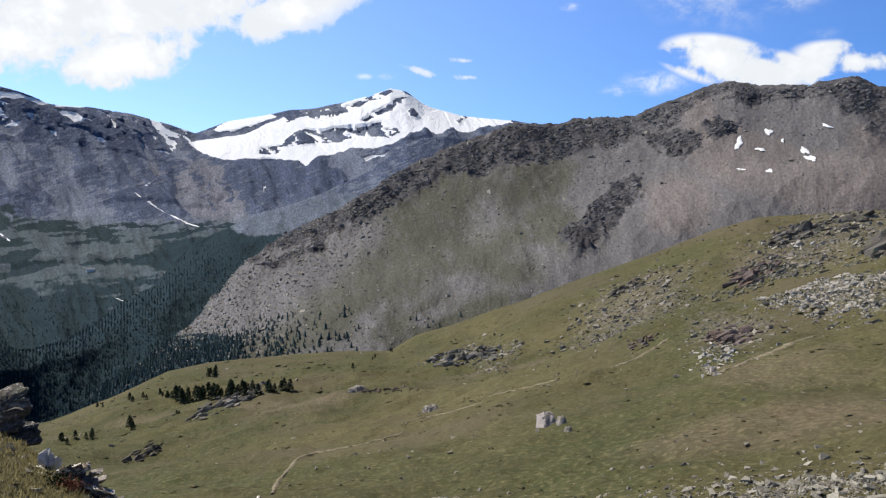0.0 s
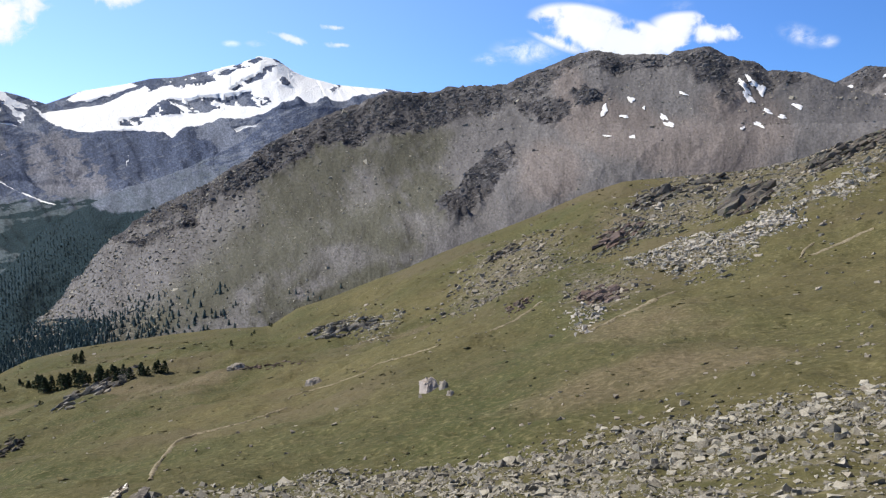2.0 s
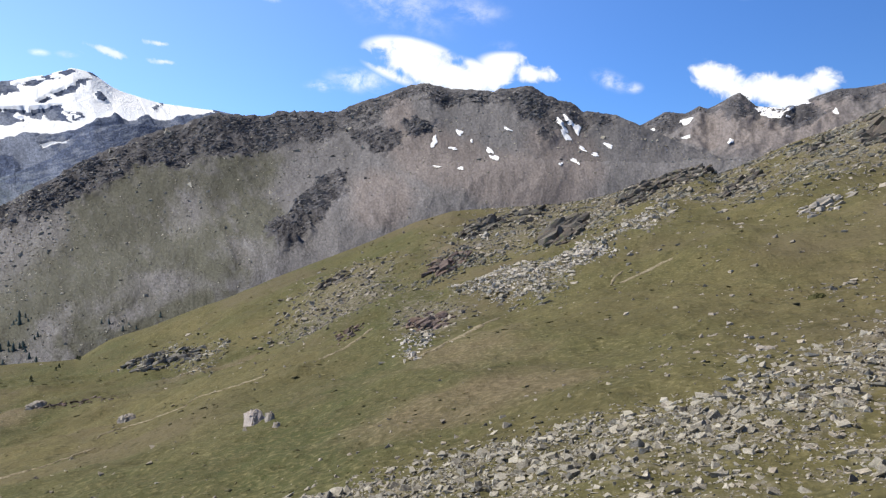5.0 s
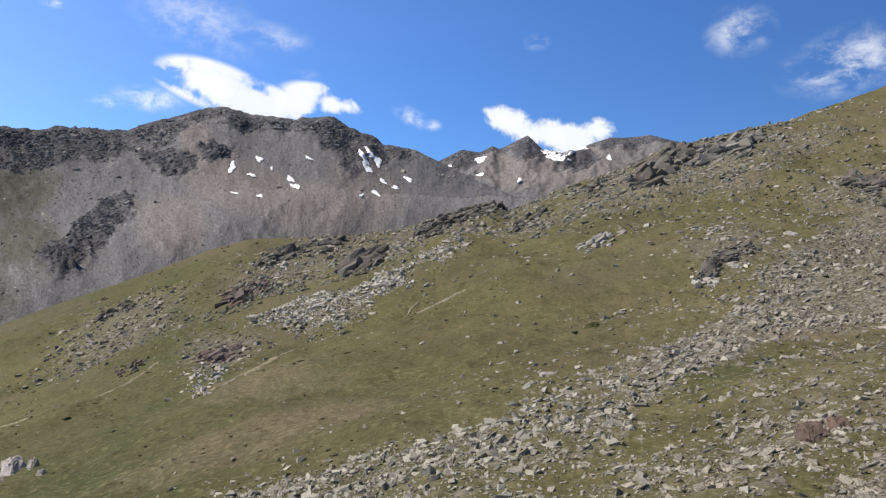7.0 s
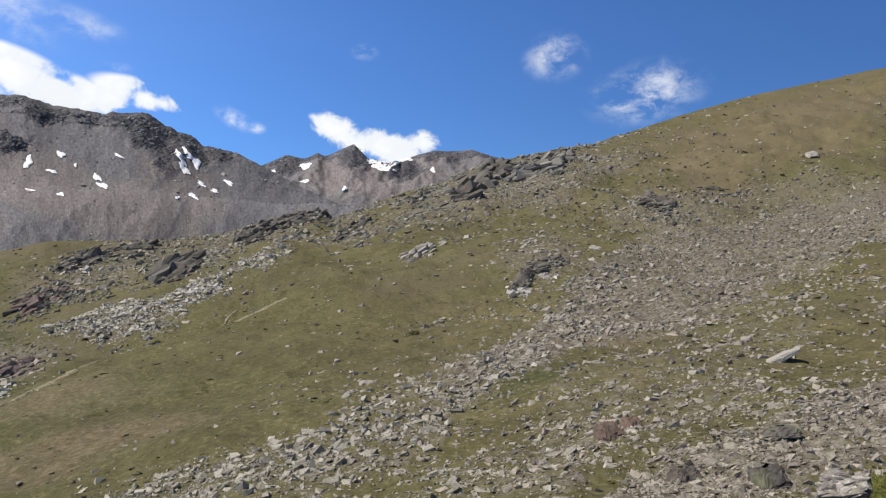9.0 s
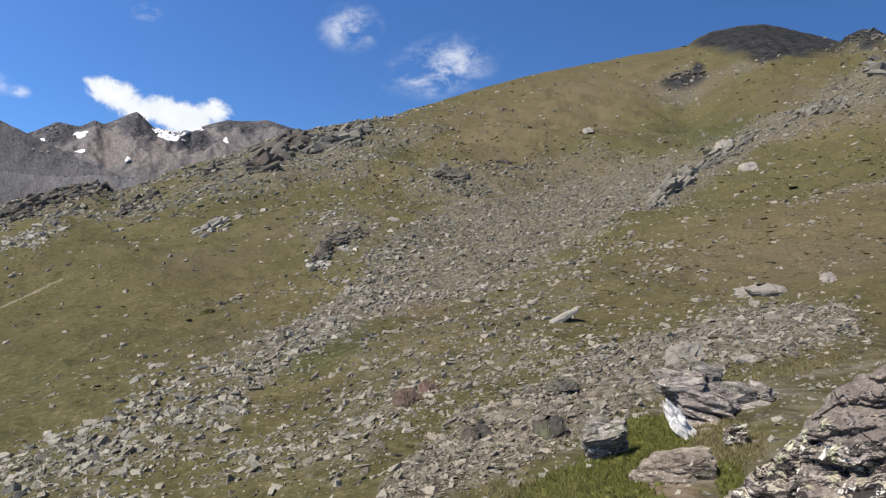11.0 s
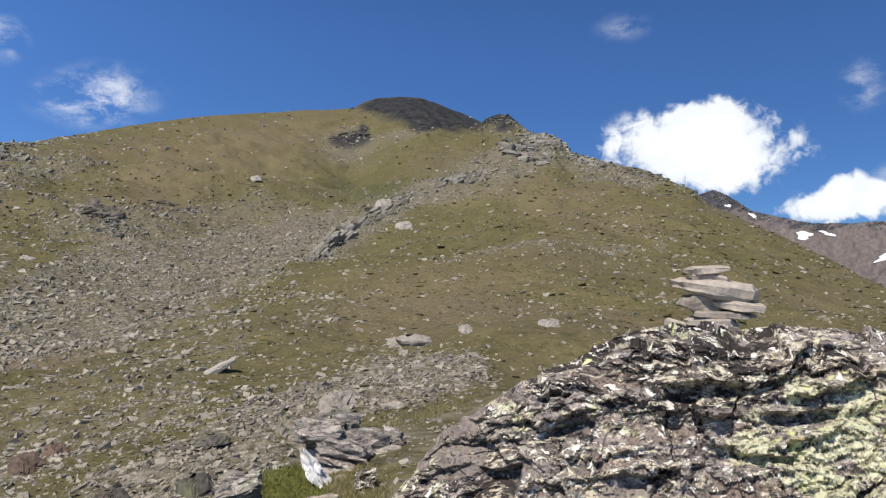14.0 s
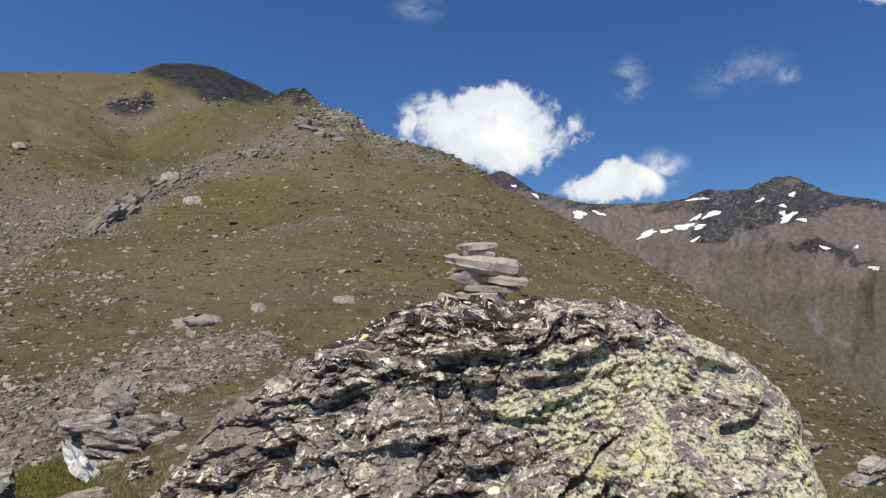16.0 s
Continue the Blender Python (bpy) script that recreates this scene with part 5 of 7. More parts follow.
def ledge_mesh(wide, deep, high, seed, dip, amount=0.12, detail=16, square=0.7):
    """Places and faces of one lumpy bedded ledge round its middle."""
    lon, lat = np.meshgrid(np.linspace(0, 2 * np.pi, detail * 2, endpoint=False), np.linspace(-0.9, 1.5, detail))
    cl = np.cos(lat)
    d = np.stack([np.cos(lon) * cl, np.sin(lon) * cl, np.sin(lat)], -1)
    d = np.sign(d) * np.abs(d) ** square
    lump = 1 + 0.38 * fbm(d[..., 0] * 1.9 + d[..., 2], d[..., 1] * 1.9 - d[..., 2] * 0.7, 4, seed)
    p = d * lump[..., None] * np.array([wide, deep, high])
    size = min(wide, deep, high)
    s = p[..., 2] + dip * p[..., 0]
    edge = strata(s, p[..., 0] / size * 0.6 + p[..., 1] / size, seed + 1, size * 0.45, size * amount * 1.8)
    edge = edge + size * 0.34 * ridged(p[..., 0] / size * 1.3 + p[..., 2] / size, p[..., 1] / size * 1.5, 4, seed + 3)
    p = p + d * np.array([1, 1, 0.3]) * edge[..., None]
    p = p + np.array([0, 0, 1.0]) * (dip * 0.8 * p[..., 0])[..., None]
    return p.reshape(-1, 3), grid_faces(detail, detail * 2, True)


# ---------------------------------------------------------------- scree and loose stones
open_hill = (hill.line_of[:, None] >= 3) & (hill.line_of[:, None] <= 6) & (hill.b < 141)
breakup = step(fbm(x / 5, y / 5, 4, 131), -0.3, 0.3)
patchy = step(fbm(x / 9, y / 9, 5, 132, 0.6), 0.0, 0.4)
spread = bands(b + 2.0 * wob, e + 1.1 * wob, SCREE_BANDS, 1.7)
broad = blobs(b + 2 * wob, e + 1.5 * wob, [(68.22, -4.23, 25.75, 9.87, 15), (83.25, 3.6, 17.17, 3.86, 15), (99.37, 0.34, 15.02, 6.44, 0), (102.96, -7.5, 8.58, 6.44, 0), (24.62, -17.94, 21.46, 3.86, 12), (57.26, 7.12, 12.88, 3.43, 15), (36.5, -0.16, 8.58, 2.58, 25), (62.65, -6.34, 11.16, 4.72, 20), (124.07, -2.79, 8.58, 5.15, -35)], 0.6)
places, dist = scatter(hill, open_hill * (0.20 * spread * (0.25 + 0.75 * patchy) + scree * (0.3 + 0.7 * breakup) * (1 + 1.6 * blobs(b + wob, e + 0.6 * wob, [(30.12, -3.54, 6.01, 1.46, 14), (36.07, -0.37, 4.72, 1.46, 35)], 0.5))) * (0.85 + hill.r / 140).clip(0.5, 1.6) * (1 + 0.9 * step(hill.b, 48, 60) + 0.6 * step(e, -9.5, -13) * step(hill.b, 48, 40)), 96000)
sizes = 0.060 * (dist / 30) ** 0.72 * np.exp(np.clip(rng.normal(-0.16, 0.70, len(dist)), -1.2, 1.6))
heading = np.degrees(np.arctan2(places[:, 0], places[:, 1]))
sizes = sizes * np.interp(heading, [0, 45, 56, 80], [0.92, 0.92, 0.85, 0.80]) * np.interp(dist, [60, 140], [1.0, 0.72])
places[:, 2] += sizes * 0.05
upper = np.degrees(np.arctan2(places[:, 0], places[:, 1])) + rng.normal(0, 8.0, len(dist)) > 56
for those, material, label in ((~upper, STONE, "pale grey angular scree stones lying in streams on the hillside"), (upper, DULL_STONE, "dull brown-grey scree stones on the upper hillside")):
    large, flat_one = sizes > 0.0030 * dist, rng.uniform(0, 1, len(dist)) < np.interp(heading, [20, 50, 60], [0.2, 0.3, 0.5])
    sets = [joined(s, places[w], sizes[w], laid_turns(places[w], 0.3, 0.4, 0.6) if s is PLATES else turns(int(w.sum()), 0.4)) for s, w in ((PEBBLES, those & ~large & ~flat_one), (CHUNKS, those & large & ~flat_one), (PLATES, those & flat_one))]
    verts, faces, base = [], [], 0
    for sv, sf in sets:
        verts.append(sv)
        faces.append(sf + base)
        base += len(sv)
    verts, faces = np.vstack(verts), np.vstack(faces)
    stuff("scree", verts, faces, material, label, "stones")
places, dist = scatter(hill, open_hill * np.maximum(broad * (0.15 + 0.85 * patchy), 0.8 * blobs(b + 1.5 * wob, e + wob, ROCKY, 0.6)) * (1 - 0.7 * scree) * (0.25 + 0.75 * step(hill.b, 95, 80)) * (0.5 + hill.r / 100).clip(0.5, 1.6), 20000)
sizes = 0.062 * (dist / 30) ** 0.75 * np.exp(np.clip(rng.normal(0, 0.55, len(dist)), -1.2, 1.2))
verts, faces = joined(PEBBLES, places, sizes, laid_turns(places, 0.2, 0.3, 0.7))
stuff("sunken_stones", verts, faces, DULL_STONE, "grey stones half sunk in the stony grass", "stones")
places, dist = scatter(hill, open_hill * (0.12 + step(fbm(x / 18, y / 18, 4, 133), 0.0, 0.5) * 0.5) * (1 - scree) * (1 - dark) * (0.12 + 0.88 * step(hill.b + 5 * wob, 40, 66)), 9500)
sizes = 0.050 * (dist / 30) ** 0.76 * np.exp(np.clip(rng.normal(0, 0.6, len(dist)), -1.2, 1.2))
verts, faces = joined(PEBBLES, places, sizes, turns(len(dist), 0.4))
stuff("loose_stones", verts, faces, DULL_STONE, "dull loose stones scattered over the alpine grass", "stones")
ridge_open = (ridge.line_of[:, None] >= 1) & (ridge.line_of[:, None] <= 2)
places, dist = scatter(ridge, ridge_open * (0.10 + ridge_masks["pale"] * np.where(ridge.b < 0, 1.0, 0.3)), 14000)
sizes = 0.72 * (dist / 900) * np.exp(rng.normal(0, 0.5, len(dist)))
verts, faces = joined(PEBBLES, places, sizes, turns(len(dist), 0.5))
stuff("boulder_field", verts, faces, STONE, "pale grey boulder field on the ridge's lower slope", "boulders")

CRAG_ROCK = stone_material("ridge_crag_rock", (0.070, 0.066, 0.068), (0.25, 0.235, 0.225), 0.15, 60.0)
for land, mask, n, size, label in ((ridge, ridge_masks["crag"] * step(below, 0.15, 0.5), 15000, 0.00075, "dark broken crags along the ridge's crest"), (cirque, cirque_crag, 2500, 0.0006, "dark crags of the far cirque"), (east, east_crag, 4500, 0.0006, "dark crags under the far range's summit")):
    low = (land.line_of[:, None] >= 1) & (land.line_of[:, None] <= 2)
    places, dist = scatter(land, low * np.clip(mask - 0.25, 0, 1) ** 1.5 * (0.3 + step(fbm(land.face()[0] / 40, land.face()[1] / 40, 4, 151), -0.2, 0.3)), n)
    sizes = size * dist * np.exp(np.clip(rng.normal(0, 0.6, n), -1.2, 1.3))
    verts, faces = joined(PLATES + CHUNKS, places, np.stack([1.3 * sizes, sizes, 0.9 * sizes], -1), laid_turns(places, 0.35, 0.3, 0.4))
    stuff("crag_blocks", verts, faces, CRAG_ROCK, label, "rocks")

spots = [(20.87, -7.54, 1.6, 0.7, 90), (20.02, -8.61, 1.2, 0.4, 40), (57.11, -0.97, 0.9, 0.5, 90), (59.09, 0.24, 1.0, 0.3, 40), (33.93, -1.01, 1.8, 0.5, 120), (25.13, 0.27, 1.6, 0.4, 60)]
places = [hill.at(sb + rng.normal(0, wide * 0.5), se + rng.normal(0, high * 0.5), 3) for sb, se, wide, high, n in spots for _ in range(n)]
places = np.array([p[:] for p in places])
sizes = np.hypot(places[:, 0], places[:, 1]) * 0.0022 * np.exp(rng.normal(0, 0.45, len(places)))
heap, heap_far = scatter(hill, open_hill * blobs(b + 0.8 * wob2, e + 0.4 * wob2, [(27.97, -3.82, 3.4, 1.25, 8), (32.93, -2.29, 2.6, 0.95, 18), (36.91, -0.3, 2.6, 0.6, 28)], 0.35), 2600)
places = np.vstack([places, heap])
sizes = np.concatenate([sizes, heap_far * 0.0016 * np.exp(np.clip(rng.normal(0, 0.5, len(heap)), -1.0, 1.1))])
verts, faces = joined(PLATES + CHUNKS, places, sizes, turns(len(places), 0.4))
stuff("pale_rubble", verts, faces, RUBBLE, "pale rubble fallen below the rock outcrops", "stones")

# broken bedrock plates that stand on edge along the brow and the ribs
BROKEN = [(41, 4.0, 5.0, 1.2, 20), (48.5, 5.3, 5.0, 1.3, 20), (54.5, 7.0, 6.0, 2.0, 20), (60, 8.4, 4.5, 1.5, 10), (46.5, 2.6, 3.5, 1.2, 15), (32.0, 0.3, 5.5, 1.1, 28), (37, 2.5, 4.5, 1.3, 25), (24.0, -1.6, 3.2, 0.8, 28), (83.5, 4.4, 4.6, 1.2, 40), (88.5, 7.2, 4.0, 0.9, 32),
          (94, 9.4, 5.0, 1.0, 15), (100, 11.4, 5.0, 0.9, -12), (106, 9.2, 5.0, 0.6, -16), (70, 6.0, 5.0, 0.7, -8), (57.5, -0.1, 1.7, 0.9, 30)]
places, dist = scatter(hill, open_hill * blobs(b + 1.8 * wob, e + 0.9 * wob, BROKEN, 0.75) * (0.03 + patchy ** 1.5) * (0.85 + hill.r / 140).clip(0.5, 1.6), 14000)
sizes = 0.00110 * dist * np.exp(np.clip(rng.normal(0, 0.6, len(dist)), -1.1, 1.5))
verts, faces = joined(PLATES, places, np.stack([sizes, sizes, 1.4 * sizes], -1), laid_turns(places, 0.4, 0.3, 0.5))
stuff("broken_bedrock", verts, faces, BEDROCK, "grey-green broken bedrock plates along the brow and ribs", "stones")

# worn trails across the meadow: stretches of (bearing, height), and their width
def trail(points, width):
    path = [Vector((*p, 0)) for p in points]
    fine = []
    for a, c in zip(path, path[1:]):
        n = max(2, int((c - a).length / 0.12))
        fine += [a.lerp(c, i / n) for i in range(n)]
    fine.append(path[-1])
    spots = [hill.at(p.x + 0.10 * noise.noise((p.x * 2.0, p.y, 0)), p.y + 0.07 * noise.noise((p.x * 2.3, 5, 0)), 3) for p in fine]
    spots = [(spots[max(i - 1, 0)] + spots[i] * 2 + spots[min(i + 1, len(spots) - 1)]) / 4 for i in range(len(spots))]
    verts = []
    for i, p in enumerate(spots):
        run = spots[min(i + 1, len(spots) - 1)] - spots[max(i - 1, 0)]
        side = Vector((run.y, -run.x, 0)).normalized() * width * (0.5 + 0.5 * noise.noise((i * 0.61, 0, width)))
        for q in (-1, -0.4, 0.4, 1):
            w = p + side * q
            toward = (Vector((0, 0, EYE)) - w).normalized()
            verts.append(w + Vector((0, 0, 0.10 if abs(q) < 0.5 else -0.04)) + toward * 0.12)
    faces = [[4 * i + q, 4 * i + q + 1, 4 * i + q + 5, 4 * i + q + 4] for i in range(len(spots) - 1) for q in range(3)]
    me = mesh_of("trail", [v[:] for v in verts], faces)
    me.materials.append(EARTH)
    tagged(new("trail", me), "narrow pale trodden trail across the grass", "trail", "", "structure")


for points, width in (([(-11.73, -17.58), (-11.41, -16.84), (-10.46, -15.88), (-9.84, -15.21), (-8.59, -14.95), (-5.22, -14.50), (-2.03, -13.71)], 0.42), ([(-1.90, -13.18), (-1.73, -12.90), (1.62, -12.21), (4.02, -11.45)], 0.3),
                      ([(4.10, -11.37), (4.70, -10.95), (7.17, -10.41), (9.70, -9.69)], 0.4), ([(20.17, -9.00), (22.06, -8.27), (23.17, -7.66)], 0.5), ([(23.17, -7.66), (24.44, -7.12), (25.69, -6.43)], 0.8), ([(25.69, -6.43), (27.09, -5.90)], 0.5),
                      ([(35.86, -3.41), (37.36, -2.73), (39.71, -1.53)], 0.7), ([(35.30, -3.58), (35.56, -2.94), (36.16, -2.47)], 0.4), ([(13.43, -8.75), (15.46, -7.94), (17.45, -6.56)], 0.5)):
    trail(points, width)

# low dark shrubs and tussocks
CLUMPS = [hull_shape(rng.normal(0, 0.5, (12, 3)) * np.array([1, 1, 0.5])) for _ in range(6)]
SHRUB = foliage("low_shrub", (0.030, 0.032, 0.012), (0.075, 0.070, 0.026))
places, dist = scatter(hill, open_hill * step(fbm(x / 30, y / 30, 4, 137), -0.1, 0.5) * (1 - scree) * (1 - dark) * step(hill.r, 300, 160), 900)
sizes = 0.085 * (dist / 30) ** 0.75 * np.exp(rng.normal(0, 0.4, len(dist)))
verts, faces = joined(CLUMPS, places, np.stack([sizes, sizes, sizes * 0.45], -1), turns(len(dist), 0.15))
stuff("low_shrubs", verts, faces, SHRUB, "dark green low shrubs and tussocks on the grass", "shrubs", True)


TUSSOCKS = [hull_shape(rng.normal(0, 0.5, (7, 3)) * np.array([1.2, 1.0, 0.4])) for _ in range(10)]
TUSSOCK = foliage("dry_tussock", (0.060, 0.056, 0.023), (0.150, 0.130, 0.062))
places, dist = scatter(hill, open_hill * (0.2 + step(wob2, -0.2, 0.4)) * (1 - 0.6 * scree) * (1 - dark) * (0.22 + 0.78 * step(hill.b + 6 * wob, 46, 75)) * (0.5 + hill.r / 120).clip(0.5, 1.8) * (0.15 + 0.85 * step(hill.r, 450, 260)), 16000)
sizes = 0.0030 * dist * (dist / 60) ** -0.2 * np.exp(np.clip(rng.normal(0, 0.5, len(dist)), -1, 1))
verts, faces = joined(TUSSOCKS, places, np.stack([sizes, sizes, sizes * 0.5], -1), turns(len(dist), 0.15))
stuff("tussocks", verts, faces, TUSSOCK, "brown-green grass tussocks all over the slope", "grass", True)


# ---------------------------------------------------------------- single boulders and slabs
def boulder(bearing, height, wide, high, tilt, shapes, material, label, name="boulder", depth=0.8, from_line=3):
    """A boulder that spans the given half width and height in degrees where it lies on the hillside."""
    p = hill.at(bearing, height, from_line)
    d = math.hypot(p.x, p.y)
    right, away = frame_at(p)
    w, h = d * math.radians(wide), d * math.radians(high)
    flag = shapes is FLAGS
    sv, sf = ledge_mesh(1.0, depth * (0.7 if flag else 1.0), 0.3 if flag else 0.8, 700 + int(rng.integers(0, 9999)), rng.normal(0, 0.1), 0.05, 18, 0.7 if flag else 0.42)
    if not flag:
        ca, sa = math.cos(0.75), math.sin(0.75)
        sv = np.stack([sv[:, 0] * ca - sv[:, 1] * sa, sv[:, 0] * sa + sv[:, 1] * ca, sv[:, 2]], -1)
    span = sv.max(0) - sv.min(0)
    c, s = math.cos(radians(tilt)), math.sin(radians(tilt))
    v = (sv - (sv.max(0) + sv.min(0)) / 2) / span * np.array([2 * w, 2 * w * depth, 2 * h])
    if not flag:
        v = v * np.stack([1.0 - 0.22 * v[:, 2] / h, 1.0 - 0.22 * v[:, 2] / h, 1.0 + 0 * v[:, 2]], -1) + np.stack([0 * v[:, 2], 0.55 * v[:, 2], 0 * v[:, 2]], -1)
    v = np.stack([v[:, 0] * c - v[:, 2] * s, v[:, 1], v[:, 0] * s + v[:, 2] * c], -1)
    out = v[:, :1] * np.array(right)[None] + v[:, 1:2] * np.array(away)[None] + v[:, 2:] * np.array([0, 0, 1.0])[None]
    out = out + np.array(p)[None] + np.array([0, 0, h * (0.0 if flag else 0.5) * c])
    return thing(name, out, sf, material, label, "rock", "boulders on the hillside")


PALE = stone_material("pale_boulder", (0.19, 0.17, 0.145), (0.40, 0.36, 0.31), 0.2, 3.0)
for spot, shapes, label in (
        ((8.66, -12.98, 0.82, 0.64, 8), BLOCKS, "big pale grey boulder lying on open grass"), ((9.79, -12.86, 0.39, 0.39, 0), BLOCKS, "small grey boulder beside a big one on grass"), ((10.29, -13.33, 0.3, 0.21, 0), BLOCKS, "small pale stone beside a big boulder"),
        ((-0.01, -12.17, 0.69, 0.34, 12), BLOCKS, "low rounded grey boulder on grass above the trail"), ((-5.57, -10.67, 0.69, 0.47, 25), FLAGS, "grey leaning slab half sunk in grass"),
        ((69.21, -2.82, 0.47, 0.21, 0), FLAGS, "bright flat stone at the edge of scree"),
        ((88.41, 5.36, 0.69, 0.39, 0), BLOCKS, "pale square boulder below the rocky rib"), ((86.89, 7.04, 0.69, 0.39, 10), BLOCKS, "pale boulder on the rocky rib"), ((93.15, -2.37, 0.56, 0.39, 0), BLOCKS, "grey boulder on the brow of the scree"),
        ((89.06, -3.27, 1.93, 0.69, 4), FLAGS, "broad grey slab at the top of scree"), ((99.36, -1.87, 0.86, 0.39, 0), BLOCKS, "grey boulder in the grass"), ((83.74, -7.9, 1.46, 0.77, 10), BLOCKS, "grey block at the lower edge of scree"),
        ((45.77, -7.82, 0.69, 0.21, 0), FLAGS, "flat pale stone on grass"), ((62.68, 2.38, 0.52, 0.21, -10), FLAGS, "flat pale slab above dark outcrop"), ((48.99, -4.27, 0.6, 0.21, 15), CLUMPS, "dark green juniper tuft on the meadow"),
        ((77.34, 8.56, 0.43, 0.3, 0), BLOCKS, "pale boulder high on the grass slope"), ((87.75, -7.89, 0.94, 0.39, 10), FLAGS, "grey flat block on scree")):
    boulder(*spot, shapes, SHRUB if "juniper" in label else BIG_PALE if "big pale" in label else PALE, label)
for spot, label in (((63.42, -11.14, 1.03, 0.69, 20), "dark brown boulder in the scree"), ((64.96, -10.42, 0.86, 0.52, 15), "dark brown block leaning on another in the scree"), ((66.55, 6.2, 0.43, 0.34, 0), "dark upright block on the slope"),
                    ((74.93, -10.2, 1.29, 0.43, 10), "dark grey slab in coarse scree"), ((68.59, -13.77, 1.29, 0.69, 5), "dark grey boulder in coarse scree"), ((74.02, -13.44, 1.37, 0.86, 15), "dark grey split block in coarse scree")):
    boulder(*spot, BLOCKS, BROWN_STONE if "brown" in label else DARK_STONE, label)


# ---------------------------------------------------------------- dark rock outcrops
RUST = stone_material("rusty_outcrop", (0.05, 0.042, 0.04), (0.22, 0.165, 0.145), 0.4, 4.0, 0.5)
RIB = stone_material("grey_rib_stone", (0.055, 0.050, 0.044), (0.300, 0.275, 0.235), 0.4, 3.0)
LEDGES = []
for j in range(14):
    sv, sf = hull_shape(block_points(20, rng.uniform(0.35, 0.75), 0.5) + rng.normal(0, 0.05, (20, 3)))
    LEDGES.append([])
    for material in (DARK_STONE, RUST, PALE, RIB):
        me = mesh_of("ledge", sv, sf, False)
        me.materials.append(material)
        LEDGES[-1].append(me)


def outcrop(bearing, height, wide, high, tilt, n, label, material=None, dip=0.35, from_line=3):
    """Bedded ledges that stand out of the slope in an oval."""
    root = new("rock_outcrop")
    root.location = hill.at(bearing, height, from_line)
    c, s = math.cos(radians(tilt)), math.sin(radians(tilt))
    for j in range(int(5.5 * max(6, n))):
        a, q = rng.uniform(0, 2 * math.pi), math.sqrt(rng.uniform(0, 1))
        u, v = wide * q * math.cos(a), high * 0.9 * q * math.sin(a)
        p = hill.at(bearing + u * c - v * s, height + u * s + v * c, from_line)
        d = math.hypot(p.x, p.y)
        size = d * math.radians(high) * (0.15 + 0.55 * rng.uniform(0, 1) ** 2.0) * (1.15 - 0.5 * q)
        spin = Matrix(laid_turns(np.array([p[:]]), math.tan(radians(tilt)) * 0.7 + dip * 0.5, 0.22, 0.35)[0].tolist())
        part = new("ledge", LEDGES[int(rng.integers(0, len(LEDGES)))][0 if material is None else (RUST, PALE, RIB).index(material) + 1])
        part.parent = root
        part.matrix_basis = Matrix.LocRotScale(p - root.location + Vector((0, 0, 0.1 * size)), spin.to_quaternion(), Vector((size * rng.uniform(1.0, 2.0), size * rng.uniform(0.8, 1.3), size * rng.uniform(0.7, 1.3))))
    return tagged(root, label, "outcrop", "rock outcrops on the hillside")


for spot, n, label, material in (
        ((25.54, 0.9, 2.15, 0.6, 22), 16, "dark layered rock rib standing out of grass", None), ((31.8, 0.48, 1.93, 1.03, 28), 18, "dark craggy outcrop above pale scree", None), ((28.43, 1.54, 2.58, 0.6, 18), 12, "low dark rock steps in grass", None),
        ((40.36, 4.34, 2.06, 0.69, 16), 22, "black jagged rock knob on the brow", None), ((37.57, 3.27, 2.36, 0.64, 28), 18, "dark broken rock rib on the brow", None), ((23.12, -1.81, 1.8, 0.69, 28), 14, "reddish grey rock rib in grass", RUST),
        ((14.55, -2.97, 1.63, 0.39, 28), 9, "long grey slab ledge in grass", None), ((21.76, -6.2, 1.97, 0.69, 8), 16, "reddish dark outcrop with pale rubble", RUST), ((15.49, -7.02, 1.5, 0.43, 30), 8, "brown rock strip in grass", RUST),
        ((44.63, 3.67, 2.06, 0.6, 30), 12, "tilted grey slab outcrop", None), ((58.91, 1.12, 2.15, 0.56, 10), 14, "dark rock step with shaded hollow", None), ((57.19, -0.36, 1.29, 0.6, 50), 14, "dark broken rock beside grass", None),
        ((53.94, 7.25, 2.58, 1.03, 28), 22, "dark crag with rubble on the shoulder", None), ((58.04, 8.36, 3, 0.86, 14), 22, "grey rubble crag on the shoulder", RIB), ((49.26, 5.93, 2.15, 0.43, 20), 10, "dark low ledge on the shoulder", None),
        ((49.65, 1.94, 1.93, 0.6, 18), 10, "pale flat rock slabs in grass", PALE), ((56.84, 2.76, 1.93, 0.34, 5), 9, "pale low rock ledge in grass", PALE), ((67.06, 5.66, 1.29, 0.69, -10), 12, "dark rock teeth on the slope", None)):
    outcrop(*spot, n, label, material)
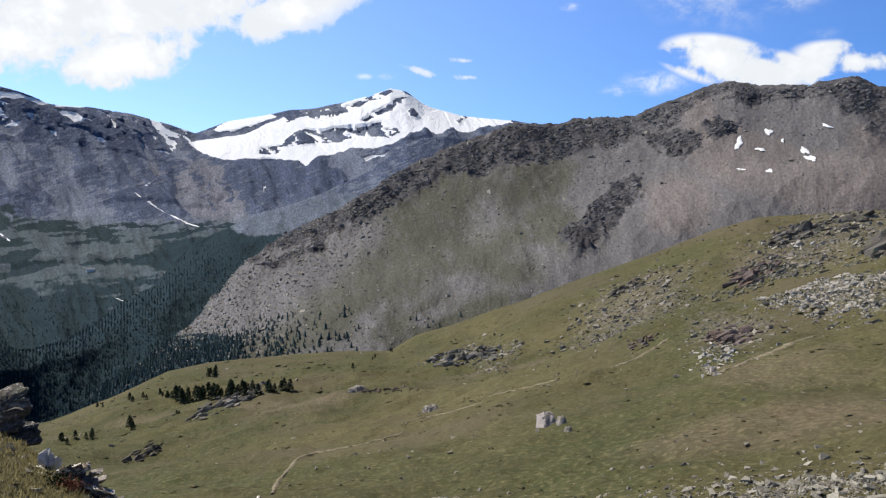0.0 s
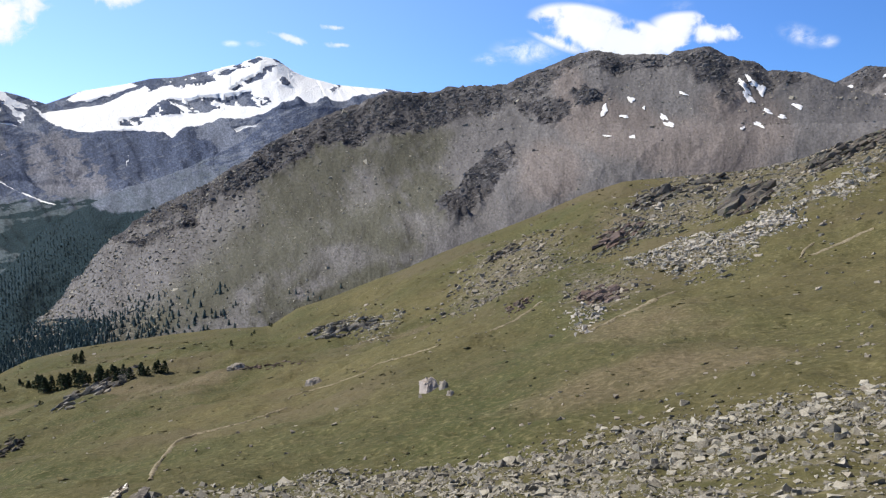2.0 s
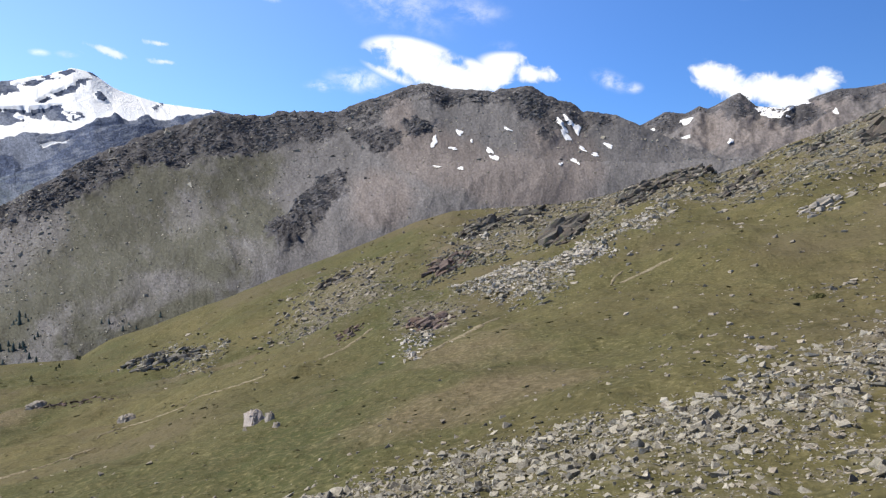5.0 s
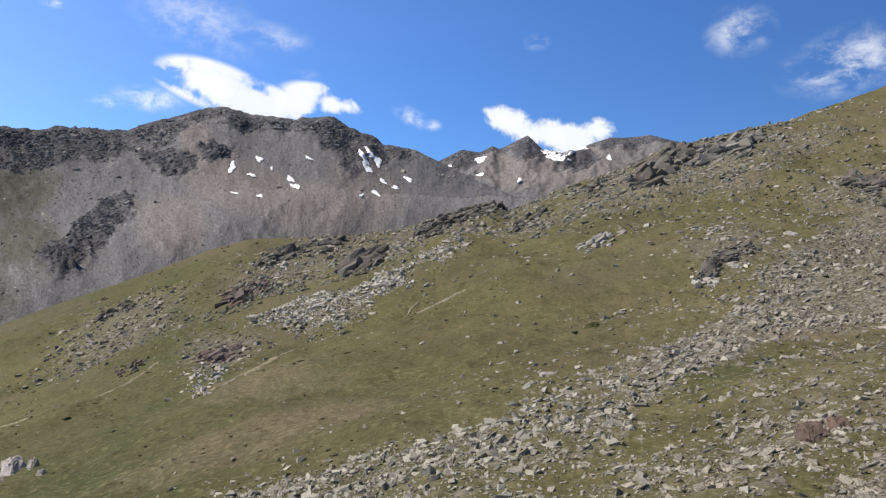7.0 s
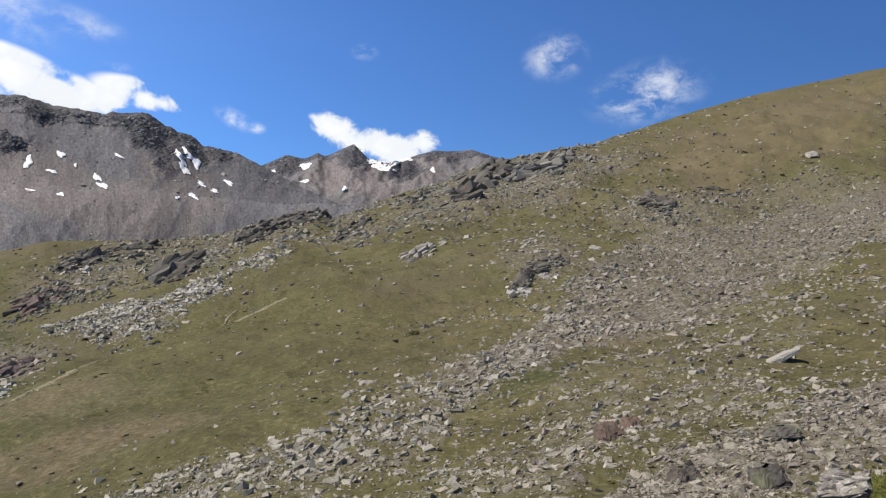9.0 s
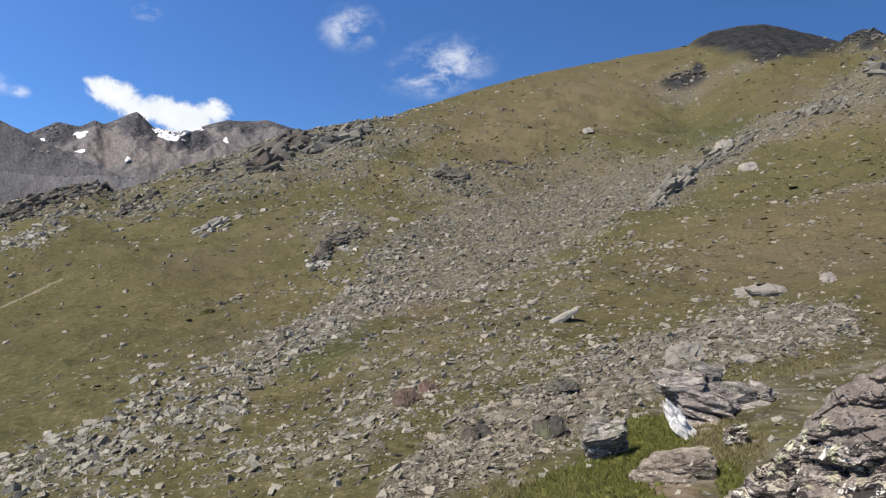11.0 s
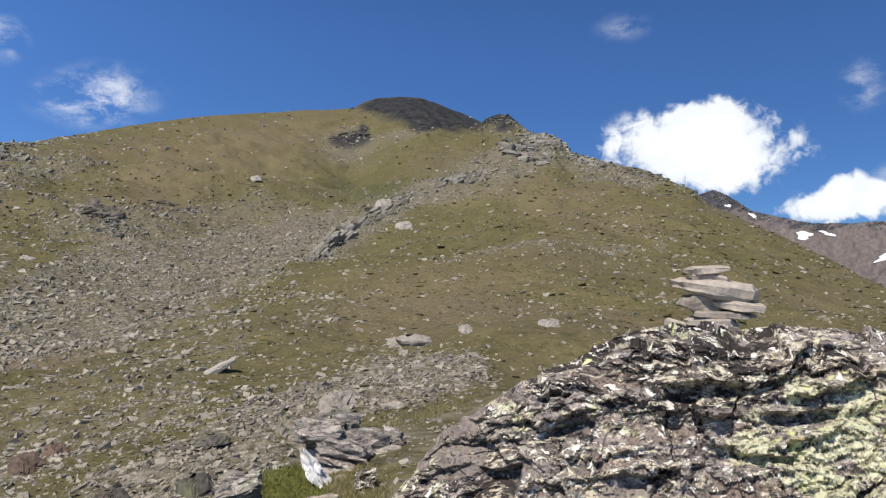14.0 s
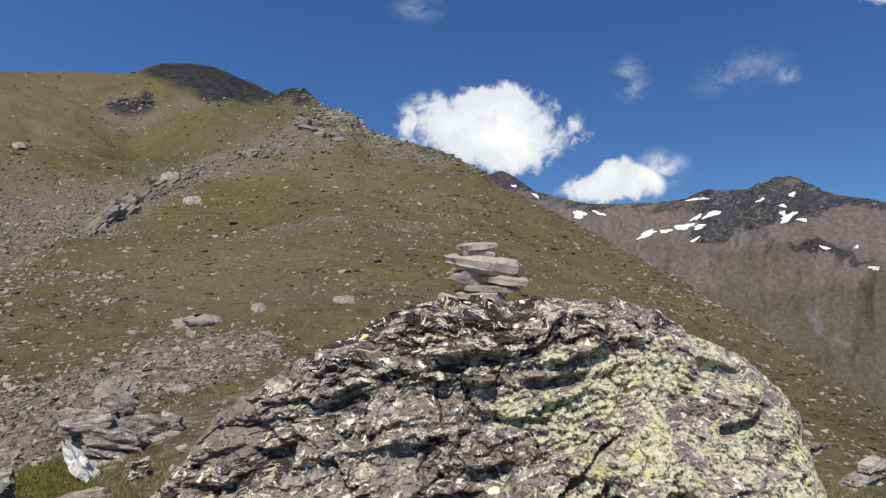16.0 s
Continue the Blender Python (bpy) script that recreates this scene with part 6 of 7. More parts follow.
for spot, n, label, material in (
        ((67.36, 5.58, 1.29, 0.43, -5), 10, "dark rock teeth below the grass dome", None), ((71.35, 6.38, 1.72, 0.39, -10), 10, "dark rubble ledge below the grass dome", None), ((84.14, 12.23, 1.55, 0.3, 8), 12, "dark rock lip of a hollow near the top", None),
        ((83.26, 4.24, 2.15, 0.77, 42), 18, "grey rocky rib climbing the slope", RIB), ((86.88, 6.66, 2.58, 0.56, 30), 18, "grey rocky rib with pale blocks", RIB), ((92.86, 9.07, 2.58, 0.52, 15), 14, "dark rubble rib near the ridge", RIB),
        ((99.09, 11.94, 1.93, 0.52, -8), 20, "broken grey rock crest on the skyline", RIB), ((97.57, 11.11, 2.15, 0.69, -20), 18, "grey rubble under the skyline crest", RIB), ((102.36, 10.38, 1.72, 0.34, -12), 14, "jagged grey blocks along the skyline", RIB),
        ((106.15, 9.38, 2.15, 0.34, -14), 16, "jagged dark blocks along the skyline", None), ((95.59, 13.4, 1.12, 0.3, -6), 10, "dark rock knob beside the summit", None), ((59.65, 9.37, 2.15, 0.34, 8), 10, "grey rock edge on the skyline shoulder", None),
        ((2.47, -8.22, 2.66, 0.64, 8), 18, "grey boulder heap in the meadow", RIB), ((14.72, -2.93, 1.37, 0.43, 26), 8, "long dark slab ledge in grass", None), ((-3.1, -10.63, 3.22, 0.26, 4), 12, "low rock strip along the meadow", RUST),
        ((-14.93, -11.15, 3.22, 0.6, 22), 22, "dark rock bank under a row of pines", RIB), ((-20.69, -14.26, 1.46, 0.52, 22), 10, "grey layered rock beside the meadow", None), ((110.3, 8.19, 1.29, 0.3, -30), 10, "dark blocks on the falling skyline", None)):
    outcrop(*spot, n, label, material)
# ---------------------------------------------------------------- snow patches
def snow_patch(land, bearing, height, wide, high, tilt, label):
    rim, rings = 28, 5
    c, s = math.cos(radians(tilt)), math.sin(radians(tilt))
    phase = rng.uniform(0, 6.28, 4)
    verts = []
    for j in range(rings):
        for i in range(rim):
            a = 2 * math.pi * i / rim
            q = (j + 0.15) / (rings - 0.85) * (1 + 0.22 * math.sin(2 * a + phase[0]) + 0.2 * math.sin(3 * a + phase[1]) + 0.13 * math.sin(5 * a + phase[2]) + 0.08 * math.sin(9 * a + phase[3]))
            u, v = 0.85 * wide * q * math.cos(a), 0.85 * high * q * math.sin(a)
            p = land.at(bearing + u * c - v * s, height + u * s + v * c, 1)
            toward = (Vector((0, 0, EYE)) - p).normalized()
            lift = 5.0 * (1 - 0.7 * (j / (rings - 1)) ** 4)
            verts.append(p + toward * lift * (p.length / 1500) + Vector((0, 0, 1.0)))
    faces = []
    for j in range(rings - 1):
        for i in range(rim):
            i1 = (i + 1) % rim
            faces += [[j * rim + i, (j + 1) * rim + i, (j + 1) * rim + i1], [j * rim + i, (j + 1) * rim + i1, j * rim + i1]]
    faces += [[0, i, i + 1] for i in range(1, rim - 1)]
    return thing("snow_patch", [v[:] for v in verts], faces, SNOW, label, "snow", "snow patches on the ridge", True)


for spot in ((22.3, 7.39, 0.26, 0.47, -8), (24.23, 8.04, 0.26, 0.26, 0), (23.71, 6.87, 0.34, 0.13, -8), (26.49, 6.65, 0.21, 0.34, 35), (26.87, 6.11, 0.39, 0.21, -25), (24.29, 5.35, 0.21, 0.17, 0), (22.47, 5.51, 0.3, 0.09, -4), (25.13, 7.4, 0.13, 0.13, 0), (27.86, 8.22, 0.34, 0.11, -20)):
    snow_patch(ridge, *spot, "small white snow patch on the brown scree slope")
for spot in ((31.91, 8.43, 0.21, 0.69, 35), (32.42, 8.69, 0.17, 0.77, 35), (33.02, 8.07, 0.26, 0.52, 35), (32.21, 7.59, 0.26, 0.52, 45), (32.85, 5.69, 0.52, 0.13, -28), (31.79, 5.51, 0.17, 0.13, 0), (33.41, 6.59, 0.39, 0.13, -30), (34.35, 6.13, 0.34, 0.13, -20), (35.29, 6.77, 0.52, 0.13, -30)):
    snow_patch(ridge, *spot, "streak of old snow in a gully of the ridge")


for spot in ((32.63, 8.15, 1.37, 0.34, -55), (32.98, 7.52, 0.43, 0.6, 20), (35.98, 7.54, 0.77, 0.21, -15), (38.22, 7.67, 0.43, 0.26, 0), (40.8, 8.25, 0.6, 0.21, 10), (46.55, 8.38, 1.07, 0.34, -10), (47.61, 8.77, 0.86, 0.26, 20), (48.44, 9, 0.43, 0.17, 0), (45.71, 8.73, 0.43, 0.21, -40), (36.93, 6.69, 0.52, 0.13, -10), (40.8, 7.11, 0.34, 0.13, 0), (43.79, 6.66, 0.26, 0.17, 0), (50.42, 8.19, 0.21, 0.21, 0), (35.85, 5.75, 0.6, 0.13, -10)):
    snow_patch(cirque, *spot, "old snow lying in the cirque's gullies")
for spot in ((125.53, 5.63, 0.77, 0.13, 5), (117.06, 4.71, 0.6, 0.3, -15), (118.52, 4.77, 0.52, 0.13, -20), (121.96, 3.17, 0.86, 0.21, 20), (123.27, 3.36, 0.43, 0.17, 10), (124.54, 3.66, 0.69, 0.26, 15), (125.62, 3.64, 0.52, 0.17, 15), (126.48, 4.51, 0.86, 0.17, 15), (131.45, 4.15, 0.77, 0.21, 30), (125.4, 4.29, 0.43, 0.17, 30), (131.72, 5.7, 0.26, 0.17, 0), (131.11, 4.95, 0.26, 0.13, 0), (129.67, 5.4, 0.43, 0.09, 30), (133.68, 1.97, 0.34, 0.13, -10), (135.53, 2.01, 0.17, 0.13, 0), (136.55, 0.57, 0.34, 0.17, 0), (125.3, 2.71, 0.34, 0.13, 30), (131.1, 4.44, 0.21, 0.21, 0), (112.22, 6.9, 0.21, 0.13, 0), (113.83, 6.16, 0.34, 0.13, -30), (132.33, 3.93, 0.34, 0.13, 0)):
    snow_patch(east, *spot, "patch of old snow on the far brown range")


# ---------------------------------------------------------------- trees
def crown_shape(clumps, seed):
    """A ragged pine crown, one unit high, of many small needle clumps."""
    g = np.random.default_rng(seed)
    verts, faces, base = [], [], 0
    for j in range(clumps):
        t = g.uniform(0.1, 1.0)
        reach = (0.30 * (1 - t) ** 0.7 + 0.03) * (0.75 + 0.5 * g.uniform())
        a = g.uniform(0, 6.283)
        q = math.sqrt(g.uniform(0.1, 1.0)) * reach
        at = np.array([q * math.cos(a), q * math.sin(a), t * 0.95])
        p = g.normal(0, 1, (6, 3))
        p = p / np.linalg.norm(p, axis=1)[:, None] * np.array([0.075, 0.075, 0.05]) * g.uniform(0.7, 1.3)
        f = np.array([[0, 1, 2], [0, 2, 3], [0, 3, 4], [5, 2, 1], [5, 3, 2], [5, 4, 3]])
        verts.append(p + at)
        faces.append(f + base)
        base += 6
    return np.vstack(verts), np.vstack(faces)


def pine(seed):
    """A stone pine one metre high: trunk and crown."""
    root = new("pine_tree")
    bm = bmesh.new()
    bmesh.ops.create_cone(bm, segments=7, radius1=0.035, radius2=0.008, depth=0.9, cap_ends=True)
    bmesh.ops.translate(bm, verts=bm.verts, vec=(0, 0, 0.4))
    for j in range(5):
        limb = bmesh.ops.create_cone(bm, segments=4, radius1=0.010, radius2=0.003, depth=0.22, cap_ends=True)["verts"]
        bmesh.ops.transform(bm, verts=limb, matrix=pose(0, 0, 0.2 + 0.12 * j, 0, 0, j * 137) @ pose(0, 0, 0, 0, 62, 0) @ pose(0, 0, 0.11))
    trunk_mesh = bpy.data.meshes.new("trunk")
    bm.to_mesh(trunk_mesh)
    bm.free()
    trunk_mesh.materials.append(BARK)
    trunk = new("trunk", trunk_mesh)
    trunk.parent = root
    crown_mesh = mesh_of("crown", *crown_shape(170, seed), False)
    crown_mesh.materials.append(NEEDLES)
    crown = new("crown", crown_mesh)
    crown.parent = root
    return tagged(root, "dark green stone pine standing on the meadow slope", "tree", "pines on the meadow")


kinds = [pine(s) for s in (1, 2, 3)]
used = set()
# bearing, height, how many, how far they spread and how tall they stand in degrees
TREES = [(-17.09, -10.76, 13, 1.55, 1.18), (-14.93, -10.52, 11, 1.29, 1.12), (-12.11, -10.48, 11, 1.63, 1.00), (-16.23, -9.09, 5, 0.77, 0.75), (-20.21, -10.56, 7, 1.46, 0.62), (-19.39, -10.42, 3, 0.34, 0.50), (-21.43, -12.38, 3, 0.43, 0.87), (-24.48, -12.96, 5, 1.12, 0.75), (-25.53, -12.74, 2, 0.52, 0.62), (-5.87, -8.93, 1, 0.04, 0.50), (-4.47, -8.40, 2, 0.26, 0.50), (-3.11, -7.79, 2, 0.26, 0.37), (-23.43, -10.97, 2, 0.26, 0.50), (-18.44, -11.57, 2, 0.43, 0.50)]
for at_b, at_e, n, apart, tall in TREES:
    for j in range(n):
        bb, ee = at_b + (rng.uniform(-1, 1) if n > 1 else 0) * apart, at_e + rng.uniform(-0.26, 0.17)
        p = hill.at(bb, ee, 3)
        size = math.hypot(p.x, p.y) * math.radians(tall) * 0.82 * rng.uniform(0.65, 1.25)
        kind = rng.integers(0, 3)
        m = Matrix.LocRotScale(p - Vector((0, 0, 0.05 * size)), Euler((0, 0, rng.uniform(0, 6.28))), Vector((size, size, size)) * 1.0)
        if kind not in used:
            used.add(kind)
            kinds[kind].matrix_basis = m
        else:
            t = copy_thing(kinds[kind], Matrix.Identity(4))
            t.matrix_basis = m
SPRUCE = []
for s in range(5):
    sv, sf = crown_shape(7, 50 + s)
    parts_v, parts_f, base = [], [], 0
    for j in range(3):
        p = np.array([[math.cos(a) * (0.30 - 0.07 * j) * rng.uniform(0.7, 1.3), math.sin(a) * (0.30 - 0.07 * j) * rng.uniform(0.7, 1.3), 0.12 + 0.26 * j + rng.uniform(-0.05, 0.05)] for a in np.arange(6) * 1.047] + [[0, 0, 0.5 + 0.27 * j]])
        parts_v.append(p)
        parts_f.append(np.array([[i, (i + 1) % 6, 6] for i in range(6)]) + base)
        base += 7
    SPRUCE.append((np.vstack(parts_v), np.vstack(parts_f)))


# bluer and paler than the near needles: distant haze painted into the colour
FAR_NEEDLES = foliage("hazed_needles", (0.060, 0.098, 0.100), (0.125, 0.172, 0.170), 0.5)


def forest(name, land, weight, n, tall, label):
    places, dist = scatter(land, weight, n)
    h = tall * np.exp(rng.normal(0, 0.28, n))
    verts, faces = joined(SPRUCE, places - np.stack([0 * h, 0 * h, 0.08 * h], -1), h, turns(n, 0.04))
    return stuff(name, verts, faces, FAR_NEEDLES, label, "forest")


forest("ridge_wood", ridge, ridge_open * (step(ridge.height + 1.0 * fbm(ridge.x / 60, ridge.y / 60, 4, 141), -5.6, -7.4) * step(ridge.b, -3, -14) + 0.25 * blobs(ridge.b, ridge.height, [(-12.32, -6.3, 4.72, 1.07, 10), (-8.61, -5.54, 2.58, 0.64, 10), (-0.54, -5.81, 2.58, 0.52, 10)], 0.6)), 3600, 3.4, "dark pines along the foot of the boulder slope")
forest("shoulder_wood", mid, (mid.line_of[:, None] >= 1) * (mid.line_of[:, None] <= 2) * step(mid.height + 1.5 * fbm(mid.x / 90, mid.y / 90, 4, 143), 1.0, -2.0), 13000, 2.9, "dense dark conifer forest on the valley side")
forest("valley_wood", far, (far.line_of[:, None] >= 1) * (far.line_of[:, None] <= 2) * wood_shade_far * step(far.r, 2600, 2000), 13000, 3.5, "conifer forest on the valley floor")

# the hut in the valley
def hut():
    p = far.at(-24.14, -1.67, 1)
    p.z += 2
    root = new("mountain_hut")
    root.matrix_basis = Matrix.Translation(p) @ pose(0, 0, 0, 0, 0, 30) @ Matrix.Scale(0.6, 4)
    plaster, hk = surface("white_plaster")
    finish(hk, hk.mix(hk.noise(hk.add("ShaderNodeNewGeometry").outputs["Position"], 0.4), (0.7, 0.69, 0.66, 1), (0.82, 0.81, 0.79, 1)), 0.8)
    slate, hk = surface("grey_roof")
    finish(hk, hk.mix(hk.noise(hk.add("ShaderNodeNewGeometry").outputs["Position"], 0.8), (0.25, 0.25, 0.26, 1), (0.4, 0.4, 0.4, 1)), 0.6)
    bm = bmesh.new()
    bmesh.ops.create_cube(bm, size=1)
    bmesh.ops.transform(bm, verts=bm.verts, matrix=Matrix.Diagonal((34, 14, 16, 1)))
    m1 = bpy.data.meshes.new("wall")
    bm.to_mesh(m1)
    bm.free()
    m1.materials.append(plaster)
    new("wall", m1).parent = root
    m2 = mesh_of("roof", [(-18, -8.5, 7), (18, -8.5, 7), (18, 8.5, 7), (-18, 8.5, 7), (-18, 0, 14), (18, 0, 14)], [[0, 1, 5], [0, 5, 4], [2, 3, 4], [2, 4, 5], [1, 2, 5], [3, 0, 4], [0, 2, 1], [0, 3, 2]], False)
    m2.materials.append(slate)
    new("roof", m2).parent = root
    tagged(root, "small white mountain hut far down in the valley", "building")


hut()


# ---------------------------------------------------------------- the lichened rock with the cairn
ROCK_FACING = 108.0
ROCK_AWAY = np.array([math.sin(radians(ROCK_FACING)), math.cos(radians(ROCK_FACING)), 0])
ROCK_RIGHT = np.array([ROCK_AWAY[1], -ROCK_AWAY[0], 0])
ROCK_MID = ROCK_AWAY * 5.45
PROFILE = [(-2.75, -0.7), (-2.35, -0.25), (-2.1, 0.12), (-1.53, 0.72), (-1.15, 0.98), (-0.8, 1.2), (-0.44, 1.36), (-0.17, 1.43), (0.17, 1.46), (0.5, 1.48), (0.88, 1.47), (1.15, 1.43), (1.3, 1.39), (1.51, 1.24), (1.87, 1.05), (2.03, 0.88), (2.2, 0.72), (2.3, 0.36), (2.5, -0.2), (2.75, -0.7)]
FALL = [(-2.1, -0.25), (-1.75, 0.05), (-1.45, 0.25), (-1.2, 0.40), (-0.95, 0.55), (-0.7, 0.69), (-0.45, 0.83), (-0.22, 0.945), (0.0, 1.0), (0.3, 0.99), (0.8, 0.82), (1.4, 0.4), (2.2, -0.3)]
BED_LINE = [(-2.6, -0.75), (-1.8, -0.36), (-1.2, -0.16), (-0.5, -0.02), (0.3, 0.0), (0.9, 0.10), (1.4, 0.12), (1.9, 0.0), (2.5, -0.25)]
# hollows under the ledges: along, height, half width, half height, slope, depth
HOLLOWS = [(0.06, 1.10, 0.27, 0.050, 0.06, 0.26), (-1.20, 0.60, 0.15, 0.045, 0.25, 0.20), (-0.30, 0.64, 0.17, 0.045, 0.05, 0.20), (-0.22, 0.42, 0.42, 0.030, 0.03, 0.22), (0.20, 0.53, 0.17, 0.055, 0.22, 0.18),
           (0.79, 0.57, 0.26, 0.016, 0.62, 0.16), (1.69, 1.02, 0.16, 0.042, -0.30, 0.20), (0.62, 1.00, 0.24, 0.032, 0.10, 0.16), (1.80, 0.71, 0.14, 0.030, 0.10, 0.16), (1.25, 0.42, 0.20, 0.020, 0.10, 0.14), (-0.75, 0.86, 0.20, 0.018, 0.25, 0.12),
           (-1.55, 0.40, 0.16, 0.025, 0.35, 0.14), (0.42, 0.80, 0.22, 0.022, 0.05, 0.14), (-0.55, 0.24, 0.30, 0.030, 0.08, 0.18)]


def sawteeth(s, along, seed, spacing, length, depth):
    """Bedded plates whose lower edges stand out over the plate below, and each plate's own number."""
    s = s + 0.85 * spacing * fbm(along * length * 1.5, s * 3.5, 5, seed, 0.65)
    layer = np.floor(s / spacing)
    t = s / spacing - layer
    own = value_noise(along * length + 7.31 * layer, layer * 3.17 + 0.5, seed + 3) + 0.5 * value_noise(along * length * 2.7 + 3.1 * layer, layer * 1.7, seed + 4)
    own = np.clip(0.30 + 0.95 * own, 0, 1)
    return depth * own * (1 - t) ** 0.8 * step(t, 0.0, 0.05), own


def lichen_boulder():
    cols, rows = 600, 300
    vv = np.interp(np.linspace(0, 1, rows), [0, 0.08, 0.80, 0.88, 1], [-2.1, -1.75, -0.02, 0.35, 2.2])
    u, v = np.meshgrid(np.linspace(-2.75, 2.75, cols), vv)
    wu = u + 0.07 * fbm(u * 0.9, v * 0.9, 3, 201)
    wv = v + 0.13 * fbm(u * 0.8 + 5, v * 0.8, 3, 202)
    top = np.interp(wu, *zip(*PROFILE))
    z = -0.6 + (top + 0.6) * np.clip(np.interp(wv, *zip(*FALL)), -0.4, 1)
    z = z + 0.10 * fbm(u * 1.6, v * 1.6, 4, 203) * np.clip(-v, 0, 1)
    s = z - np.interp(u, *zip(*BED_LINE)) + 0.05 * fbm(u * 2.2, z * 2.2, 5, 214, 0.6)
    calm = step(u, 0.75, 1.25) * step(z, 1.25, 1.0)
    out, plate = 0.0, 0.0
    for seed, spacing, length, depth, keep in ((205, 0.27, 1.0, 0.20, 0.55), (206, 0.115, 1.7, 0.085, 0.4), (213, 0.046, 3.2, 0.036, 0.35), (218, 0.021, 5.0, 0.014, 0.5)):
        o, own = sawteeth(s, u + 0.3 * v, seed, spacing, length, depth)
        out = out + o * (1 - (1 - keep) * calm)
        plate = plate + own * 0.25
    for hu, hz, wide, high, slope, deep in HOLLOWS:
        x, y = (u - hu) / wide, (z - hz - slope * (u - hu) + 0.02 * fbm(u * 7, z * 7, 3, 231)) / high
        out = out - deep * step(x * x, 1.15, 0.2) * np.where(y > 0, step(y, 1.0, 0.72), step(y, -2.6, 0.1))
    crack = np.abs(fbm(u * 1.1 + 0.7 * s, s * 2.4 - 0.6 * u, 4, 207))
    out = out - 0.05 * step(crack, 0.022, 0.0) + 0.075 * ridged(u * 2.3 + s, z * 4.2, 5, 209) * (1 - 0.45 * calm) + 0.018 * ridged(u * 9 + 2 * s, z * 15, 4, 210) + 0.012 * fbm(u * 22, z * 30, 3, 219)
    for scale, seed, proud in ((2.6, 226, 0.06), (6.0, 229, 0.03)):
        edge, own = cells(u * scale * 0.7 + 0.5 * fbm(u * 4, z * 4, 3, seed), z * scale * 1.5 + 0.5 * fbm(u * 4, z * 4, 3, seed + 1), seed)
        out = out + proud * own * (1 - 0.5 * calm)
    edge, own = cells(u * 1.7 + 0.4 * fbm(u * 3, z * 3, 3, 223), s * 3.0 + 0.3 * fbm(u * 3, z * 3, 3, 224), 220)
    out = out + 0.09 * own * (1 - 0.6 * calm) - 0.02 * step(edge, 0.04, 0.0)
    crest = 0.22 + 0.78 * step(v, -0.02, -0.35)
    crest = crest * step(v, 0.9, 0.2)
    side = np.clip(u / 2.4, -1, 1)
    push = -0.86 * ROCK_AWAY + 0.5 * (side ** 3)[..., None] * ROCK_RIGHT + np.array([0, 0, 0.18])
    p = (u * (1 + 0.19 * np.minimum(v, 0)))[..., None] * ROCK_RIGHT + v[..., None] * ROCK_AWAY + z[..., None] * np.array([0, 0, 1.0]) + ROCK_MID
    p = p + push * (out * crest)[..., None]
    top_lip, own = sawteeth(s * 0 + 0.6 * u + 0.25 * v + 0.2 * fbm(u, v, 3, 241), v, 240, 0.16, 1.5, 0.06)
    p = p + np.array([0, 0, 1.0]) * ((top_lip - 0.022 + 0.025 * fbm(u * 7, v * 3, 4, 243)) * step(np.abs(v), 0.6, 0.15))[..., None]
    me = mesh_of("lichen_boulder", p.reshape(-1, 3), grid_faces(rows, cols), False)
    soot = 0.95 * step(z, 0.85, 1.15) * step(u, 1.0, 0.2) * step(u, -1.4, -0.8) + 0.55 * step(u, -0.9, -1.6) + 0.5 * step(fbm(u * 0.9 + 3, z * 1.4, 4, 215), 0.05, 0.5)
    lichen = step(u, -0.1, 0.7) * step(z, 1.36, 1.0) * (0.62 + 0.7 * fbm(u * 1.3, z * 1.6, 3, 211)) + 0.35 * step(fbm(u * 1.5, z * 2.0, 3, 212), 0.05, 0.5)
    bare = step(u, 0.55, 0.9) * step(u, 1.75, 1.3) * step(z, 0.75, 0.45) * (0.6 + 0.8 * fbm(u * 1.7, z * 2.0, 3, 216)) + step(fbm(u * 0.8 + 9, s * 2.2, 4, 217), 0.22, 0.5)
    for key, value, lo, hi in (("soot", soot, 0, 1), ("lichen", lichen, 0, 1.2), ("bare", bare, 0, 1), ("along", u + 0.3 * v, -9, 9), ("bed", s, -9, 9), ("plate", plate, 0, 1)):
        a = me.attributes.new(key, "FLOAT", "POINT")
        a.data.foreach_set("value", np.clip(value, lo, hi).astype(np.float32).ravel())
    me.materials.append(LICHEN_HUMP)
    return tagged(new("lichen_boulder", me), "dark bedded rock hump with white and yellow-green lichen", "rock"), p


rock, rock_points = lichen_boulder()


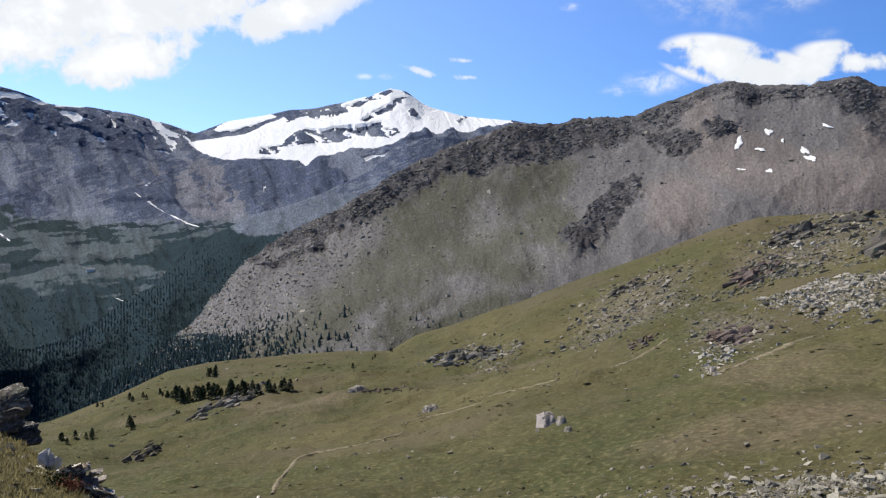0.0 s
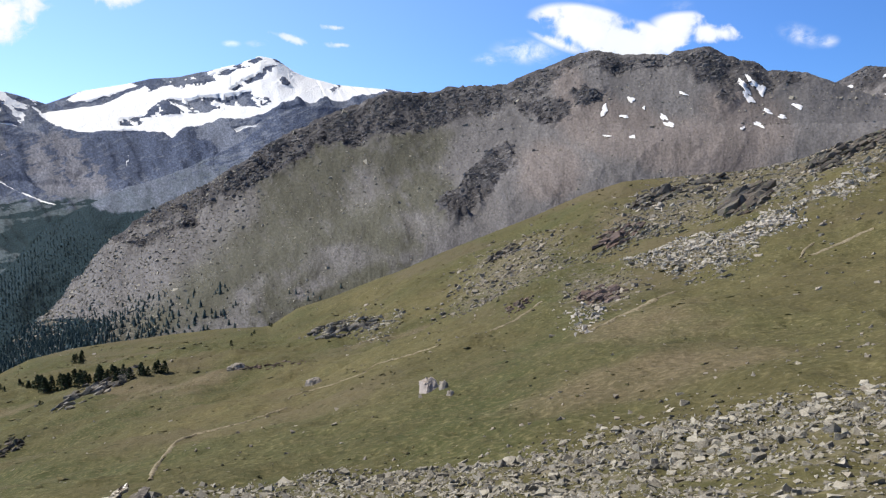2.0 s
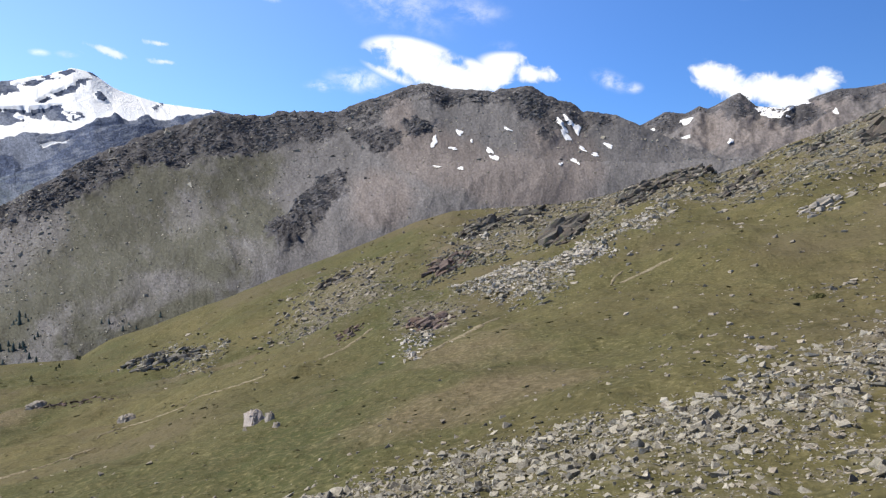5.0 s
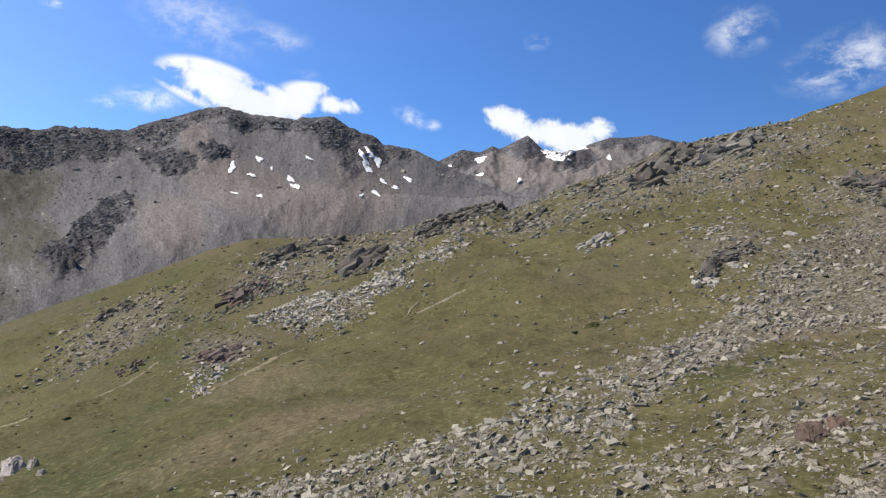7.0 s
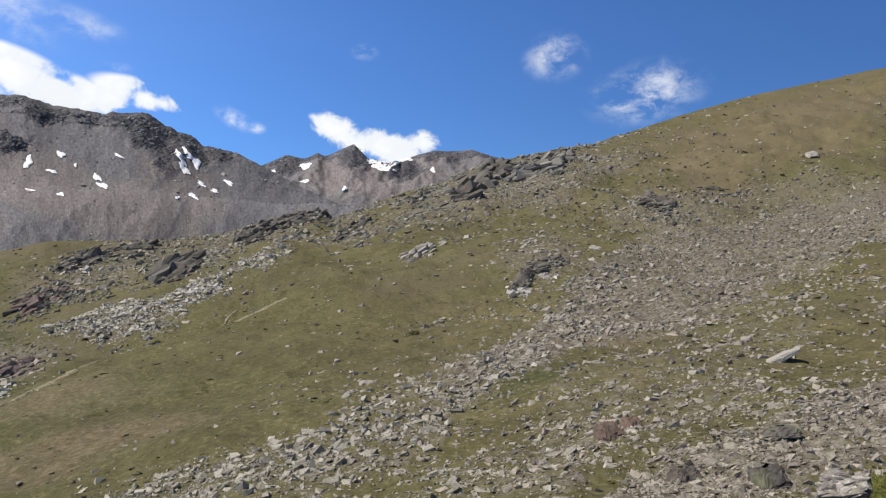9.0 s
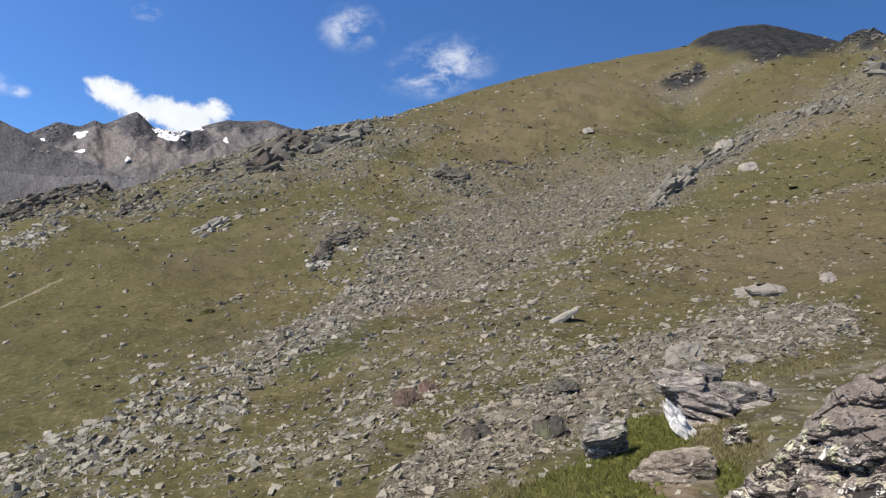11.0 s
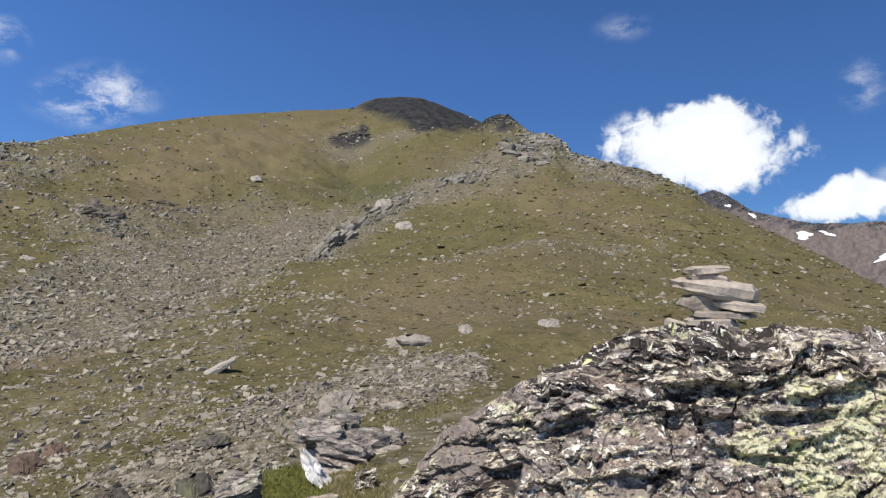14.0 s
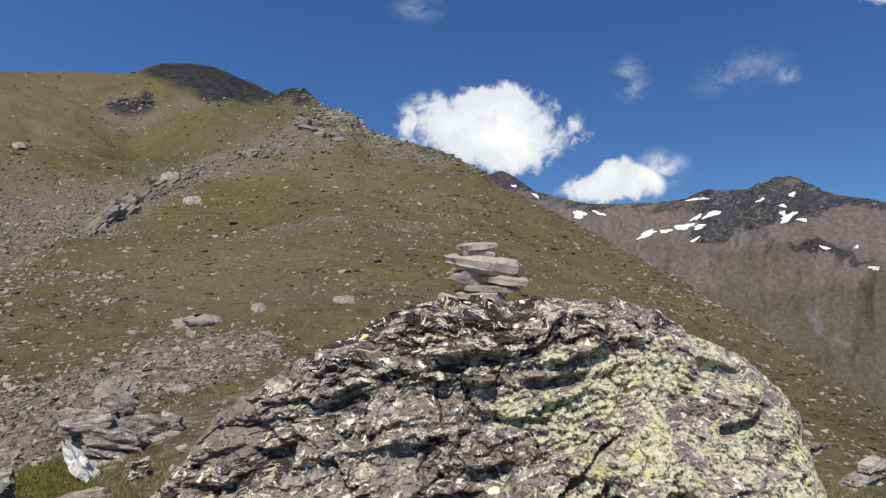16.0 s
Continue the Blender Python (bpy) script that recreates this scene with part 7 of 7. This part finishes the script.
def bedded(name, place, wide, deep, high, heading, material, label, seed, dip=0.25, layers=6, solid=False):
    """A broken rock of several thick beds, each an angular slab with a rough skin."""
    g = np.random.default_rng(seed)
    bm = bmesh.new()
    for j in range(layers):
        t = (j + 0.5) / layers
        pts = g.uniform(-1, 1, (16, 3))
        pts = np.sign(pts) * np.abs(pts) ** 0.55
        share = (1.0 - 0.45 * t ** 1.5) * g.uniform(0.55, 1.0)
        pts = pts * np.array([wide * share, deep * share * g.uniform(0.8, 1.0), high * (g.uniform(0.45, 0.85) if solid else g.uniform(0.22, 0.5))])
        pts = pts + np.array([g.normal(0, 0.28) * wide, g.normal(0, 0.22) * deep, high * (1.5 * t - 0.85) * (0.4 if solid else 1.0)])
        part_bm = bmesh.new()
        for p in pts:
            part_bm.verts.new(p)
        bmesh.ops.convex_hull(part_bm, input=part_bm.verts)
        bmesh.ops.delete(part_bm, geom=[v for v in part_bm.verts if not v.link_faces], context="VERTS")
        bmesh.ops.triangulate(part_bm, faces=part_bm.faces)
        bmesh.ops.subdivide_edges(part_bm, edges=part_bm.edges, cuts=5, use_grid_fill=True)
        slab = bpy.data.meshes.new("slab")
        part_bm.to_mesh(slab)
        part_bm.free()
        bm.from_mesh(slab)
        bpy.data.meshes.remove(slab)
    bmesh.ops.triangulate(bm, faces=bm.faces)
    size = min(wide, deep, high)
    for v in bm.verts:
        q = v.co / size
        bend = Vector((noise.noise(q * 1.4 + Vector((seed, 0, 0))), noise.noise(q * 1.4 + Vector((0, seed, 0))), noise.noise(q * 1.4 + Vector((0, 0, seed)))))
        rough = noise.fractal(Vector((q.x * 2.2, q.y * 2.2, q.z * 5.5 + seed)), 0.8, 2.1, 5)
        bed = q.z * 3.2 + 0.8 * noise.noise(q * 0.9)
        notch = abs(bed - round(bed))
        out = Vector((v.co.x / wide, v.co.y / deep, 0.4 * v.co.z / high)).normalized()
        v.co += bend * 0.11 * size + out * size * (0.15 * rough - 0.10 * max(0.0, 1 - notch / 0.14))
        v.co.z += dip * v.co.x
    verts = np.array([v.co[:] for v in bm.verts])
    faces = np.array([[v.index for v in f.verts] for f in bm.faces])
    bm.free()
    rot = np.array(Euler((0, 0, radians(-heading))).to_matrix())
    ob = thing(name, verts @ rot.T + np.array(place), faces, material, label, "rock")
    a = ob.data.attributes.new("lichen", "FLOAT", "POINT")
    a.data.foreach_set("value", np.full(len(ob.data.vertices), 0.15, np.float32))
    return ob


PALE_SCHIST = stone_material("pale_brown_schist", (0.12, 0.10, 0.09), (0.42, 0.375, 0.335), 0.3, 0.5, 0.2, True)
BROWN = stone_material("worn_path_stone", (0.12, 0.098, 0.08), (0.36, 0.31, 0.255), 0.25, 0.5, 0.2, True)
CRAG = stone_material("dark_crag", (0.036, 0.031, 0.028), (0.24, 0.215, 0.185), 0.5, 0.5, 0.0, True)
SPLASHED = stone_material("splashed_schist", (0.085, 0.075, 0.068), (0.36, 0.325, 0.29), 0.5, 0.5, 0.0, True)
for name, at, wide, deep, high, heading, material, label, seed, dip in (
        ("white_rock", (8.35, 1.08, -0.15), 0.15, 0.17, 0.13, 82, QUARTZ, "bright white quartz block beside green turf", 301, -0.95),
        ("ledge_rock", (7.50, 1.72, -0.18), 0.24, 0.22, 0.25, 77, SPLASHED, "black and white splashed rock at the turf's edge", 321, 0.3),
        ("ledge_rock", (9.15, 0.82, -0.12), 0.40, 0.40, 0.33, 85, PALE_SCHIST, "grey layered rock beside a white quartz block", 311, -0.25),
        ("ledge_rock", (10.10, 1.12, -0.10), 0.36, 0.32, 0.34, 84, SPLASHED, "grey slab rock behind a white quartz block", 316, -0.12),
        ("ledge_rock", (9.75, 0.42, -0.20), 0.40, 0.36, 0.28, 88, SPLASHED, "grey broken ledge below the rock hump", 318, -0.2),
        ("path_rock", (7.75, 0.49, -0.09), 0.11, 0.12, 0.12, 86, SCHIST, "dark mossy stone at the foot of the rock hump", 336, 0.2),
        ("path_rock", (6.60, 0.92, -0.15), 0.36, 0.28, 0.15, 82, BROWN, "grey worn rock beside the earthy path", 331, 0.15),
        ("path_rock", (5.78, 0.41, -0.07), 0.09, 0.09, 0.05, 82, BROWN, "small flat stone in the earthy path", 338, 0.1),
        ("crag", (-4.25, 7.95, -0.22), 0.42, 0.42, 0.42, -28, CRAG, "dark overhanging crag with a pale edge", 344, 0.12),
        ("white_rock", (-3.38, 7.18, -0.29), 0.12, 0.13, 0.13, -25, QUARTZ, "pale lichened block on the grassy brink", 351, 0.3),
        ("ledge_rock", (-3.36, 6.86, -0.36), 0.14, 0.16, 0.12, -26, SCHIST, "low dark rock with white lichen on the brink", 356, -0.3),
        ("ledge_rock", (-3.12, 6.90, -0.36), 0.15, 0.16, 0.13, -25, SCHIST, "grey lichened rock beside a red shrub", 361, 0.4),
        ("ledge_rock", (-2.96, 6.98, -0.40), 0.13, 0.16, 0.11, -23, SPLASHED, "grey broken stone on the grassy brink", 363, 0.3),
        ("ledge_rock", (-2.80, 6.88, -0.50), 0.17, 0.15, 0.09, -22, SCHIST, "long grey stone on the grassy brink", 367, -0.4),
        ("ledge_rock", (-2.62, 6.80, -0.56), 0.09, 0.12, 0.07, -21, SPLASHED, "small grey stone on the grassy brink", 368, 0.3),
        ("ledge_rock", (-3.48, 6.56, -0.31), 0.26, 0.2, 0.07, -28, SPLASHED, "flat grey stone in dry grass", 366, 0.1),
        ("ledge_rock", (-1.44, 6.29, -0.46), 0.13, 0.16, 0.10, -14, SCHIST, "dark block with a pale top on the brink", 371, 0.4),
        ("ledge_rock", (-1.24, 6.12, -0.45), 0.12, 0.2, 0.12, -13, CRAG, "dark small block on the brink", 376, 0.4)):
    bedded(name, at, wide, deep, high, heading, material, label, seed, dip, 6, material is QUARTZ or name == "path_rock" or seed == 321)
for at, size, label in (((11.06, 0.51, -0.35), 0.24, "grey flat rock beside dry grass"), ((7.76, 0.66, -0.33), 0.13, "brown worn stone by the path"), ((11.82, 1.26, -0.33), 0.22, "grey block on the shelf's edge"), ((-3.20, 6.42, -0.31), 0.07, "pale stone in dry grass"),
                        ((-3.02, 6.30, -0.32), 0.05, "small pale stone in dry grass"), ((9.99, 1.70, -0.47), 0.13, "mossy stone at the turf's edge"), ((5.11, -4.46, 0.33), 0.10, "pale stone in the grass by the rock hump"), ((4.15, -4.01, 0.43), 0.12, "pale stone beside the rock hump")):
    bedded("shelf_rock", at, size * 1.2, size, size * 0.6, 80, SPLASHED, label, int(size * 900) + len(label), 0.3, 4)


# the cairn: flat stones piled on the rock
def flagstone(wide, deep, thick, seed):
    """A broken flat stone with blunt corners, thicker at one end."""
    g = np.random.default_rng(seed)
    bm = bmesh.new()
    n = 9
    tip = g.choice((-1.0, 1.0))
    angles = np.sort(np.arange(n) * 2 * math.pi / n + g.uniform(-0.22, 0.22, n))
    rim = [(math.copysign(abs(math.cos(a)) ** 0.55, math.cos(a)) * wide / 2 * g.uniform(0.74, 1.06), math.copysign(abs(math.sin(a)) ** 0.6, math.sin(a)) * deep / 2 * g.uniform(0.8, 1.05)) for a in angles]
    for q, zz in ((0.86, -0.5), (0.985, -0.34), (1.0, 0.26), (0.9, 0.5)):
        for rx, ry in rim:
            w = g.uniform(0.95, 1.03)
            bm.verts.new((rx * q * w, ry * q * w, thick * (zz + g.uniform(-0.10, 0.10)) * (1.0 + 0.55 * tip * rx / wide) * (1.08 - 1.9 * (rx / wide) ** 2)))
    bm.verts.ensure_lookup_table()
    for ring in range(3):
        for j in range(n):
            a, b2 = ring * n + j, ring * n + (j + 1) % n
            bm.faces.new([bm.verts[i] for i in (a, b2, b2 + n, a + n)])
    bm.faces.new([bm.verts[j] for j in range(n - 1, -1, -1)])
    bm.faces.new([bm.verts[3 * n + j] for j in range(n)])
    bmesh.ops.triangulate(bm, faces=bm.faces)
    bmesh.ops.subdivide_edges(bm, edges=bm.edges, cuts=2, use_grid_fill=True)
    rough = min(0.02, 0.10 * thick)
    for v in bm.verts:
        k1 = noise.fractal(v.co * 11 + Vector((seed, 0, 0)), 1.0, 2.0, 4)
        v.co += Vector((v.co.x, v.co.y, 0)).normalized() * 2.0 * rough * k1 + Vector((0, 0, rough * noise.noise(v.co * 14 + Vector((0, seed, 0)))))
    me = bpy.data.meshes.new("stone")
    bm.to_mesh(me)
    bm.free()
    me.materials.append(SLAB)
    return me


# a long slab on the grass below
slab_at = hill.at(75.11, -5.33, 3)
right, away = frame_at(slab_at)
reach = math.hypot(slab_at.x, slab_at.y)
m_slab = flagstone(reach * 0.054, reach * 0.014, reach * 0.008, 460)
m_slab.materials.clear()
m_slab.materials.append(RUBBLE)
slab = new("long_slab", m_slab)
slab.matrix_basis = Matrix.Translation(slab_at + Vector((0, 0, reach * 0.003))) @ Matrix(((right.x, away.x, 0, 0), (right.y, away.y, 0, 0), (0, 0, 1, 0), (0, 0, 0, 1))) @ pose(0, 0, 0, 14, -30, 0)
tagged(slab, "long pale flat slab lying on the grass", "rock", "boulders on the hillside")

cairn = new("cairn")
foot = Vector((5.13, -1.84, 1.46))
cairn.location = foot
ROCK_YAW = math.degrees(math.atan2(ROCK_RIGHT[1], ROCK_RIGHT[0]))
# along, up, width, depth, thickness, lean
for j, (along, up, wide, deep, thick, lean) in enumerate(((-0.045, 0.028, 0.36, 0.30, 0.056, 1), (0.03, 0.072, 0.42, 0.32, 0.050, 2), (-0.09, 0.142, 0.29, 0.28, 0.100, 4), (0.12, 0.128, 0.36, 0.30, 0.062, 6), (-0.015, 0.232, 0.60, 0.36, 0.098, 8),
                                                          (-0.085, 0.300, 0.17, 0.18, 0.042, 3), (0.01, 0.298, 0.15, 0.18, 0.046, 14), (-0.055, 0.348, 0.285, 0.22, 0.052, -5), (-0.24, 0.006, 0.14, 0.16, 0.055, 5), (0.06, 0.006, 0.15, 0.12, 0.045, 0))):
    st = new("stone", flagstone(wide, deep, thick, 400 + j))
    st.parent = cairn
    st.matrix_basis = Matrix.Translation(Vector(ROCK_RIGHT) * along + Vector((0, 0, up))) @ pose(0, 0, 0, 0, 0, ROCK_YAW + (j * 37 % 20) - 10) @ pose(0, 0, 0, 4, lean, 0)
tagged(cairn, "small cairn of flat beige stones piled on the rock", "cairn")


# ---------------------------------------------------------------- turf and grass close by
worn = np.clip(blobs(hill.b, hill.height, [(80.5, -18.6, 1.5, 0.9, 0), (81.69, -16.14, 1.6, 0.6, 0)], 0.3), 0, 1)


def tufts(name, spots, n, tall, material, label, rmax):
    near_land = (hill.line_of[:, None] <= 1) & (hill.r > 2.0) & (hill.r < rmax)
    wt = near_land * blobs(hill.b + 1.2 * wob2, hill.height + 0.8 * wob2, spots, 0.3) * hill.r * (1.0 - 0.95 * worn)
    places, dist = scatter(hill, wt, n)
    h = tall * np.exp(rng.normal(0, 0.3, n))
    a = rng.uniform(0, 6.283, n)
    side = np.stack([np.cos(a), np.sin(a), 0 * a], -1) * (0.002 + 0.0007 * dist)[:, None]
    bend = np.stack([rng.normal(0, 0.35, n) * h, rng.normal(0, 0.35, n) * h, h], -1)
    v = np.stack([places - side, places + side, places + bend], 1).reshape(-1, 3)
    return stuff(name, v, np.arange(3 * n).reshape(-1, 3), material, label, "grass")


GREEN_TURF = foliage("green_turf", (0.105, 0.118, 0.030), (0.290, 0.285, 0.090), 0.45)
DRY_GRASS = foliage("dry_grass", (0.17, 0.155, 0.072), (0.40, 0.35, 0.18), 0.45)
tufts("turf", near_lush, 26000, 0.040, GREEN_TURF, "bright green cushion turf between the rocks", 16)
tufts("dry_grass", [(90.25, -7.66, 3.43, 0.77, 10), (86.0, -12.8, 2.2, 1.3, 0), (71.76, -17.9, 5.15, 1.29, 15), (134.78, -11.42, 3.43, 3.43, 0), (-28.21, -14.4, 5.15, 2.58, 0), (-22.7, -16.16, 3.43, 1.29, 0)], 32000, 0.035, DRY_GRASS, "dry yellowish grass around the rocks", 20)
SPRIGS = [hull_shape(rng.normal(0, 0.6, (7, 3))) for _ in range(8)]
near_land = (hill.line_of[:, None] <= 1) & (hill.r > 3.0) & (hill.r < 18)
places, dist = scatter(hill, near_land * hill.r * (1.0 - 0.95 * worn) * blobs(hill.b + 1.2 * wob2, hill.height + 0.8 * wob2, near_lush, 0.2), 10000)
verts, faces = joined(SPRIGS, places, np.stack([np.full(10000, 0.021), np.full(10000, 0.021), np.full(10000, 0.022)], -1) * np.exp(rng.normal(0, 0.4, 10000))[:, None], turns(10000, 0.3))
stuff("cushion_plants", verts, faces, GREEN_TURF, "green cushion plants making a mat between the rocks", "plants", True)
places, dist = scatter(hill, near_land * hill.r * (0.3 + step(wob2, -0.1, 0.4)) * (1.0 - 0.93 * np.clip(blobs(hill.b, hill.height, near_lush, 0.3), 0, 1)), 5000)
sizes = 0.022 * np.exp(np.clip(rng.normal(0, 0.6, 5000), -2, 0.9))
verts, faces = joined(PEBBLES, places, sizes, turns(5000, 0.4))
stuff("near_stones", verts, faces, STONE, "small grey stones on the earthy shelf", "stones")
RED_LEAF = foliage("red_leaves", (0.17, 0.065, 0.04), (0.36, 0.17, 0.11), 0.35)
p0 = np.array((-2.98, 6.70, -0.40))
pts = rng.normal(0, 1, (420, 3)) * np.array([0.055, 0.055, 0.045]) + p0
verts, faces = joined(CLUMPS, pts, np.full(420, 0.011), turns(420, 1.0))
thing("red_shrub", verts, faces, RED_LEAF, "rusty red low shrub between the rocks", "shrub")
pts = rng.normal(0, 1, (500, 3)) * np.array([0.07, 0.07, 0.045]) + np.array((-3.10, 6.72, -0.36))
verts, faces = joined(CLUMPS, pts, np.full(500, 0.013), turns(500, 1.0))
thing("green_shrub", verts, faces, SHRUB, "dark green low shrub between lichened rocks", "shrub")
